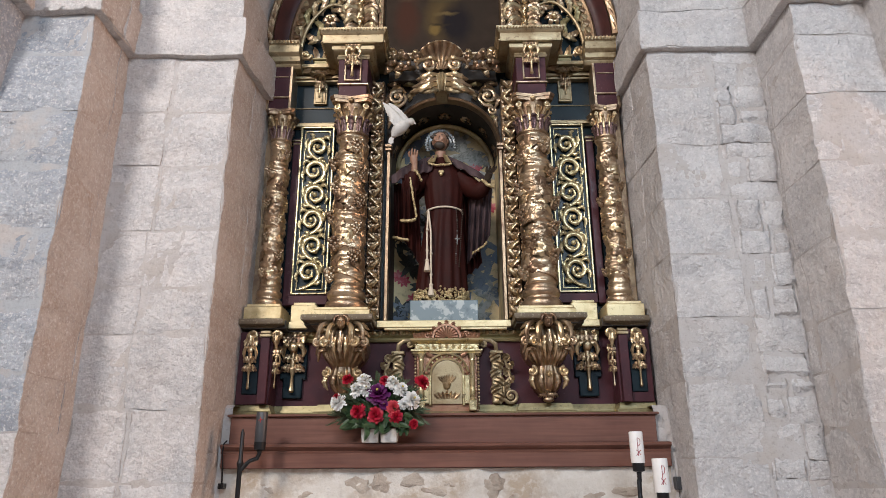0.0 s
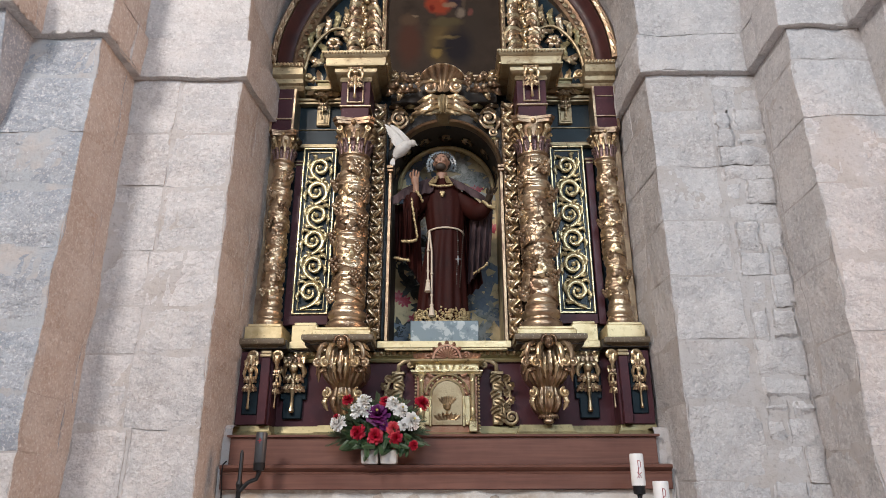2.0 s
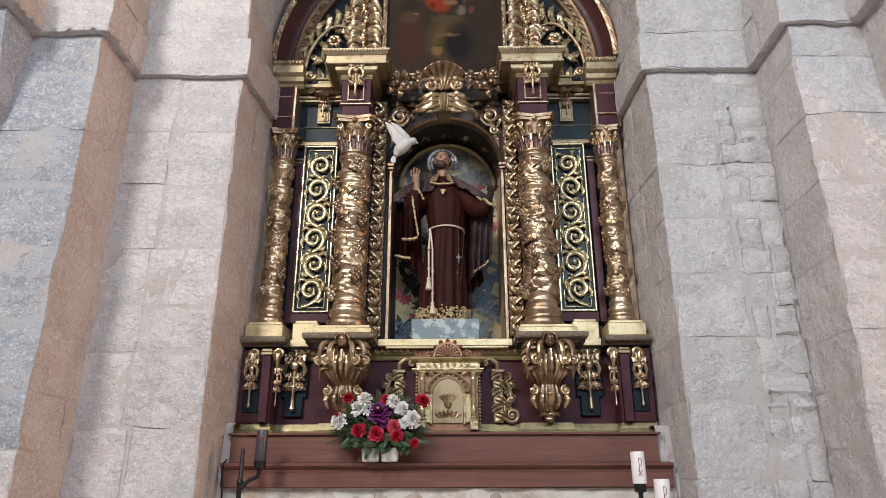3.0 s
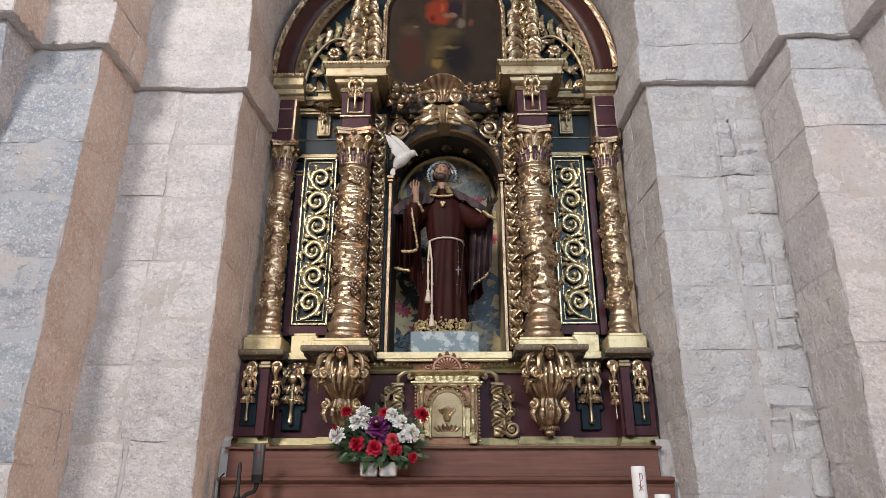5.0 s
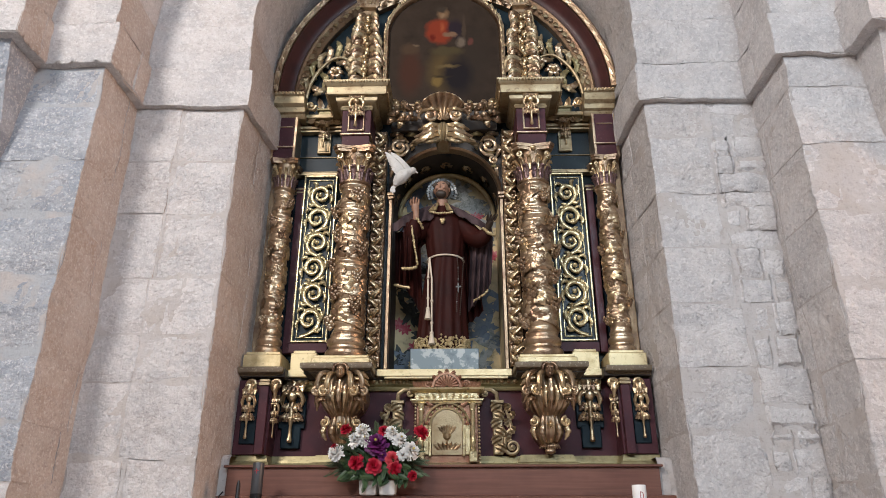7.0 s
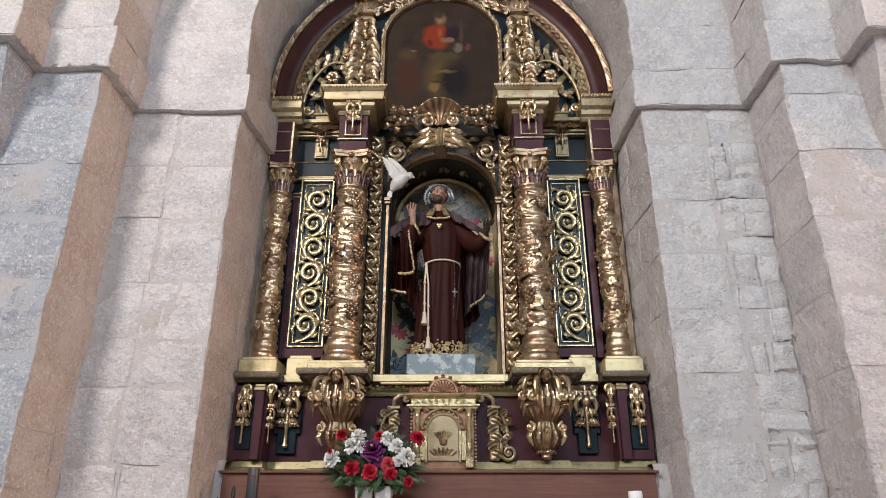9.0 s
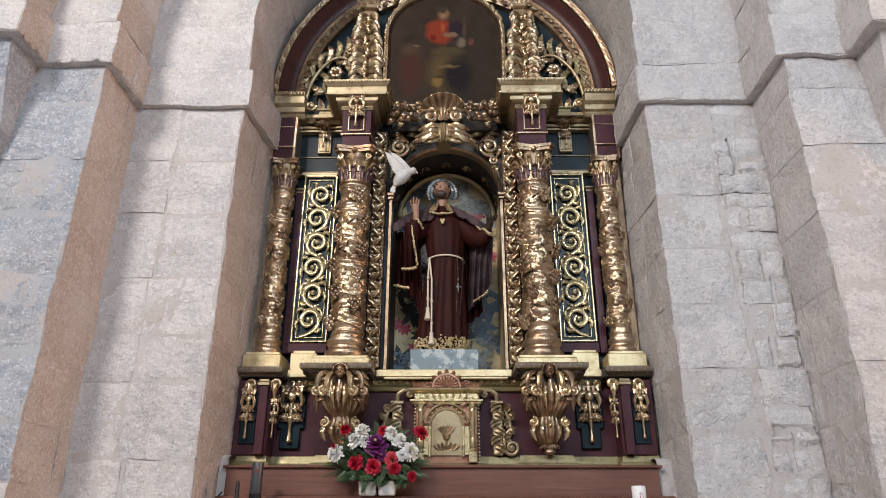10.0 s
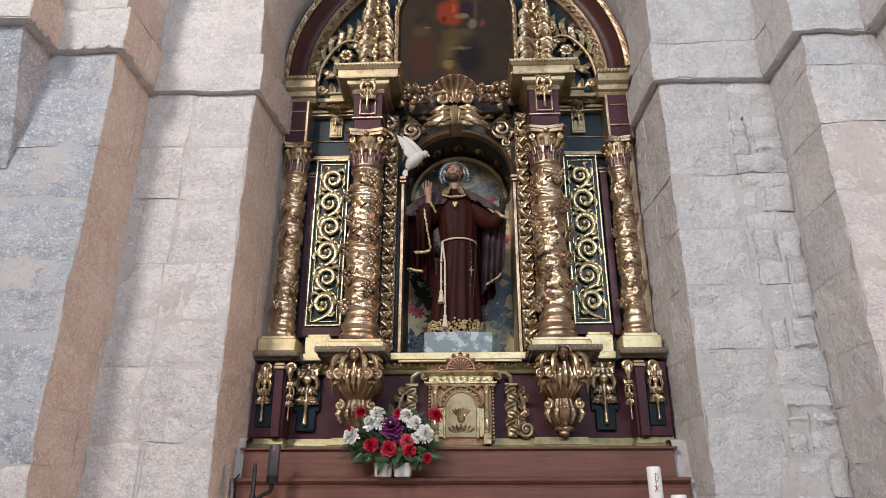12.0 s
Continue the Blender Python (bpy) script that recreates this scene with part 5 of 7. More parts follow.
for k in range(n):
    bm.faces.new((rim[k], rim[k + 1], back_rim[k + 1], back_rim[k]))
part("shell", bm, GOLD_DARK, altar, "large dark gilded scallop shell")
bm = bmesh.new()
tube(bm, rim_pts, 0.0055, 6)
part("shell_rim", bm, GOLD_ROSE, altar)


def carving(pts, width, mat, name="crest_leaf", lobes=5, n=20):
    bm = bmesh.new()
    frond(bm, pts, width, lobes, 0.45, 0.02, n)
    part(name, bm, mat, altar)


for sg in (-1, 1):
    on = lambda u, y, z: (XC + sg * u * min(1, y / 4.25), y, 1.6 + (z - 1.6) * min(1, y / 4.25))
    bm = bmesh.new()        # heavy curls before the shell
    spiral(bm, on(0.098, 4.13, 4.455)[0], 4.13, on(0.098, 4.13, 4.455)[2], 0.048, 1.5, math.pi / 2, sg, 0.018, 8, lift=0.02)
    tube(bm, smooth_line([on(0.098, 4.13, 4.503), on(0.155, 4.16, 4.50), on(0.185, 4.19, 4.46), on(0.17, 4.2, 4.425)], 12), [0.018 - 0.0008 * i for i in range(12)], 8)
    part("crest_volute", bm, GOLD_ROSE, altar)
    carving([on(0.03, 4.15, 4.50), on(0.08, 4.10, 4.525), on(0.14, 4.13, 4.50)], 0.04, GOLD)
    # garland towards the column blocks
    for u, z, an, L, w, y in ((0.17, 4.47, 0.3, 0.10, 0.06, 4.19), (0.20, 4.44, 1.7, 0.11, 0.06, 4.21), (0.23, 4.50, 0.9, 0.11, 0.06, 4.20), (0.26, 4.455, 2.0, 0.10, 0.06, 4.22), (0.285, 4.50, 0.2, 0.10, 0.065, 4.22),
                           (0.32, 4.47, 1.5, 0.10, 0.065, 4.23), (0.33, 4.52, 0.5, 0.10, 0.06, 4.24), (0.355, 4.45, 2.3, 0.09, 0.06, 4.24), (0.30, 4.43, 2.7, 0.09, 0.06, 4.24), (0.215, 4.52, -0.4, 0.08, 0.05, 4.23), (0.37, 4.50, -0.6, 0.08, 0.05, 4.25)):
        dx, dz = math.sin(an), math.cos(an)
        carving([on(u, y + 0.02, z), on(u + dx * L * 0.55, y - 0.025, z + dz * L * 0.55 + 0.012), on(u + dx * L, y + 0.005, z + dz * L)], w, (GOLD, GOLD_ROSE, GOLD_DARK)[int(u * 100) % 3], lobes=4, n=14)
    for u, z, r in ((0.245, 4.475, 0.020), (0.30, 4.465, 0.022), (0.345, 4.49, 0.018), (0.195, 4.495, 0.016)):
        bm = bmesh.new()
        ball(bm, on(u, 4.185, z), r, 10, 7)
        part("crest_fruit", bm, GOLD_ROSE, altar)
    # spreading wings of the cartouche
    carving([on(0.03, 4.15, 4.375), on(0.09, 4.12, 4.385), on(0.145, 4.14, 4.36), on(0.19, 4.18, 4.335)], 0.055, GOLD, lobes=3)
    carving([on(0.03, 4.14, 4.34), on(0.09, 4.10, 4.335), on(0.15, 4.13, 4.305), on(0.215, 4.18, 4.275)], 0.06, GOLD_ROSE, lobes=3)
    carving([on(0.03, 4.14, 4.30), on(0.09, 4.10, 4.295), on(0.16, 4.12, 4.26), on(0.235, 4.18, 4.225)], 0.065, GOLD, lobes=3)
    carving([on(0.02, 4.15, 4.265), on(0.075, 4.12, 4.25), on(0.13, 4.13, 4.245), on(0.18, 4.16, 4.255)], 0.05, GOLD_PALE, lobes=5)
    carving([on(0.15, 4.19, 4.27), on(0.20, 4.18, 4.24), on(0.245, 4.21, 4.19)], 0.06, GOLD_PALE, lobes=3)
    for k in range(4):
        bm = bmesh.new()
        ball(bm, on(0.075 + 0.022 * k, 4.115 + 0.01 * k, 4.362 - 0.014 * k), 0.014, 8, 6)
        part("crest_fruit", bm, GOLD, altar)
    # spandrels
    bm = bmesh.new()
    spiral(bm, XC + sg * 0.335, 4.385, 4.27, 0.062, 1.5, math.pi * (0.5 + 0.2 * sg), -sg, 0.016, 8, lift=0.025)
    spiral(bm, XC + sg * 0.372, 4.39, 4.155, 0.036, 1.4, math.pi / 2, sg, 0.011, 8, lift=0.015)
    tube(bm, smooth_line([on(0.285, 4.39, 4.30), on(0.27, 4.38, 4.25), on(0.31, 4.38, 4.20), on(0.36, 4.385, 4.195)], 12), 0.012, 8)
    part("spandrel_scroll", bm, GOLD_ROSE, altar)
    for k, (pts, w) in enumerate(((((0.39, 4.34), (0.33, 4.355), (0.27, 4.33)), 0.05), (((0.40, 4.30), (0.41, 4.24), (0.385, 4.19)), 0.05), (((0.30, 4.23), (0.345, 4.215), (0.385, 4.235)), 0.04),
                                 (((0.26, 4.31), (0.235, 4.285), (0.25, 4.255)), 0.04), (((0.40, 4.12), (0.385, 4.08), (0.40, 4.03)), 0.04), (((0.35, 4.12), (0.375, 4.10), (0.40, 4.10)), 0.035),
                                 (((0.33, 4.30), (0.36, 4.325), (0.40, 4.31)), 0.04), (((0.41, 4.40), (0.36, 4.39), (0.31, 4.395)), 0.045), (((0.29, 4.40), (0.25, 4.385), (0.20, 4.395)), 0.045))):
        carving([on(u, 4.41 - 0.03 * (i == 1), z) for i, (u, z) in enumerate(pts)], w, (GOLD, GOLD_ROSE, OLIVE)[k % 3], "spandrel_leaf", 4, 14)
bm = bmesh.new()        # fluted shield in the middle
grid = []
for i in range(9):
    t = i / 8
    w = 0.055 - 0.018 * t + 0.01 * math.sin(math.pi * t)
    grid.append([bm.verts.new((XC - 0.004 + w * f, 4.135 + 0.055 * f * f - 0.025 * math.sin(math.pi * t) + 0.006 * math.cos(math.pi * 5 * f), 4.325 - 0.15 * t)) for f in (k / 10 - 1 for k in range(21))])
for p, q in zip(grid, grid[1:]):
    for k in range(20):
        bm.faces.new((p[k], p[k + 1], q[k + 1], q[k]))
edge = [grid[i][0] for i in range(9)] + grid[-1][1:] + [grid[i][20] for i in range(7, -1, -1)] + grid[0][19:0:-1]
behind = [bm.verts.new((v.co.x, 4.30, v.co.z)) for v in edge]
for k in range(len(edge)):
    bm.faces.new((edge[k], edge[(k + 1) % len(edge)], behind[(k + 1) % len(edge)], behind[k]))
bmesh.ops.recalc_face_normals(bm, faces=bm.faces)
part("cartouche", bm, GOLD_PALE, altar, "fluted gilded shield over the niche")
bm = bmesh.new()
prism(bm, arc(NX, NS, NW + 0.02, math.radians(2), math.radians(178), 36) + [(NX - 0.44, 4.40), (NX + 0.44, 4.40)], 4.43, 4.46)
part("spandrel_board", bm, DARK, altar)

# ---- upper zone under the arch ----
# darker gilding here puts the stone arch's shade into the colour
bm = bmesh.new()
ring_band(bm, XC, ZS, [(RO, 4.46), (RO, 4.28), (RO - 0.02, 4.262), (RO - 0.055, 4.275), (RO - 0.062, 4.46)], 0, math.pi, 60)
part("arch_rim", bm, GOLD_DARK, altar)
bm = bmesh.new()
ring_band(bm, XC, ZS, [(RO - 0.06, 4.46), (RO - 0.06, 4.29), (RO - 0.08, 4.315), (RO - 0.10, 4.35), (RO - 0.13, 4.37), (RO - 0.155, 4.375), (RO - 0.155, 4.46)], 0, math.pi, 60)
part("arch_band", bm, REDWOOD, altar, "red-brown hollow arch band")
bm = bmesh.new()
ring_band(bm, XC, ZS, [(RO - 0.155, 4.46), (RO - 0.155, 4.36), (RO - 0.17, 4.35), (RO - 0.225, 4.39), (RO - 0.235, 4.40), (RO - 0.235, 4.46)], 0, math.pi, 60)
ab = part("arch_inner_band", bm, GOLD_DARK, altar)
for k in range(58):
    a = math.pi * (k + 0.5) / 58
    r = RO - 0.195
    bm = bmesh.new()
    leaf(bm, Matrix.Translation((XC + (r + 0.03) * math.cos(a), 4.362, ZS + (r + 0.03) * math.sin(a))) @ Matrix.Rotation(-math.pi / 2 - a + 0.35, 4, "Y"), 0.082, 0.058, 0.28, 2, 7)
    part("arch_leaf", bm, GOLD_PALE if k % 2 else GOLD_DARK, ab)
for k in range(64):
    a = math.pi * (k + 0.5) / 64
    bm = bmesh.new()
    leaf(bm, Matrix.Translation((XC + (RO - 0.030) * math.cos(a), 4.262, ZS + (RO - 0.030) * math.sin(a))) @ Matrix.Rotation(-a - 0.35, 4, "Y"), 0.066, 0.048, 0.10, 2, 6)
    part("rim_leaf", bm, GOLD_ROSE if k % 2 else GOLD_DARK, ab)


def herm(sg):
    """A leafy tapering pilaster beside the picture, with a capital at its top."""
    x = XC + sg * 0.625
    bm = bmesh.new()
    box(bm, x - 0.06, x + 0.06, 4.40, 4.46, 4.70, 5.62, 0.004)
    hm = part("carved_pilaster", bm, GOLD_ROSE, altar, "pilaster heaped with gilded leaves and scrolls")
    on = lambda q, d, z: (x + q, 4.40 - d, z)
    for k in range(20):         # overlapping pairs of drooping leaves, with fruit between them
        z, w = 4.70 + 0.041 * k + art.uniform(-0.012, 0.012), (0.075 + 0.04 * math.sin(math.pi * min(1, 0.25 + k / 22))) * art.uniform(0.85, 1.15)
        for q in (-1, 1):
            bm = bmesh.new()
            frond(bm, [on(q * 0.012, 0.015, z + 0.03), on(q * w * 0.6, 0.05, z + 0.045), on(q * w, 0.045, z + 0.01), on(q * w * art.uniform(0.7, 1.25), 0.02, z - 0.035 + art.uniform(-0.03, 0.05))], 0.075 * art.uniform(0.75, 1.2), 2, 0.45, 0.014, 14)
            part("acanthus", bm, (GOLD_ROSE, GOLD_DARK, GOLD_PALE)[(k + (q > 0)) % 3], hm)
        bm = bmesh.new()
        if k % 3 == 0:
            ball(bm, on(art.uniform(-0.02, 0.02), 0.055, z + 0.01), 0.021, 10, 7)
        else:
            frond(bm, [on(0, 0.03, z + 0.05), on(art.uniform(-0.02, 0.02), 0.06, z + 0.015), on(art.uniform(-0.03, 0.03), 0.05, z - 0.03)], 0.045, 3, 0.5, 0.012, 10)
        part("fruit" if k % 3 == 0 else "acanthus", bm, GOLD, hm)
    bm = bmesh.new()
    box(bm, x - 0.065, x + 0.065, 4.36, 4.46, 5.60, 5.63, 0.004)
    for k in range(5):
        q = (k - 2) / 2
        leaf(bm, place(x + q * 0.05, 4.37, 5.61, q * 0.5, 0.2), 0.11, 0.06, 0.7, 3, 8)
    box(bm, x - 0.085, x + 0.085, 4.33, 4.46, 5.71, 5.745, 0.005)
    box(bm, x - 0.07, x + 0.07, 4.36, 4.46, 5.745, 5.86, 0.005)
    part("pilaster_capital", bm, GOLD_ROSE, hm)
    # a leafy branch outside it, climbing from the end cornice, with two open flowers
    on = lambda u, d, z: (XC + sg * u, 4.43 - d, z)
    bm = bmesh.new()
    tube(bm, smooth_line([on(1.09, 0.01, 4.72), on(1.05, 0.03, 4.88), on(0.97, 0.03, 5.03), on(0.86, 0.03, 5.12), on(0.72, 0.01, 5.10)], 20), [0.018 - 0.0004 * i for i in range(20)], 8)
    branch = part("foliage_branch", bm, GOLD_PALE, hm)
    for k, pts in enumerate((((1.07, 4.80), (1.09, 4.90), (1.05, 4.97)), ((1.04, 4.86), (1.0, 4.80), (0.95, 4.82)), ((1.03, 4.92), (1.05, 5.02), (1.0, 5.10)), ((0.99, 5.0), (0.99, 5.10), (0.93, 5.18)),
                             ((0.95, 5.04), (0.91, 5.16), (0.94, 5.24)), ((0.88, 5.10), (0.84, 5.20), (0.87, 5.29)), ((0.82, 5.12), (0.77, 5.22), (0.79, 5.33)), ((0.76, 5.11), (0.72, 5.22), (0.72, 5.34)),
                             ((0.98, 4.98), (0.93, 4.90), (0.96, 4.82)), ((0.80, 5.10), (0.76, 5.0), (0.72, 4.94)), ((0.76, 4.86), (0.72, 4.95), (0.70, 5.02)), ((0.90, 4.88), (0.84, 4.80), (0.78, 4.78)),
                             ((0.75, 5.3), (0.72, 5.40), (0.70, 5.47)), ((0.86, 5.09), (0.79, 5.05), (0.72, 5.04)), ((1.10, 4.76), (1.13, 4.84), (1.11, 4.92)), ((0.92, 4.86), (0.97, 4.78), (1.03, 4.76)))):
        bm = bmesh.new()
        frond(bm, [on(u, 0.01 + 0.045 * (i == 1) + 0.02 * (i == 2), z) for i, (u, z) in enumerate(pts)], 0.065, 5, 0.45, 0.014, 18)
        part("foliage_leaf", bm, (GOLD_PALE, GOLD_ROSE, OLIVE)[k % 3], branch)
    for u, z, r in ((0.86, 4.96, 0.068), (0.76, 5.16, 0.042)):
        for k in range(6):
            a = 2 * math.pi * k / 6
            bm = bmesh.new()
            frond(bm, [on(u, 0.045, z), on(u + r * 0.6 * math.cos(a), 0.065, z + r * 0.6 * math.sin(a)), on(u + r * math.cos(a), 0.035, z + r * math.sin(a))], r * 0.9, 1, 0.4, 0.012, 10)
            part("petal", bm, GOLD_ROSE, branch)
        bm = bmesh.new()
        ball(bm, on(u, 0.07, z), r * 0.36, 10, 7)
        part("flower_heart", bm, GOLD, branch)


herm(-1)
herm(1)

# upper frieze above the picture
bm = bmesh.new()
ring_band(bm, XC, ZS, [(1.02, 4.46), (1.02, 4.40), (1.08, 4.38), (1.085, 4.46)], math.radians(58), math.radians(122), 20)
for k in range(22):
    a = math.radians(60 + 60 * k / 21)
    leaf(bm, Matrix.Translation((XC + 1.05 * math.cos(a), 4.37, ZS + 1.05 * math.sin(a))) @ Matrix.Rotation(-a + (0.6 if k % 2 else -0.6), 4, "Y"), 0.075, 0.05, 0.5, 2, 6)
part("upper_frieze", bm, GOLD_DARK, altar)


# picture
def blob_material(name, base, blobs, rough=0.5):
    """Soft patches of paint: (x, z, half width, half height, colour, softness)."""
    m = material(name, base, rough, vary=((5, 0.4, 0.75, tuple(c * 0.55 for c in base)),), bump=((60, 0.1, 0.001),), coat=0.0, spec=0.06)
    nt = m.node_tree
    sock = nt.nodes["Principled BSDF"].inputs["Base Color"]
    col = sock.links[0].from_socket
    co = nt.nodes.new("ShaderNodeTexCoord")
    nz = nt.nodes.new("ShaderNodeTexNoise")
    nz.inputs["Scale"].default_value, nz.inputs["Detail"].default_value = 14, 4
    nt.links.new(co.outputs["Object"], nz.inputs["Vector"])
    ad = nt.nodes.new("ShaderNodeVectorMath")
    ad.operation = "MULTIPLY_ADD"
    ad.inputs[1].default_value = (0.06, 0.06, 0.06)
    nt.links.new(nz.outputs["Color"], ad.inputs[0])
    nt.links.new(co.outputs["Object"], ad.inputs[2])
    for x, z, w, h, colour, soft in blobs:
        sub = nt.nodes.new("ShaderNodeVectorMath")
        sub.operation = "SUBTRACT"
        sub.inputs[1].default_value = (x + 0.03, 0, z + 0.03)
        nt.links.new(ad.outputs[0], sub.inputs[0])
        mu = nt.nodes.new("ShaderNodeVectorMath")
        mu.operation = "MULTIPLY"
        mu.inputs[1].default_value = (1 / w, 0, 1 / h)
        nt.links.new(sub.outputs[0], mu.inputs[0])
        ln = nt.nodes.new("ShaderNodeVectorMath")
        ln.operation = "LENGTH"
        nt.links.new(mu.outputs[0], ln.inputs[0])
        mr = nt.nodes.new("ShaderNodeMapRange")
        mr.inputs["From Min"].default_value, mr.inputs["From Max"].default_value = 1.0, 1.0 - 0.9 * soft
        nt.links.new(ln.outputs["Value"], mr.inputs["Value"])
        mx = nt.nodes.new("ShaderNodeMix")
        mx.data_type = "RGBA"
        [s for s in mx.inputs if s.name == "B" and s.type == "RGBA"][0].default_value = (*colour, 1)
        nt.links.new(mr.outputs[0], [s for s in mx.inputs if s.name == "Factor" and s.type == "VALUE"][0])
        nt.links.new(col, [s for s in mx.inputs if s.name == "A" and s.type == "RGBA"][0])
        col = [s for s in mx.outputs if s.type == "RGBA"][0]
    nt.links.new(col, sock)
    return m


PX = XC + 0.0
PICTURE = blob_material("dark oil paint", (0.040, 0.027, 0.019), (
    (PX + 0.22, 5.12, 0.20, 0.42, (0.031, 0.022, 0.016), 0.7),
    (PX - 0.27, 4.98, 0.12, 0.28, (0.053, 0.022, 0.014), 0.6),
    (PX - 0.28, 5.20, 0.09, 0.07, (0.062, 0.037, 0.022), 0.6),
    (PX + 0.00, 4.98, 0.17, 0.26, (0.081, 0.053, 0.022), 0.6),
    (PX + 0.02, 5.18, 0.16, 0.06, (0.062, 0.046, 0.022), 0.5),
    (PX + 0.10, 4.94, 0.16, 0.24, (0.014, 0.011, 0.012), 0.6),
    (PX - 0.06, 4.88, 0.06, 0.06, (0.149, 0.096, 0.031), 0.6),
    (PX - 0.04, 5.38, 0.13, 0.15, (0.186, 0.031, 0.014), 0.35),
    (PX + 0.09, 5.40, 0.08, 0.12, (0.022, 0.015, 0.019), 0.5),
    (PX + 0.05, 5.345, 0.075, 0.032, (0.161, 0.093, 0.056), 0.5),
    (PX + 0.13, 5.27, 0.045, 0.06, (0.124, 0.093, 0.068), 0.6),
    (PX + 0.21, 5.27, 0.035, 0.04, (0.099, 0.037, 0.028), 0.6),
    (PX - 0.005, 5.56, 0.062, 0.075, (0.149, 0.087, 0.046), 0.5),
    (PX - 0.02, 5.61, 0.06, 0.04, (0.043, 0.031, 0.022), 0.6),
    (PX + 0.16, 5.42, 0.018, 0.16, (0.056, 0.037, 0.025), 0.6),
    (PX - 0.09, 5.32, 0.03, 0.05, (0.099, 0.012, 0.007), 0.8), (PX - 0.02, 5.42, 0.03, 0.06, (0.260, 0.062, 0.025), 0.8),
    (PX + 0.03, 5.03, 0.12, 0.025, (0.118, 0.081, 0.034), 0.8), (PX - 0.02, 4.93, 0.10, 0.02, (0.031, 0.022, 0.012), 0.8),
    (PX - 0.23, 5.24, 0.03, 0.02, (0.118, 0.081, 0.050), 0.8), (PX - 0.01, 5.545, 0.03, 0.035, (0.211, 0.130, 0.074), 0.8)), 0.5)
pic_pts = [(PX + 0.445, 4.60), (PX + 0.445, 5.34)] + arc(PX, 5.34, 0.445, 0.05, math.pi - 0.05, 30, 0.415) + [(PX - 0.445, 5.34), (PX - 0.445, 4.60)]
bm = bmesh.new()
prism(bm, pic_pts, 4.41, 4.455)
pic = part("picture", bm, PICTURE, altar, "darkened oil painting with red and ochre patches", smooth=False)
bm = bmesh.new()
ring = [(0.445, 4.42), (0.445, 4.39), (0.455, 4.375), (0.485, 4.375), (0.495, 4.39), (0.495, 4.46)]
rows = []
path = [(1, 0, 4.60), (1, 0, 5.34)] + [(math.cos(a), math.sin(a), 5.34) for a in (math.pi * k / 30 for k in range(1, 30))] + [(-1, 0, 5.34), (-1, 0, 4.60)]
for c, s, z in path:
    rows.append([bm.verts.new((PX + c * r, y, z + s * r * 0.415 / 0.445)) for r, y in ring])
for p, q in zip(rows, rows[1:]):
    for k in range(len(ring) - 1):
        bm.faces.new((p[k], p[k + 1], q[k + 1], q[k]))
bmesh.ops.recalc_face_normals(bm, faces=bm.faces)
pf = part("picture_frame", bm, GOLD_DARK, pic)
bm = bmesh.new()
for i, (p, q) in enumerate(zip(path, path[1:])):
    n = 14 if abs(p[2] - q[2]) > 0.3 else 2
    for k in range(n):
        t = k / n
        c, s, z = (p[j] + (q[j] - p[j]) * t for j in range(3))
        leaf(bm, place(PX + c * 0.47, 4.372, z + s * 0.47 * 0.93, art.uniform(-0.5, 0.5), 0.05), 0.034, 0.028, 0.15, 2, 5)
tagged(part("frame_carving", bm, GOLD_PALE, pic), kind="stuff")


# ---- statue, pedestal, dove ----
ROBE = material("dark brown painted robe", (0.034, 0.0075, 0.0055), 0.6, spec=0.12, vary=((5, 0.45, 0.75, (0.022, 0.007, 0.006)), (60, 0.62, 0.8, (0.09, 0.035, 0.025), 0.5)), bump=((30, 0.2, 0.003),))
MANTLE = material("grey violet painted mantle", (0.085, 0.056, 0.058), 0.65, spec=0.12, vary=((6, 0.45, 0.7, (0.022, 0.014, 0.016)),), bump=((25, 0.2, 0.003),))
FLESH = material("polychrome flesh paint", (0.37, 0.21, 0.14), 0.5, vary=((14, 0.45, 0.75, (0.20, 0.09, 0.05)),))
HAIR = material("dark brown paint", (0.050, 0.034, 0.024), 0.6, bump=((60, 0.4, 0.004),))
LACE = material("gold lace", (0.47, 0.36, 0.19), 0.4, 0.6, vary=((40, 0.5, 0.7, (0.24, 0.16, 0.07)),), bump=((120, 0.4, 0.003),))
CORD = material("cream cord", (0.62, 0.52, 0.40), 0.8, bump=((150, 0.4, 0.002),))
SILVER = material("tarnished silver", (0.24, 0.25, 0.25), 0.45, 0.5, vary=((20, 0.5, 0.7, (0.14, 0.15, 0.15)),))
WHITE = material("white painted wood", (0.56, 0.535, 0.50), 0.5, vary=((10, 0.5, 0.75, (0.48, 0.43, 0.37)), (50, 0.55, 0.7, (0.38, 0.34, 0.30), 0.5)), bump=((40, 0.6, 0.006),))
SX, SY = XC - 0.005, 4.47


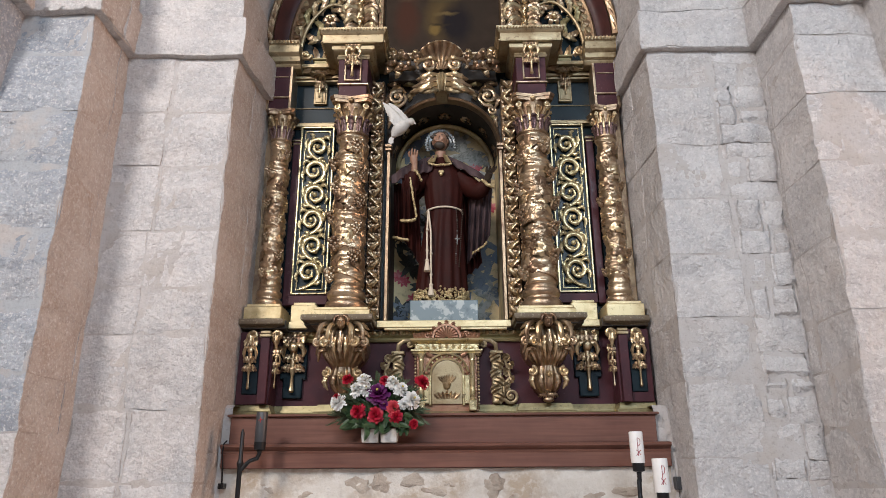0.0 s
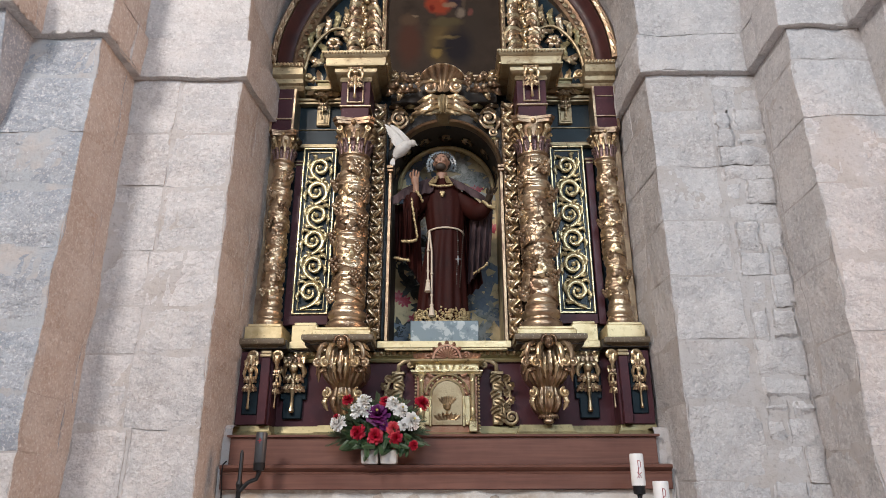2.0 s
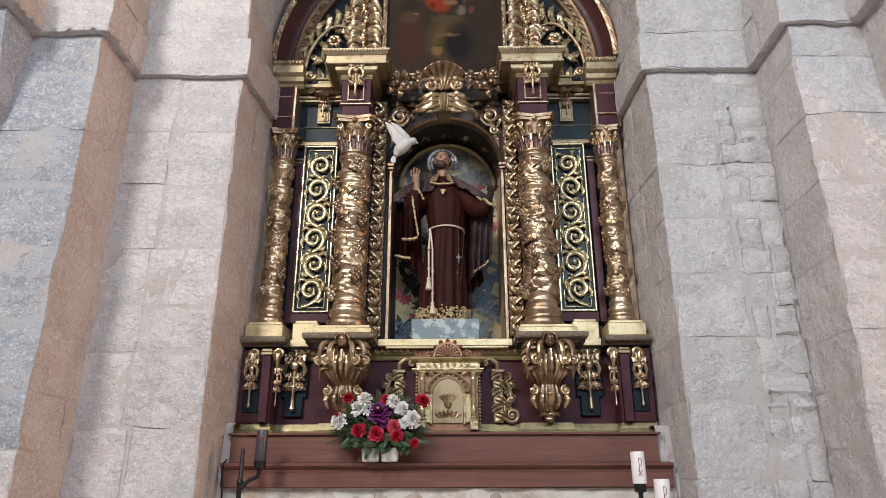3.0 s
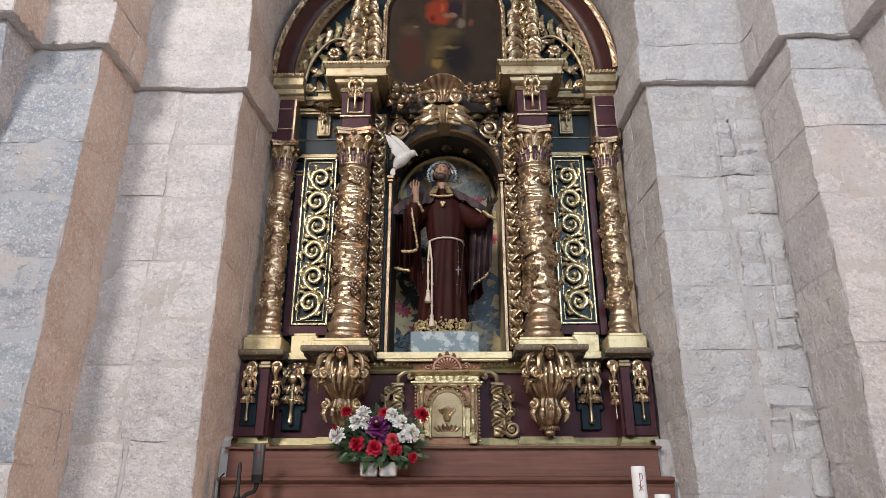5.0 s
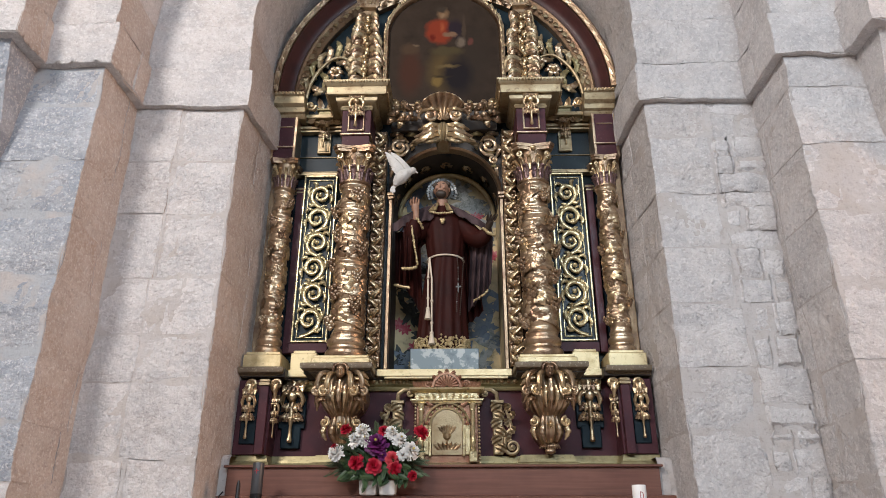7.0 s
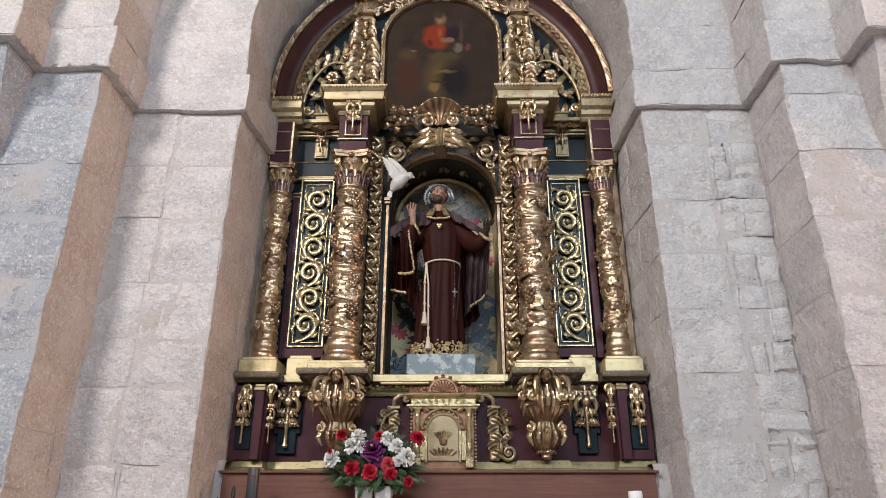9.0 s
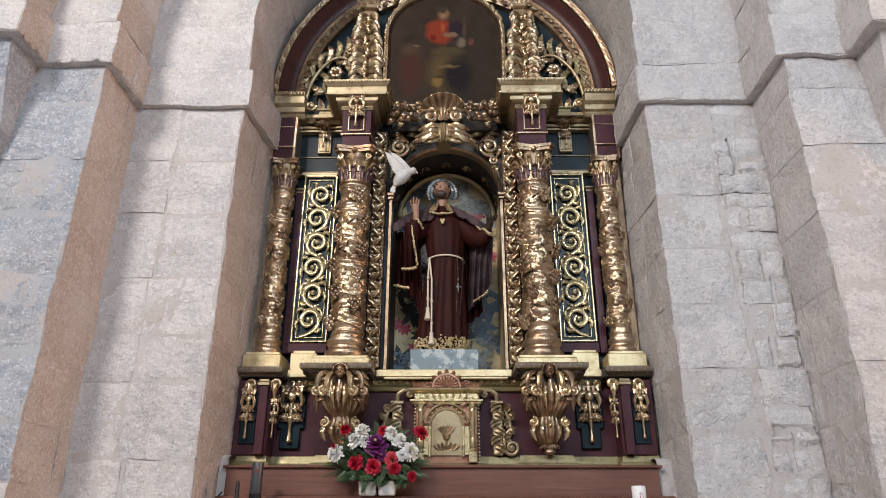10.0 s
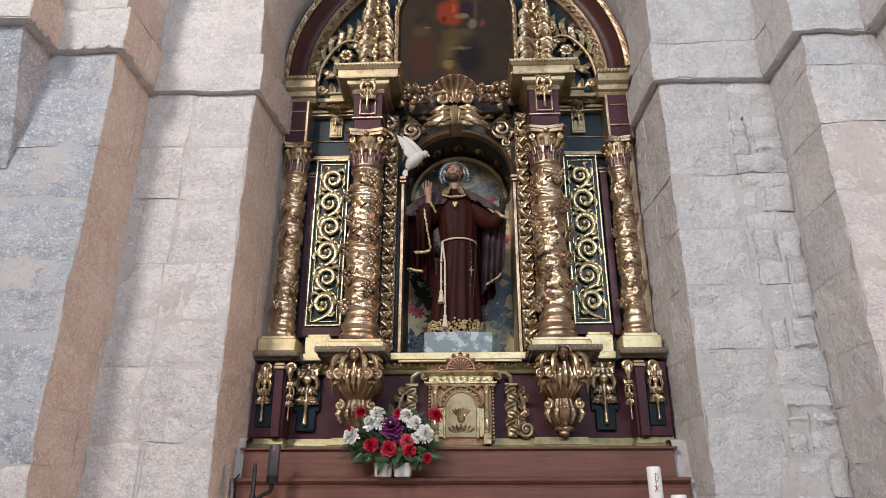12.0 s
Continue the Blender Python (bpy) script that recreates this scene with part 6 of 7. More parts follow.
def statue():
    """A robed standing figure as one mesh; slots: robe, mantle, flesh, dark, gold, cord, silver."""
    bm = bmesh.new()

    def loft(rows, folds=0, depth=0.0, seg=40, mi=0, fade=None):
        rings = []
        for j, (x, y, z, w, d) in enumerate(rows):
            amp = depth * (fade[j] if fade else 1)
            ring = []
            for k in range(seg):
                a = 2 * math.pi * k / seg
                q = 1 + amp * (math.cos(folds * a + 0.8 * math.sin(2 * a)) if folds else 0)
                ring.append(bm.verts.new((x + w * q * math.cos(a), y + d * q * math.sin(a), z)))
            rings.append(ring)
        for p, q in zip(rings, rings[1:]):
            for k in range(seg):
                bm.faces.new((p[k], p[(k + 1) % seg], q[(k + 1) % seg], q[k])).material_index = mi
        bm.faces.new(list(reversed(rings[0]))).material_index = mi
        bm.faces.new(rings[-1]).material_index = mi

    def drape(top, bottom, folds, amp, mi, n=36, m=14):
        """Hanging cloth between two flowing edges, rippling more towards its foot."""
        a, b = smooth_line(top, n), smooth_line(bottom, n)
        sheets = []
        for back in (0.0, 0.012):
            sheets.append([[bm.verts.new(p.lerp(q, k / m) + Vector((0, back - amp * (0.25 + 0.75 * k / m) * math.cos(2 * math.pi * folds * i / (n - 1) + 0.9 * k / m), 0))) for k in range(m + 1)] for i, (p, q) in enumerate(zip(a, b))])
        for g in sheets:
            for i in range(n - 1):
                for k in range(m):
                    bm.faces.new((g[i][k], g[i][k + 1], g[i + 1][k + 1], g[i + 1][k])).material_index = mi
        f, g = sheets
        for i in range(n - 1):
            for k in (0, m):
                bm.faces.new((f[i][k], f[i + 1][k], g[i + 1][k], g[i][k])).material_index = mi
        for i in (0, n - 1):
            for k in range(m):
                bm.faces.new((f[i][k], f[i][k + 1], g[i][k + 1], g[i][k])).material_index = mi

    def lace(pts, n, r):
        for p in smooth_line(pts, n):
            ball(bm, p + Vector((art.uniform(-0.004, 0.004), -0.004, art.uniform(-0.004, 0.004))), r * art.uniform(0.7, 1.15), 6, 4, mi=4)

    x = SX
    u = lambda q, y, z: (XC + q, y, z)
    # gown, narrow at the belt, in long soft folds
    loft([(x - 0.012, SY, 2.70, 0.180, 0.138), (x - 0.010, SY, 2.80, 0.172, 0.133), (x - 0.006, SY, 2.95, 0.160, 0.125), (x, SY, 3.12, 0.146, 0.118), (x + 0.006, SY, 3.28, 0.130, 0.110),
          (x + 0.012, SY, 3.355, 0.122, 0.104), (x + 0.012, SY, 3.375, 0.120, 0.102), (x + 0.012, SY, 3.40, 0.126, 0.108), (x + 0.010, SY, 3.52, 0.142, 0.116),
          (x + 0.008, SY, 3.62, 0.148, 0.112), (x + 0.002, SY, 3.70, 0.140, 0.098), (x - 0.005, SY, 3.765, 0.09, 0.075), (x - 0.012, SY, 3.80, 0.052, 0.055)],
         15, 0.055, 84, 0, [1, 1, 0.95, 0.9, 0.8, 0.6, 0.45, 0.45, 0.35, 0.25, 0.2, 0.1, 0])
    # short mantle over both shoulders, drawn out over the raised forearm
    drape([u(-0.06, 4.40, 3.80), u(-0.16, 4.37, 3.755), u(-0.27, 4.37, 3.705), u(-0.375, 4.40, 3.64)], [u(-0.075, 4.365, 3.67), u(-0.18, 4.345, 3.625), u(-0.285, 4.36, 3.605), u(-0.37, 4.41, 3.58)], 4, 0.016, 1)
    drape([u(0.03, 4.40, 3.80), u(0.13, 4.37, 3.735), u(0.24, 4.36, 3.66), u(0.335, 4.38, 3.60)], [u(0.075, 4.35, 3.70), u(0.16, 4.34, 3.645), u(0.255, 4.34, 3.585), u(0.34, 4.37, 3.55)], 3, 0.014, 1)
    drape([u(-0.06, 4.47, 3.80), u(-0.16, 4.46, 3.74), u(-0.25, 4.47, 3.68)], [u(-0.10, 4.49, 3.55), u(-0.18, 4.49, 3.5), u(-0.27, 4.50, 3.45)], 3, 0.014, 0)
    # long back cape seen on either side
    drape([u(-0.36, 4.50, 3.62), u(-0.28, 4.49, 3.63), u(-0.18, 4.50, 3.64)], [u(-0.345, 4.49, 3.20), u(-0.27, 4.47, 3.17), u(-0.15, 4.50, 2.98)], 4, 0.028, 0)
    lace([u(-0.345, 4.475, 3.205), u(-0.30, 4.455, 3.185), u(-0.25, 4.45, 3.175)], 22, 0.011)
    drape([u(0.19, 4.44, 3.58), u(0.27, 4.43, 3.575), u(0.35, 4.46, 3.56)], [u(0.16, 4.46, 3.00), u(0.235, 4.42, 3.07), u(0.325, 4.46, 3.20)], 4, 0.034, 1)
    drape([u(0.12, 4.50, 3.60), u(0.20, 4.52, 3.58)], [u(0.13, 4.50, 2.90), u(0.27, 4.52, 3.02)], 3, 0.03, 0)
    lace([u(0.20, 4.42, 3.06), u(0.25, 4.40, 3.09), u(0.30, 4.43, 3.14)], 14, 0.009)
    # raised arm: upper arm, hanging sleeve edged with lace, hand
    tube(bm, smooth_line([u(-0.13, 4.45, 3.67), u(-0.20, 4.43, 3.58), u(-0.225, 4.37, 3.55), u(-0.205, 4.33, 3.64)], 12), [0.06, 0.062, 0.064, 0.065, 0.065, 0.064, 0.062, 0.058, 0.054, 0.048, 0.042, 0.034], 14, mi=0)
    drape([u(-0.29, 4.38, 3.62), u(-0.25, 4.33, 3.63), u(-0.19, 4.34, 3.62)], [u(-0.295, 4.40, 3.29), u(-0.245, 4.35, 3.27), u(-0.185, 4.38, 3.30)], 3, 0.026, 0)
    lace([u(-0.19, 4.32, 3.64), u(-0.225, 4.315, 3.58), u(-0.21, 4.325, 3.46), u(-0.185, 4.35, 3.31)], 90, 0.008)
    lace([u(-0.29, 4.375, 3.29), u(-0.245, 4.335, 3.272), u(-0.20, 4.35, 3.285)], 24, 0.012)
    lace([u(-0.19, 4.31, 3.64), u(-0.165, 4.31, 3.60), u(-0.15, 4.33, 3.57)], 16, 0.010)
    tube(bm, [u(-0.20, 4.32, 3.63), u(-0.198, 4.31, 3.69), u(-0.205, 4.305, 3.725), u(-0.205, 4.30, 3.75)], [0.022, 0.021, 0.029, 0.024], 12, 0.7, 2)
    for q, dz in ((-0.026, 0.035), (-0.010, 0.055), (0.006, 0.05), (0.020, 0.038)):
        tube(bm, [u(-0.205 + q, 4.30, 3.742), u(-0.205 + q * 1.3, 4.285, 3.742 + dz * 0.6), u(-0.200 + q * 1.2, 4.275, 3.742 + dz)], [0.009, 0.008, 0.005], 6, mi=2)
    # other arm held out, palm up
    tube(bm, smooth_line([u(0.12, 4.45, 3.66), u(0.20, 4.42, 3.55), u(0.25, 4.36, 3.50), u(0.315, 4.31, 3.545)], 12), [0.06, 0.064, 0.068, 0.07, 0.07, 0.068, 0.064, 0.06, 0.056, 0.052, 0.046, 0.040], 14, mi=0)
    lace([u(0.275, 4.29, 3.55), u(0.31, 4.275, 3.51), u(0.345, 4.29, 3.50)], 18, 0.012)
    tube(bm, [u(0.30, 4.30, 3.55), u(0.315, 4.27, 3.575), u(0.325, 4.24, 3.59)], [0.020, 0.026, 0.022], 10, 0.7, 3)
    for q in (-0.018, -0.002, 0.014, 0.028):
        tube(bm, [u(0.318 + q, 4.24, 3.592), u(0.325 + q * 1.3, 4.215, 3.606), u(0.330 + q * 1.4, 4.20, 3.615)], [0.009, 0.008, 0.005], 6, mi=3)
    # pale collar and pendant heart
    for sg in (-1, 1):
        drape([u(-0.02 + sg * 0.02, 4.40, 3.815), u(-0.02 + sg * 0.055, 4.40, 3.80)], [u(-0.02 + sg * 0.035, 4.355, 3.73), u(-0.02 + sg * 0.095, 4.375, 3.735)], 1, 0.006, 4, 10, 6)
    lace([u(-0.10, 4.365, 3.72), u(-0.02, 4.35, 3.70), u(0.06, 4.365, 3.715)], 44, 0.008)
    for q in (-0.008, 0.008):
        ball(bm, u(-0.012 + q, 4.342, 3.647), 0.013, 10, 7, (1, 0.5, 1.0), 4)
    ball(bm, u(-0.012, 4.342, 3.632), 0.014, 10, 7, (1, 0.5, 1.3), 4)
    # neck and upturned head, dark cap of hair, short beard
    tube(bm, [(x - 0.012, SY - 0.01, 3.77), (x - 0.012, SY - 0.03, 3.85)], [0.044, 0.040], 14, mi=2)
    tilt = Matrix.Translation((x - 0.014, SY - 0.04, 3.925)) @ Matrix.Rotation(-0.10, 4, "X") @ Matrix.Rotation(-0.18, 4, "Z")
    hp = lambda a, b, c: tuple(tilt @ Vector((a, b, c)))
    ball(bm, hp(0, 0, 0), 0.062, 24, 16, (0.86, 1.02, 1.15), 2)
    ball(bm, hp(0, 0.028, 0.016), 0.064, 24, 16, (1.0, 0.95, 1.02), 3)
    ball(bm, hp(0, -0.068, 0.002), 0.011, 10, 8, (0.75, 1.1, 1.7), 2)
    for sg in (-1, 1):
        ball(bm, hp(sg * 0.026, -0.050, -0.008), 0.016, 10, 8, mi=2)
        ball(bm, hp(sg * 0.024, -0.056, 0.022), 0.007, 8, 6, (1.5, 0.6, 0.45), 3)
        ball(bm, hp(sg * 0.056, 0.0, -0.002), 0.014, 8, 6, (0.5, 0.9, 1.3), 2)
    ball(bm, hp(0, -0.030, -0.050), 0.040, 18, 12, (1.0, 0.82, 0.75), 3)
    ball(bm, hp(0, -0.060, -0.030), 0.014, 10, 8, (1.6, 0.6, 0.45), 2)
    for k in range(13):         # tufts of hair over the brow
        a = math.pi * (0.05 + 0.90 * k / 12)
        ball(bm, hp(0.054 * math.cos(a), -0.012, 0.036 + 0.028 * math.sin(a)), 0.015, 8, 6, mi=3)
    # tarnished crown of rays behind the head, open below
    n = 22
    for k in range(n):
        a = math.radians(-28 + 236 * k / (n - 1))
        p = lambda r, aa, dy=0.0: (x - 0.016 + r * math.cos(aa), SY + 0.035 + dy, 3.945 + r * 1.05 * math.sin(aa))
        v = [bm.verts.new(q) for q in (p(0.070, a - 0.10), p(0.070, a + 0.10), p(0.104, a + 0.095, -0.01), p(0.118, a, -0.012), p(0.104, a - 0.095, -0.01))]
        w = [bm.verts.new(o.co + Vector((0, 0.006, 0))) for o in v]
        bm.faces.new(v).material_index = 6
        bm.faces.new(list(reversed(w))).material_index = 6
        for i in range(5):
            bm.faces.new((v[i], v[(i + 1) % 5], w[(i + 1) % 5], w[i])).material_index = 6
        ball(bm, p(0.092, a, -0.012), 0.006, 6, 4, mi=3 if k % 2 else 6)
    # cord belt with two tails and tassels
    belt = []
    for k in range(33):
        a = math.pi * (0.9 + 1.2 * k / 32)
        belt.append((x + 0.012 + 0.128 * math.cos(a), SY + 0.112 * math.sin(a), 3.372 + 0.014 * math.sin(math.pi * k / 32)))
    tube(bm, belt, 0.0068, 8, mi=5)
    for q, zz in ((-0.104, 2.905), (-0.078, 2.735)):
        tube(bm, [(x - 0.098, SY - 0.085, 3.375), (x + q - 0.002, SY - 0.132, 3.2), (x + q, SY - 0.150, zz + 0.08)], 0.0065, 8, mi=5)
        ball(bm, (x + q, SY - 0.152, zz + 0.075), 0.014, 10, 7, mi=5)
        tube(bm, [(x + q, SY - 0.152, zz + 0.068), (x + q, SY - 0.158, zz)], [0.011, 0.023], 10, mi=5)
        for dz in (0.15, 0.3):
            ball(bm, (x + q, SY - 0.142, zz + dz), 0.011, 8, 6, mi=5)
    # beads and small cross
    for k in range(30):
        t = k / 29
        ball(bm, (x + 0.095 + 0.006 * math.sin(5 * t), SY - 0.115 - 0.02 * t, 3.365 - 0.40 * t), 0.0052, 6, 4, mi=6 if k % 6 == 0 else 3)
        ball(bm, (x + 0.14 - 0.03 * t, SY - 0.10 - 0.03 * t, 3.365 - 0.42 * t), 0.005, 6, 4, mi=3)
    for b in ((-0.0055, 0.0055, 3.095, 3.165), (-0.019, 0.019, 3.132, 3.143)):
        box(bm, x + 0.1 + b[0], x + 0.1 + b[1], SY - 0.147, SY - 0.138, b[2], b[3], 0.002, mi=6)
    # lace hem
    for k in range(420):
        a = math.pi * (1.02 + 0.96 * art.random())
        z = 2.703 + (0.075 + 0.025 * abs(math.sin(7 * a))) * art.random() ** 1.3
        ball(bm, (x - 0.012 + 0.186 * math.cos(a), SY + 0.146 * math.sin(a), z), art.uniform(0.005, 0.010), 6, 4, mi=4)
    return part("statue", bm, [ROBE, MANTLE, FLESH, HAIR, LACE, CORD, SILVER])


tagged(statue(), "painted wooden figure in dark brown robe with white cord", "statue")
bm = bmesh.new()
box(bm, SX - 0.215, SX + 0.230, 4.29, 4.64, 2.557, 2.70, 0.005)
tagged(part("pedestal", bm, MARBLE), "low grey-blue marbled pedestal under the figure", "pedestal")

DX, DY, DZ = XC - 0.288, 4.19, 3.918
bm = bmesh.new()
tube(bm, smooth_line([(DX - 0.055, DY, DZ - 0.075), (DX - 0.032, DY, DZ - 0.035), (DX + 0.008, DY - 0.01, DZ), (DX + 0.045, DY - 0.012, DZ + 0.028), (DX + 0.066, DY - 0.014, DZ + 0.036)], 14),
     [0.014, 0.022, 0.031, 0.038, 0.043, 0.045, 0.044, 0.041, 0.037, 0.033, 0.029, 0.027, 0.025, 0.018], 14)
ball(bm, (DX + 0.070, DY - 0.014, DZ + 0.034), 0.026, 12, 8)
tube(bm, [(DX + 0.088, DY - 0.016, DZ + 0.028), (DX + 0.104, DY - 0.018, DZ + 0.012)], [0.010, 0.003], 8)
for k in range(3):          # tail
    frond(bm, [(DX - 0.045, DY + 0.01, DZ - 0.06), (DX - 0.062 - 0.006 * k, DY + 0.008, DZ - 0.09), (DX - 0.068 - 0.013 * (k - 1), DY, DZ - 0.125 - 0.01 * (k == 1))], 0.03, 1, 0.2, 0.008, 8)
for dy, back in ((-0.034, 0.0), (0.02, 0.022)):         # two raised wings, each of overlapping feathers
    for k in range(7):
        t = k / 6
        frond(bm, [(DX + 0.012 - 0.04 * t + back, DY + dy, DZ + 0.03 - 0.035 * t), (DX - 0.045 - 0.02 * t + back, DY + dy - 0.012, DZ + 0.10 - 0.065 * t),
                   (DX - 0.128 + 0.035 * t + 0.02 * t * t + back, DY + dy + 0.004 * k, DZ + 0.175 - 0.125 * t)], 0.042, 1, 0.25, 0.007, 10)
    frond(bm, [(DX + 0.035 + back, DY + dy, DZ + 0.035), (DX - 0.012 + back, DY + dy - 0.02, DZ + 0.095), (DX - 0.085 + back, DY + dy - 0.01, DZ + 0.165)], 0.05, 1, 0.35, 0.008, 12)
tagged(part("dove", bm, WHITE), "white carved dove with spread wings beside the niche", "statue")

# ---- wooden bank and masonry under it ----
bank = thing("altar_bank", "varnished reddish wooden bank carrying the altarpiece", "wooden bank")
bm = bmesh.new()
box(bm, XC - 1.245, XC + 1.228, 4.05, 4.52, 1.79, 1.945, 0.004)
part("upper_board", bm, WOOD, bank)
bm = bmesh.new()
box(bm, XC - 1.262, XC + 1.245, 4.03, 4.52, 1.943, 1.957, 0.003)
part("top_lip", bm, WOOD, bank)
bm = bmesh.new()
cornice(bm, [(XC - 1.275, 4.03), (XC + 1.288, 4.03)], [(-0.2, 1.735), (0.01, 1.735), (0.013, 1.745), (0.004, 1.752), (0.026, 1.765), (0.034, 1.772), (0.036, 1.786), (0.0, 1.792), (-0.2, 1.793)])
part("moulding", bm, WOOD, bank)
bm = bmesh.new()
box(bm, XC - 1.27, XC + 1.284, 4.012, 4.52, 1.655, 1.737, 0.004)
part("lower_board", bm, WOOD, bank)

for sg, a, b, z0, z1, yy in ((-1, XC - 1.36, XC - 1.243, 1.794, 2.02, 4.075), (1, XC + 1.226, XC + 1.34, 1.794, 2.0, 4.075), (-1, XC - 1.36, XC - 1.268, 1.45, 1.796, 4.045), (1, XC + 1.282, XC + 1.34, 1.45, 1.796, 4.045)):
    bm = bmesh.new()        # mortar packed between the bank and the reveal
    g = [[bm.verts.new((a + (b - a) * i / 6, yy + 0.018 * noise.noise(Vector((i * 0.7, k * 0.6, sg * 3 + z0))) + (0.03 if k == 10 else 0), z0 + (z1 - z0) * k / 10)) for i in range(7)] for k in range(11)]
    h = [[bm.verts.new((v.co.x, 4.5, v.co.z)) for v in r] for r in (g[0], g[-1])]
    for k in range(10):
        for i in range(6):
            bm.faces.new((g[k][i], g[k][i + 1], g[k + 1][i + 1], g[k + 1][i]))
    for i in range(6):
        bm.faces.new((g[10][i], g[10][i + 1], h[1][i + 1], h[1][i]))
    fill = part("mortar_fill", bm, MORTAR, west if sg < 0 else east)
bm = bmesh.new()
nx, nz = 60, 36
vs = [[bm.verts.new((XC - 1.32 + 2.64 * i / nx, 4.05 + 0.03 * noise.noise(Vector((i * 0.25, k * 0.3, 3))) + 0.012 * noise.noise(Vector((i * 0.8, k * 0.9, 7))), 1.653 * k / nz)) for i in range(nx + 1)] for k in range(nz + 1)]
for k in range(nz):
    for i in range(nx):
        bm.faces.new((vs[k][i], vs[k][i + 1], vs[k + 1][i + 1], vs[k + 1][i]))
lo = [bm.verts.new((v.co.x, 4.9, v.co.z)) for v in vs[-1]]
for i in range(nx):
    bm.faces.new((vs[-1][i], vs[-1][i + 1], lo[i + 1], lo[i]))
base = tagged(part("wall_altar_base", bm, PLASTER), "uneven whitewashed rubble masonry under the wooden bank", "wall", kind="structure")
RUBBLE = material("brown rubble stone", (0.46, 0.40, 0.34), 0.92, vary=((8, 0.45, 0.65, (0.34, 0.28, 0.23)), (30, 0.55, 0.72, (0.52, 0.46, 0.40), 0.6)), bump=((20, 0.8, 0.02), (60, 0.8, 0.006)), spec=0.15)
for k in range(34):
    bm = bmesh.new()
    bmesh.ops.create_icosphere(bm, subdivisions=3, radius=1.0)
    sx, sz = art.uniform(0.05, 0.11), art.uniform(0.03, 0.055)
    cx, cz = XC + art.uniform(-1.15, 1.15), (art.uniform(1.46, 1.60) if k < 13 else art.uniform(0.1, 1.45))
    for v in bm.verts:
        f = 1 + 0.5 * noise.noise(v.co * 1.4 + Vector((k * 3.1, 0, 0))) + 0.25 * noise.noise(v.co * 4 + Vector((0, k, 0)))
        v.co = Vector((cx + v.co.x * sx * f, 4.067 + v.co.y * 0.024 * f, cz + v.co.z * sz * f))
    part("rubble_stone", bm, RUBBLE, base)

# ---- flowers ----
FL = {"white": material("white petals", (0.80, 0.80, 0.78), 0.6, vary=((60, 0.5, 0.8, (0.70, 0.72, 0.66)),)),
      "red": material("red petals", (0.42, 0.006, 0.03), 0.55, vary=((60, 0.5, 0.8, (0.26, 0.004, 0.012)),)),
      "pink": material("coral pink petals", (0.60, 0.07, 0.09), 0.55, vary=((60, 0.5, 0.8, (0.42, 0.03, 0.05)),)),
      "violet": material("violet petals", (0.14, 0.015, 0.12), 0.55, vary=((60, 0.5, 0.8, (0.08, 0.008, 0.07)),))}
LEAF = material("dark green leaves", (0.030, 0.065, 0.022), 0.5, vary=((20, 0.45, 0.75, (0.018, 0.040, 0.014)),))
FERN = material("asparagus fern", (0.075, 0.105, 0.055), 0.6, vary=((20, 0.45, 0.75, (0.035, 0.055, 0.025)),))
HEART = material("flower hearts", (0.42, 0.36, 0.08), 0.7)
FX, FY, FZ = XC - 0.365, 3.98, 1.79
bouquet = thing("flower_arrangement", "arrangement of white, red and violet flowers in a white trough", "flowers")
bm = bmesh.new()
for a, b in ((FX - 0.095, FX - 0.005), (FX + 0.012, FX + 0.10)):
    vs = []
    for z, o in ((FZ, 0.0), (FZ + 0.075, 0.006)):
        vs += [bm.verts.new(p) for p in ((a - o, FY - 0.045 - o, z), (b + o, FY - 0.045 - o, z), (b + o, FY + 0.045 + o, z), (a - o, FY + 0.045 + o, z))]
    for q in ((3, 2, 1, 0), (4, 5, 6, 7), (0, 1, 5, 4), (1, 2, 6, 5), (2, 3, 7, 6), (3, 0, 4, 7)):
        bm.faces.new([vs[i] for i in q])
bmesh.ops.bevel(bm, geom=list(bm.edges), offset=0.004, segments=2, affect="EDGES")
part("trough", bm, WHITE, bouquet, "white plastic trough")


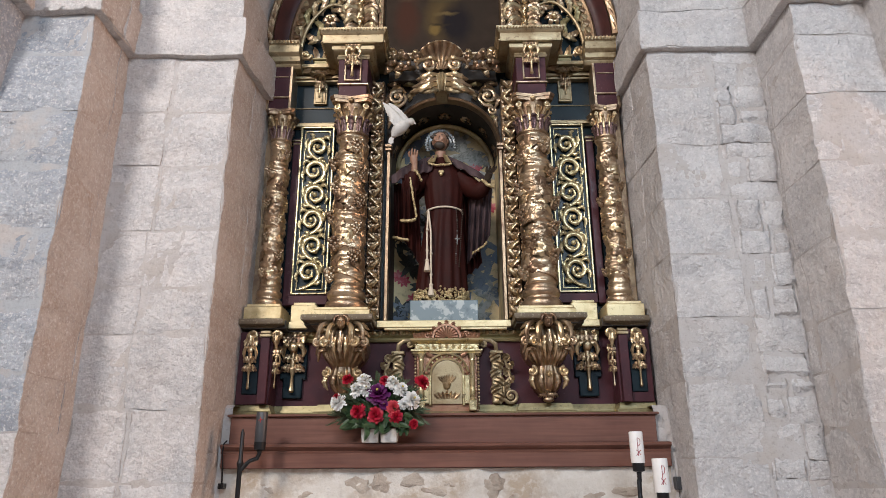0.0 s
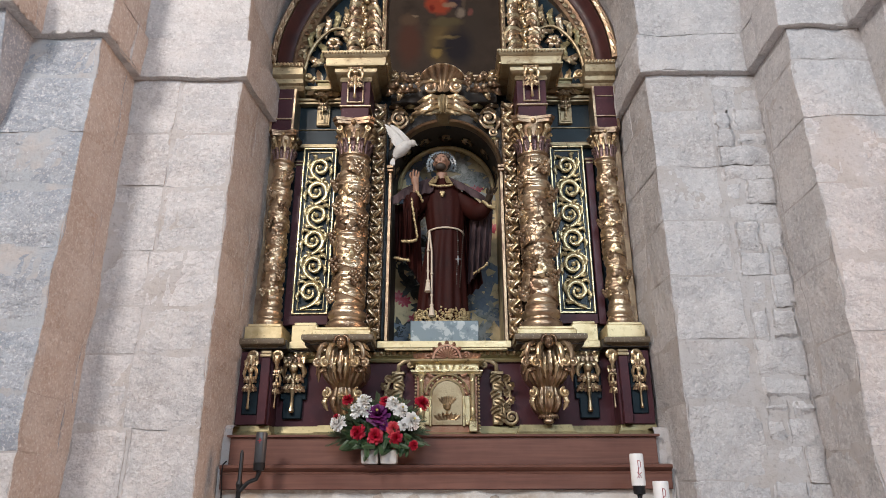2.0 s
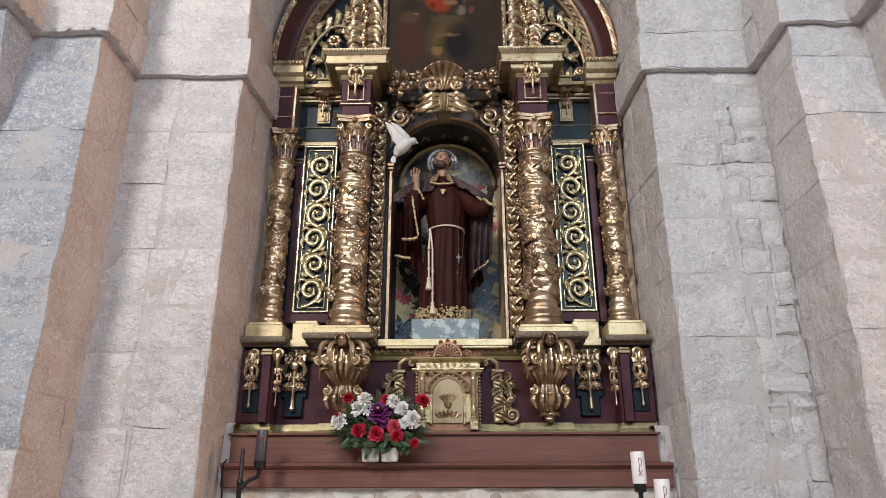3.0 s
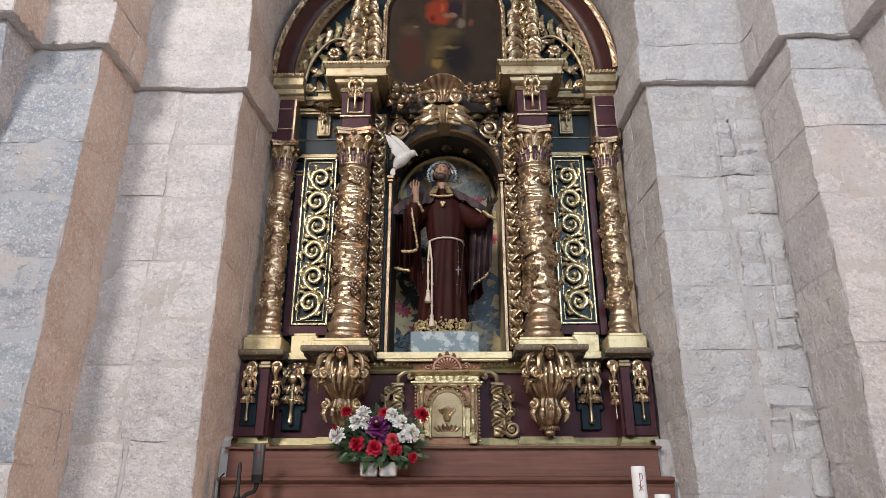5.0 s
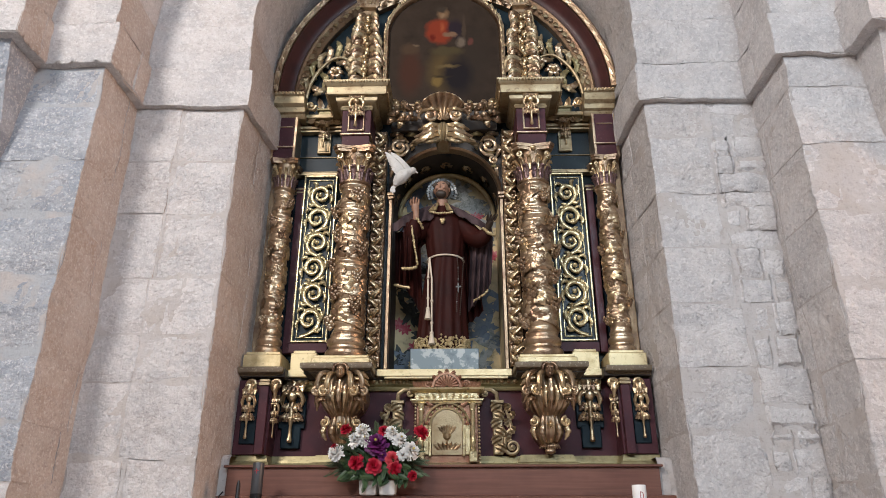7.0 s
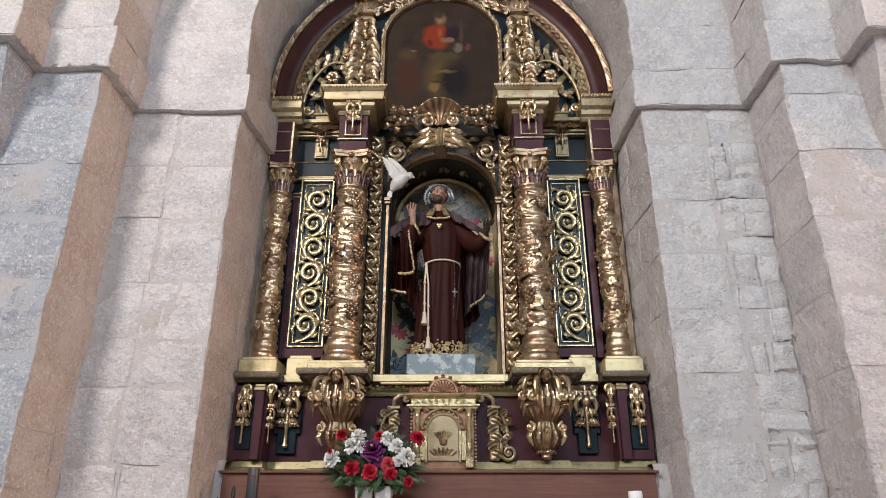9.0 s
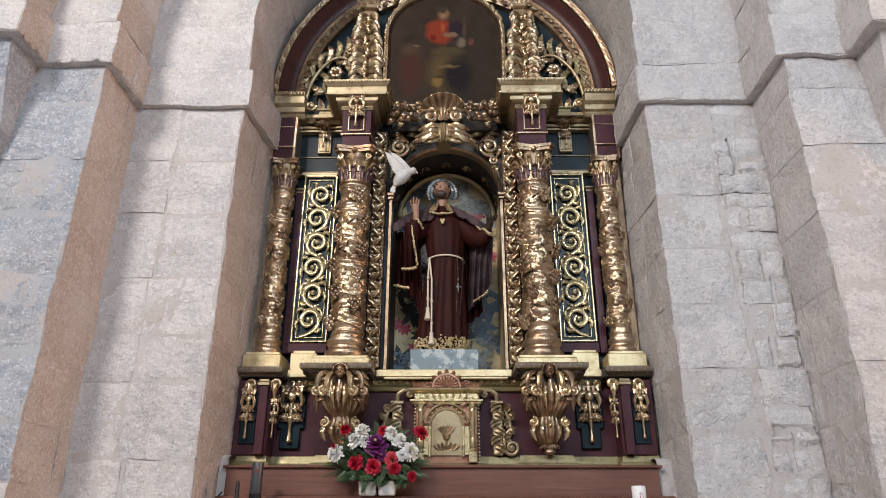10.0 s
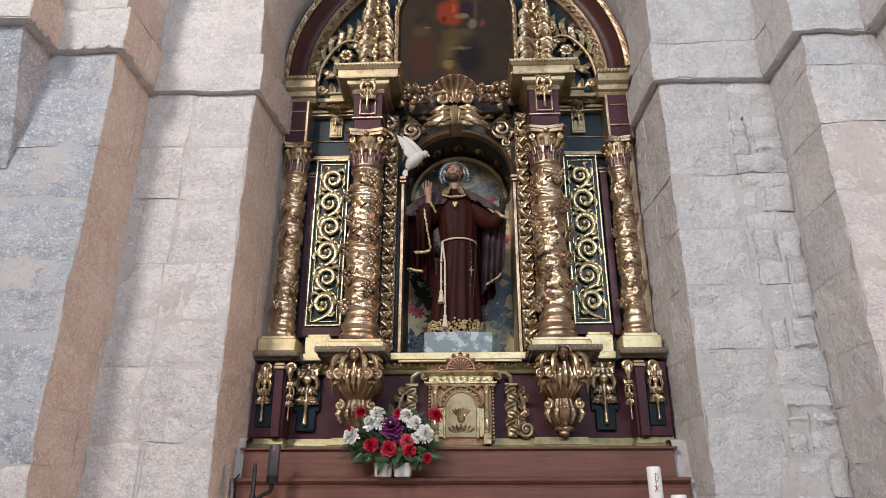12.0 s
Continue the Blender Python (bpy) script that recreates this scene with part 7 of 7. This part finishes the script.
def bloom(kind, x, z, r, y=None):
    c = Vector((x, (FY - 0.10) if y is None else y, z))
    bm = bmesh.new()
    out = Vector((c.x - FX, -0.22, c.z - FZ - 0.12)).normalized()
    turn = out.to_track_quat("Z", "Y").to_matrix().to_4x4()
    layers = 6
    for j in range(layers):
        t = j / (layers - 1)
        m = int((20 if kind == "white" else 17) - 9 * t)
        for k in range(m):
            a = 2 * math.pi * (k + 0.5 * (j % 2)) / m + art.uniform(-0.15, 0.15)
            el = -0.25 + 1.6 * t + art.uniform(-0.2, 0.2)
            M = Matrix.Translation(c) @ turn @ Matrix.Rotation(a, 4, "Z") @ Matrix.Rotation(math.pi / 2 - el, 4, "Y")
            L = r * (1.0 - 0.22 * t) * art.uniform(0.85, 1.1)
            W = r * (0.26 if kind == "white" else 0.40)
            z1 = art.uniform(0.0, 0.16) * r
            f = [bm.verts.new(M @ Vector(q)) for q in ((0, -W * 0.2, 0), (0, W * 0.2, 0), (0.08 * r, W * 0.5, L * 0.65), (0.0, -W * 0.5, L * 0.65), (z1, W * 0.34, L), (0.14 * r - z1, -W * 0.30, L * 0.97))]
            bm.faces.new((f[0], f[1], f[2], f[3])), bm.faces.new((f[3], f[2], f[4], f[5]))
    head = part("bloom", bm, FL[kind], bouquet, {"white": "white chrysanthemum", "red": "red carnation", "pink": "coral pink carnation", "violet": "violet chrysanthemum"}[kind])
    if kind in ("white", "violet"):
        bm = bmesh.new()
        ball(bm, c + out * r * 0.62, r * 0.12, 8, 6)
        part("flower_heart", bm, HEART, head)
    bm = bmesh.new()
    tube(bm, [c, (c + Vector((FX, FY, FZ + 0.1))) / 2 + Vector((0, 0.02, 0.02)), (FX + (c.x - FX) * 0.2, FY, FZ + 0.06)], 0.004, 5)
    part("stem", bm, LEAF, bouquet)


for kind, across, up, r in (("white", -0.085, 0.335, 0.050), ("white", -0.125, 0.285, 0.050), ("white", -0.065, 0.285, 0.042), ("white", 0.075, 0.325, 0.046), ("white", 0.125, 0.285, 0.048), ("white", -0.225, 0.215, 0.055),
                        ("white", 0.185, 0.225, 0.056), ("white", 0.14, 0.205, 0.036), ("violet", -0.005, 0.26, 0.068), ("red", -0.18, 0.345, 0.036), ("red", 0.035, 0.335, 0.036),
                        ("red", 0.245, 0.325, 0.045), ("red", -0.115, 0.165, 0.048), ("red", -0.015, 0.145, 0.050), ("pink", 0.085, 0.185, 0.045), ("red", 0.10, 0.135, 0.042),
                        ("red", 0.20, 0.095, 0.030), ("red", -0.24, 0.25, 0.02), ("violet", 0.03, 0.20, 0.03)):
    bloom(kind, FX + across, FZ + up, r)
for k in range(55):
    a = art.uniform(-1.9, 1.9)
    L = art.uniform(0.06, 0.11)
    q = art.uniform(0.02, 0.19)
    bm = bmesh.new()
    leaf(bm, place(FX + q * math.sin(a), FY - art.uniform(-0.02, 0.09), FZ + 0.13 + q * 0.8 * math.cos(a), a + art.uniform(-0.5, 0.5), art.uniform(-0.2, 0.6)), L, L * 0.5, 0.3, 1, 5)
    part("leaf", bm, LEAF, bouquet)
for k in range(44):
    L = art.uniform(0.045, 0.085)
    bm = bmesh.new()
    leaf(bm, place(FX + art.uniform(-0.17, 0.17), FY - art.uniform(0.05, 0.10), FZ + 0.085 + art.uniform(-0.01, 0.07), math.pi + art.uniform(-1.5, 1.5), art.uniform(-0.1, 0.5)), L, L * 0.5, 0.3, 1, 5)
    part("leaf", bm, LEAF, bouquet)
for k in range(105):
    a = art.uniform(-1.6, 1.6)
    L = art.uniform(0.10, 0.18)
    base_p = Vector((FX + 0.12 * math.sin(a), FY - 0.02, FZ + 0.14 + 0.12 * math.cos(a)))
    d = Vector((math.sin(a), art.uniform(-0.4, 0.3), math.cos(a) * 0.9 + 0.05)).normalized()
    bm = bmesh.new()
    for i in range(22):
        t = i / 21
        p = base_p + d * L * t - Vector((0, 0, 0.05 * t * t))
        for s in (-1, 1):
            side = Vector((d.z, art.uniform(-0.8, 0.8), -d.x)).normalized() * s * art.uniform(0.015, 0.04) * (1.1 - t)
            e = p + side + d * 0.02
            tube(bm, [p, e], [0.0024, 0.0010], 3)
    tube(bm, [base_p, base_p + d * L * 0.5 - Vector((0, 0, 0.0125)), base_p + d * L - Vector((0, 0, 0.05))], [0.002, 0.002, 0.001], 4)
    part("fern_frond", bm, FERN, bouquet)

# ---- candle stands ----
def candle_stand(x, y, ztop, arms):
    """A wrought-iron floor stand: pole on three feet, curved arms with drip pans."""
    st = thing("candle_stand", "black wrought-iron floor stand with branching candle holders", "candle stand")
    bm = bmesh.new()
    lathe(bm, [(0.016, 0.12), (0.016, 0.5), (0.022, 0.52), (0.016, 0.54), (0.013, ztop - 0.20), (0.02, ztop - 0.18), (0.012, ztop - 0.16), (0.011, ztop - 0.02), (0.004, ztop)], x, y, 12)
    part("pole", bm, IRON, st)
    for k in range(3):
        a = 2 * math.pi * k / 3 + 0.5
        bm = bmesh.new()
        tube(bm, [(x, y, 0.16), (x + 0.10 * math.cos(a), y + 0.10 * math.sin(a), 0.13), (x + 0.2 * math.cos(a), y + 0.2 * math.sin(a), 0.012)], [0.013, 0.013, 0.012], 8)
        part("foot", bm, IRON, st)
    for ax, ay, az in arms:
        bm = bmesh.new()
        tube(bm, [(x, y, az - 0.15), (x + (ax - x) * 0.25, y, az - 0.125), (x + (ax - x) * 0.5, (y + ay) / 2, az - 0.10), (x + (ax - x) * 0.9, ay, az - 0.085), (ax, ay, az - 0.06), (ax, ay, az - 0.03)], [0.012, 0.012, 0.011, 0.012, 0.012, 0.016], 10)
        part("arm", bm, IRON, st)
        bm = bmesh.new()
        lathe(bm, [(0.014, az - 0.045), (0.030, az - 0.04), (0.032, az - 0.0), (0.030, az + 0.001)], ax, ay, 20)
        part("socket", bm, IRON, st)
    return st


def candle(x, y, z, h, r, mat, label, mark):
    bm = bmesh.new()
    lathe(bm, [(r * 0.97, z), (r, z + 0.006), (r, z + h - 0.006), (r * 0.94, z + h)], x, y, 32)
    ob = tagged(part("candle", bm, mat), label, "candle", "candles on the iron stands")
    bm = bmesh.new()
    k, rr = h / 0.16, r + 0.0012
    on = lambda u, v: (x + rr * math.sin(u / rr), y - rr * math.cos(u / rr), z + h * 0.5 + v * k)
    if mark == "rho":
        tube(bm, [on(-0.004, -0.045), on(-0.004, 0.0), on(-0.004, 0.045)], 0.0016, 5)
        tube(bm, [on(-0.004, 0.045), on(0.006, 0.043), on(0.011, 0.034), on(0.010, 0.018), on(0.004, 0.008), on(-0.003, 0.004)], 0.0016, 5)
        tube(bm, [on(-0.014, -0.014), on(-0.002, -0.024), on(0.010, -0.042)], 0.0016, 5)
        tube(bm, [on(0.012, -0.014), on(-0.001, -0.026), on(-0.014, -0.044)], 0.0016, 5)
    else:
        tube(bm, [on(-0.012, 0.035), on(0.012, 0.038)], 0.0025, 5)
        tube(bm, [on(0.0, 0.05), on(0.001, 0.022)], 0.0025, 5)
    part("printed_sign", bm, RED_PRINT, ob, "dark red printed sign")
    return ob


candle_stand(0.94, 3.75, 1.60, ((0.945, 3.75, 1.668), (1.052, 3.73, 1.522)))
candle(0.945, 3.75, 1.668, 0.160, 0.036, WAX, "thick white candle with a dark red sign, unlit", "rho")
candle(1.052, 3.73, 1.522, 0.168, 0.040, WAX, "shorter white candle with a dark red sign, unlit", "rho")
candle_stand(-1.185, 3.84, 1.86, ((-1.088, 3.85, 1.792),))
candle(-1.088, 3.85, 1.792, 0.16, 0.031, GREY_METAL, "dark grey candle tube with a small red cross", "cross")


# ---- small fittings on the mortar beside the bank ----
def wall_box(name, label, x0, x1, z0, z1, mat, cable=None):
    bm = bmesh.new()
    box(bm, x0, x1, 3.995, 4.06, z0, z1, 0.003)
    ob = tagged(part(name, bm, mat), label, "electrical box")
    bm = bmesh.new()
    box(bm, x0 + 0.006, x1 - 0.006, 3.991, 4.0, z0 + 0.006, z1 - 0.006, 0.002)
    part("cover", bm, mat, ob)
    if cable:
        bm = bmesh.new()
        tube(bm, cable, 0.0045, 6)
        part("cable", bm, IRON, ob, "thin black cable")
    return ob


wall_box("junction_box", "small black junction box with a cable beside the bank", -1.348, -1.318, 1.548, 1.578, IRON,
         [(-1.330, 4.01, 1.575), (-1.331, 4.0, 1.66), (-1.338, 3.995, 1.74), (-1.336, 3.998, 1.79), (-1.318, 4.0, 1.81)])
wall_box("junction_box", "small dull grey metal box beside the bank", 1.212, 1.240, 1.53, 1.60, GREY_METAL)
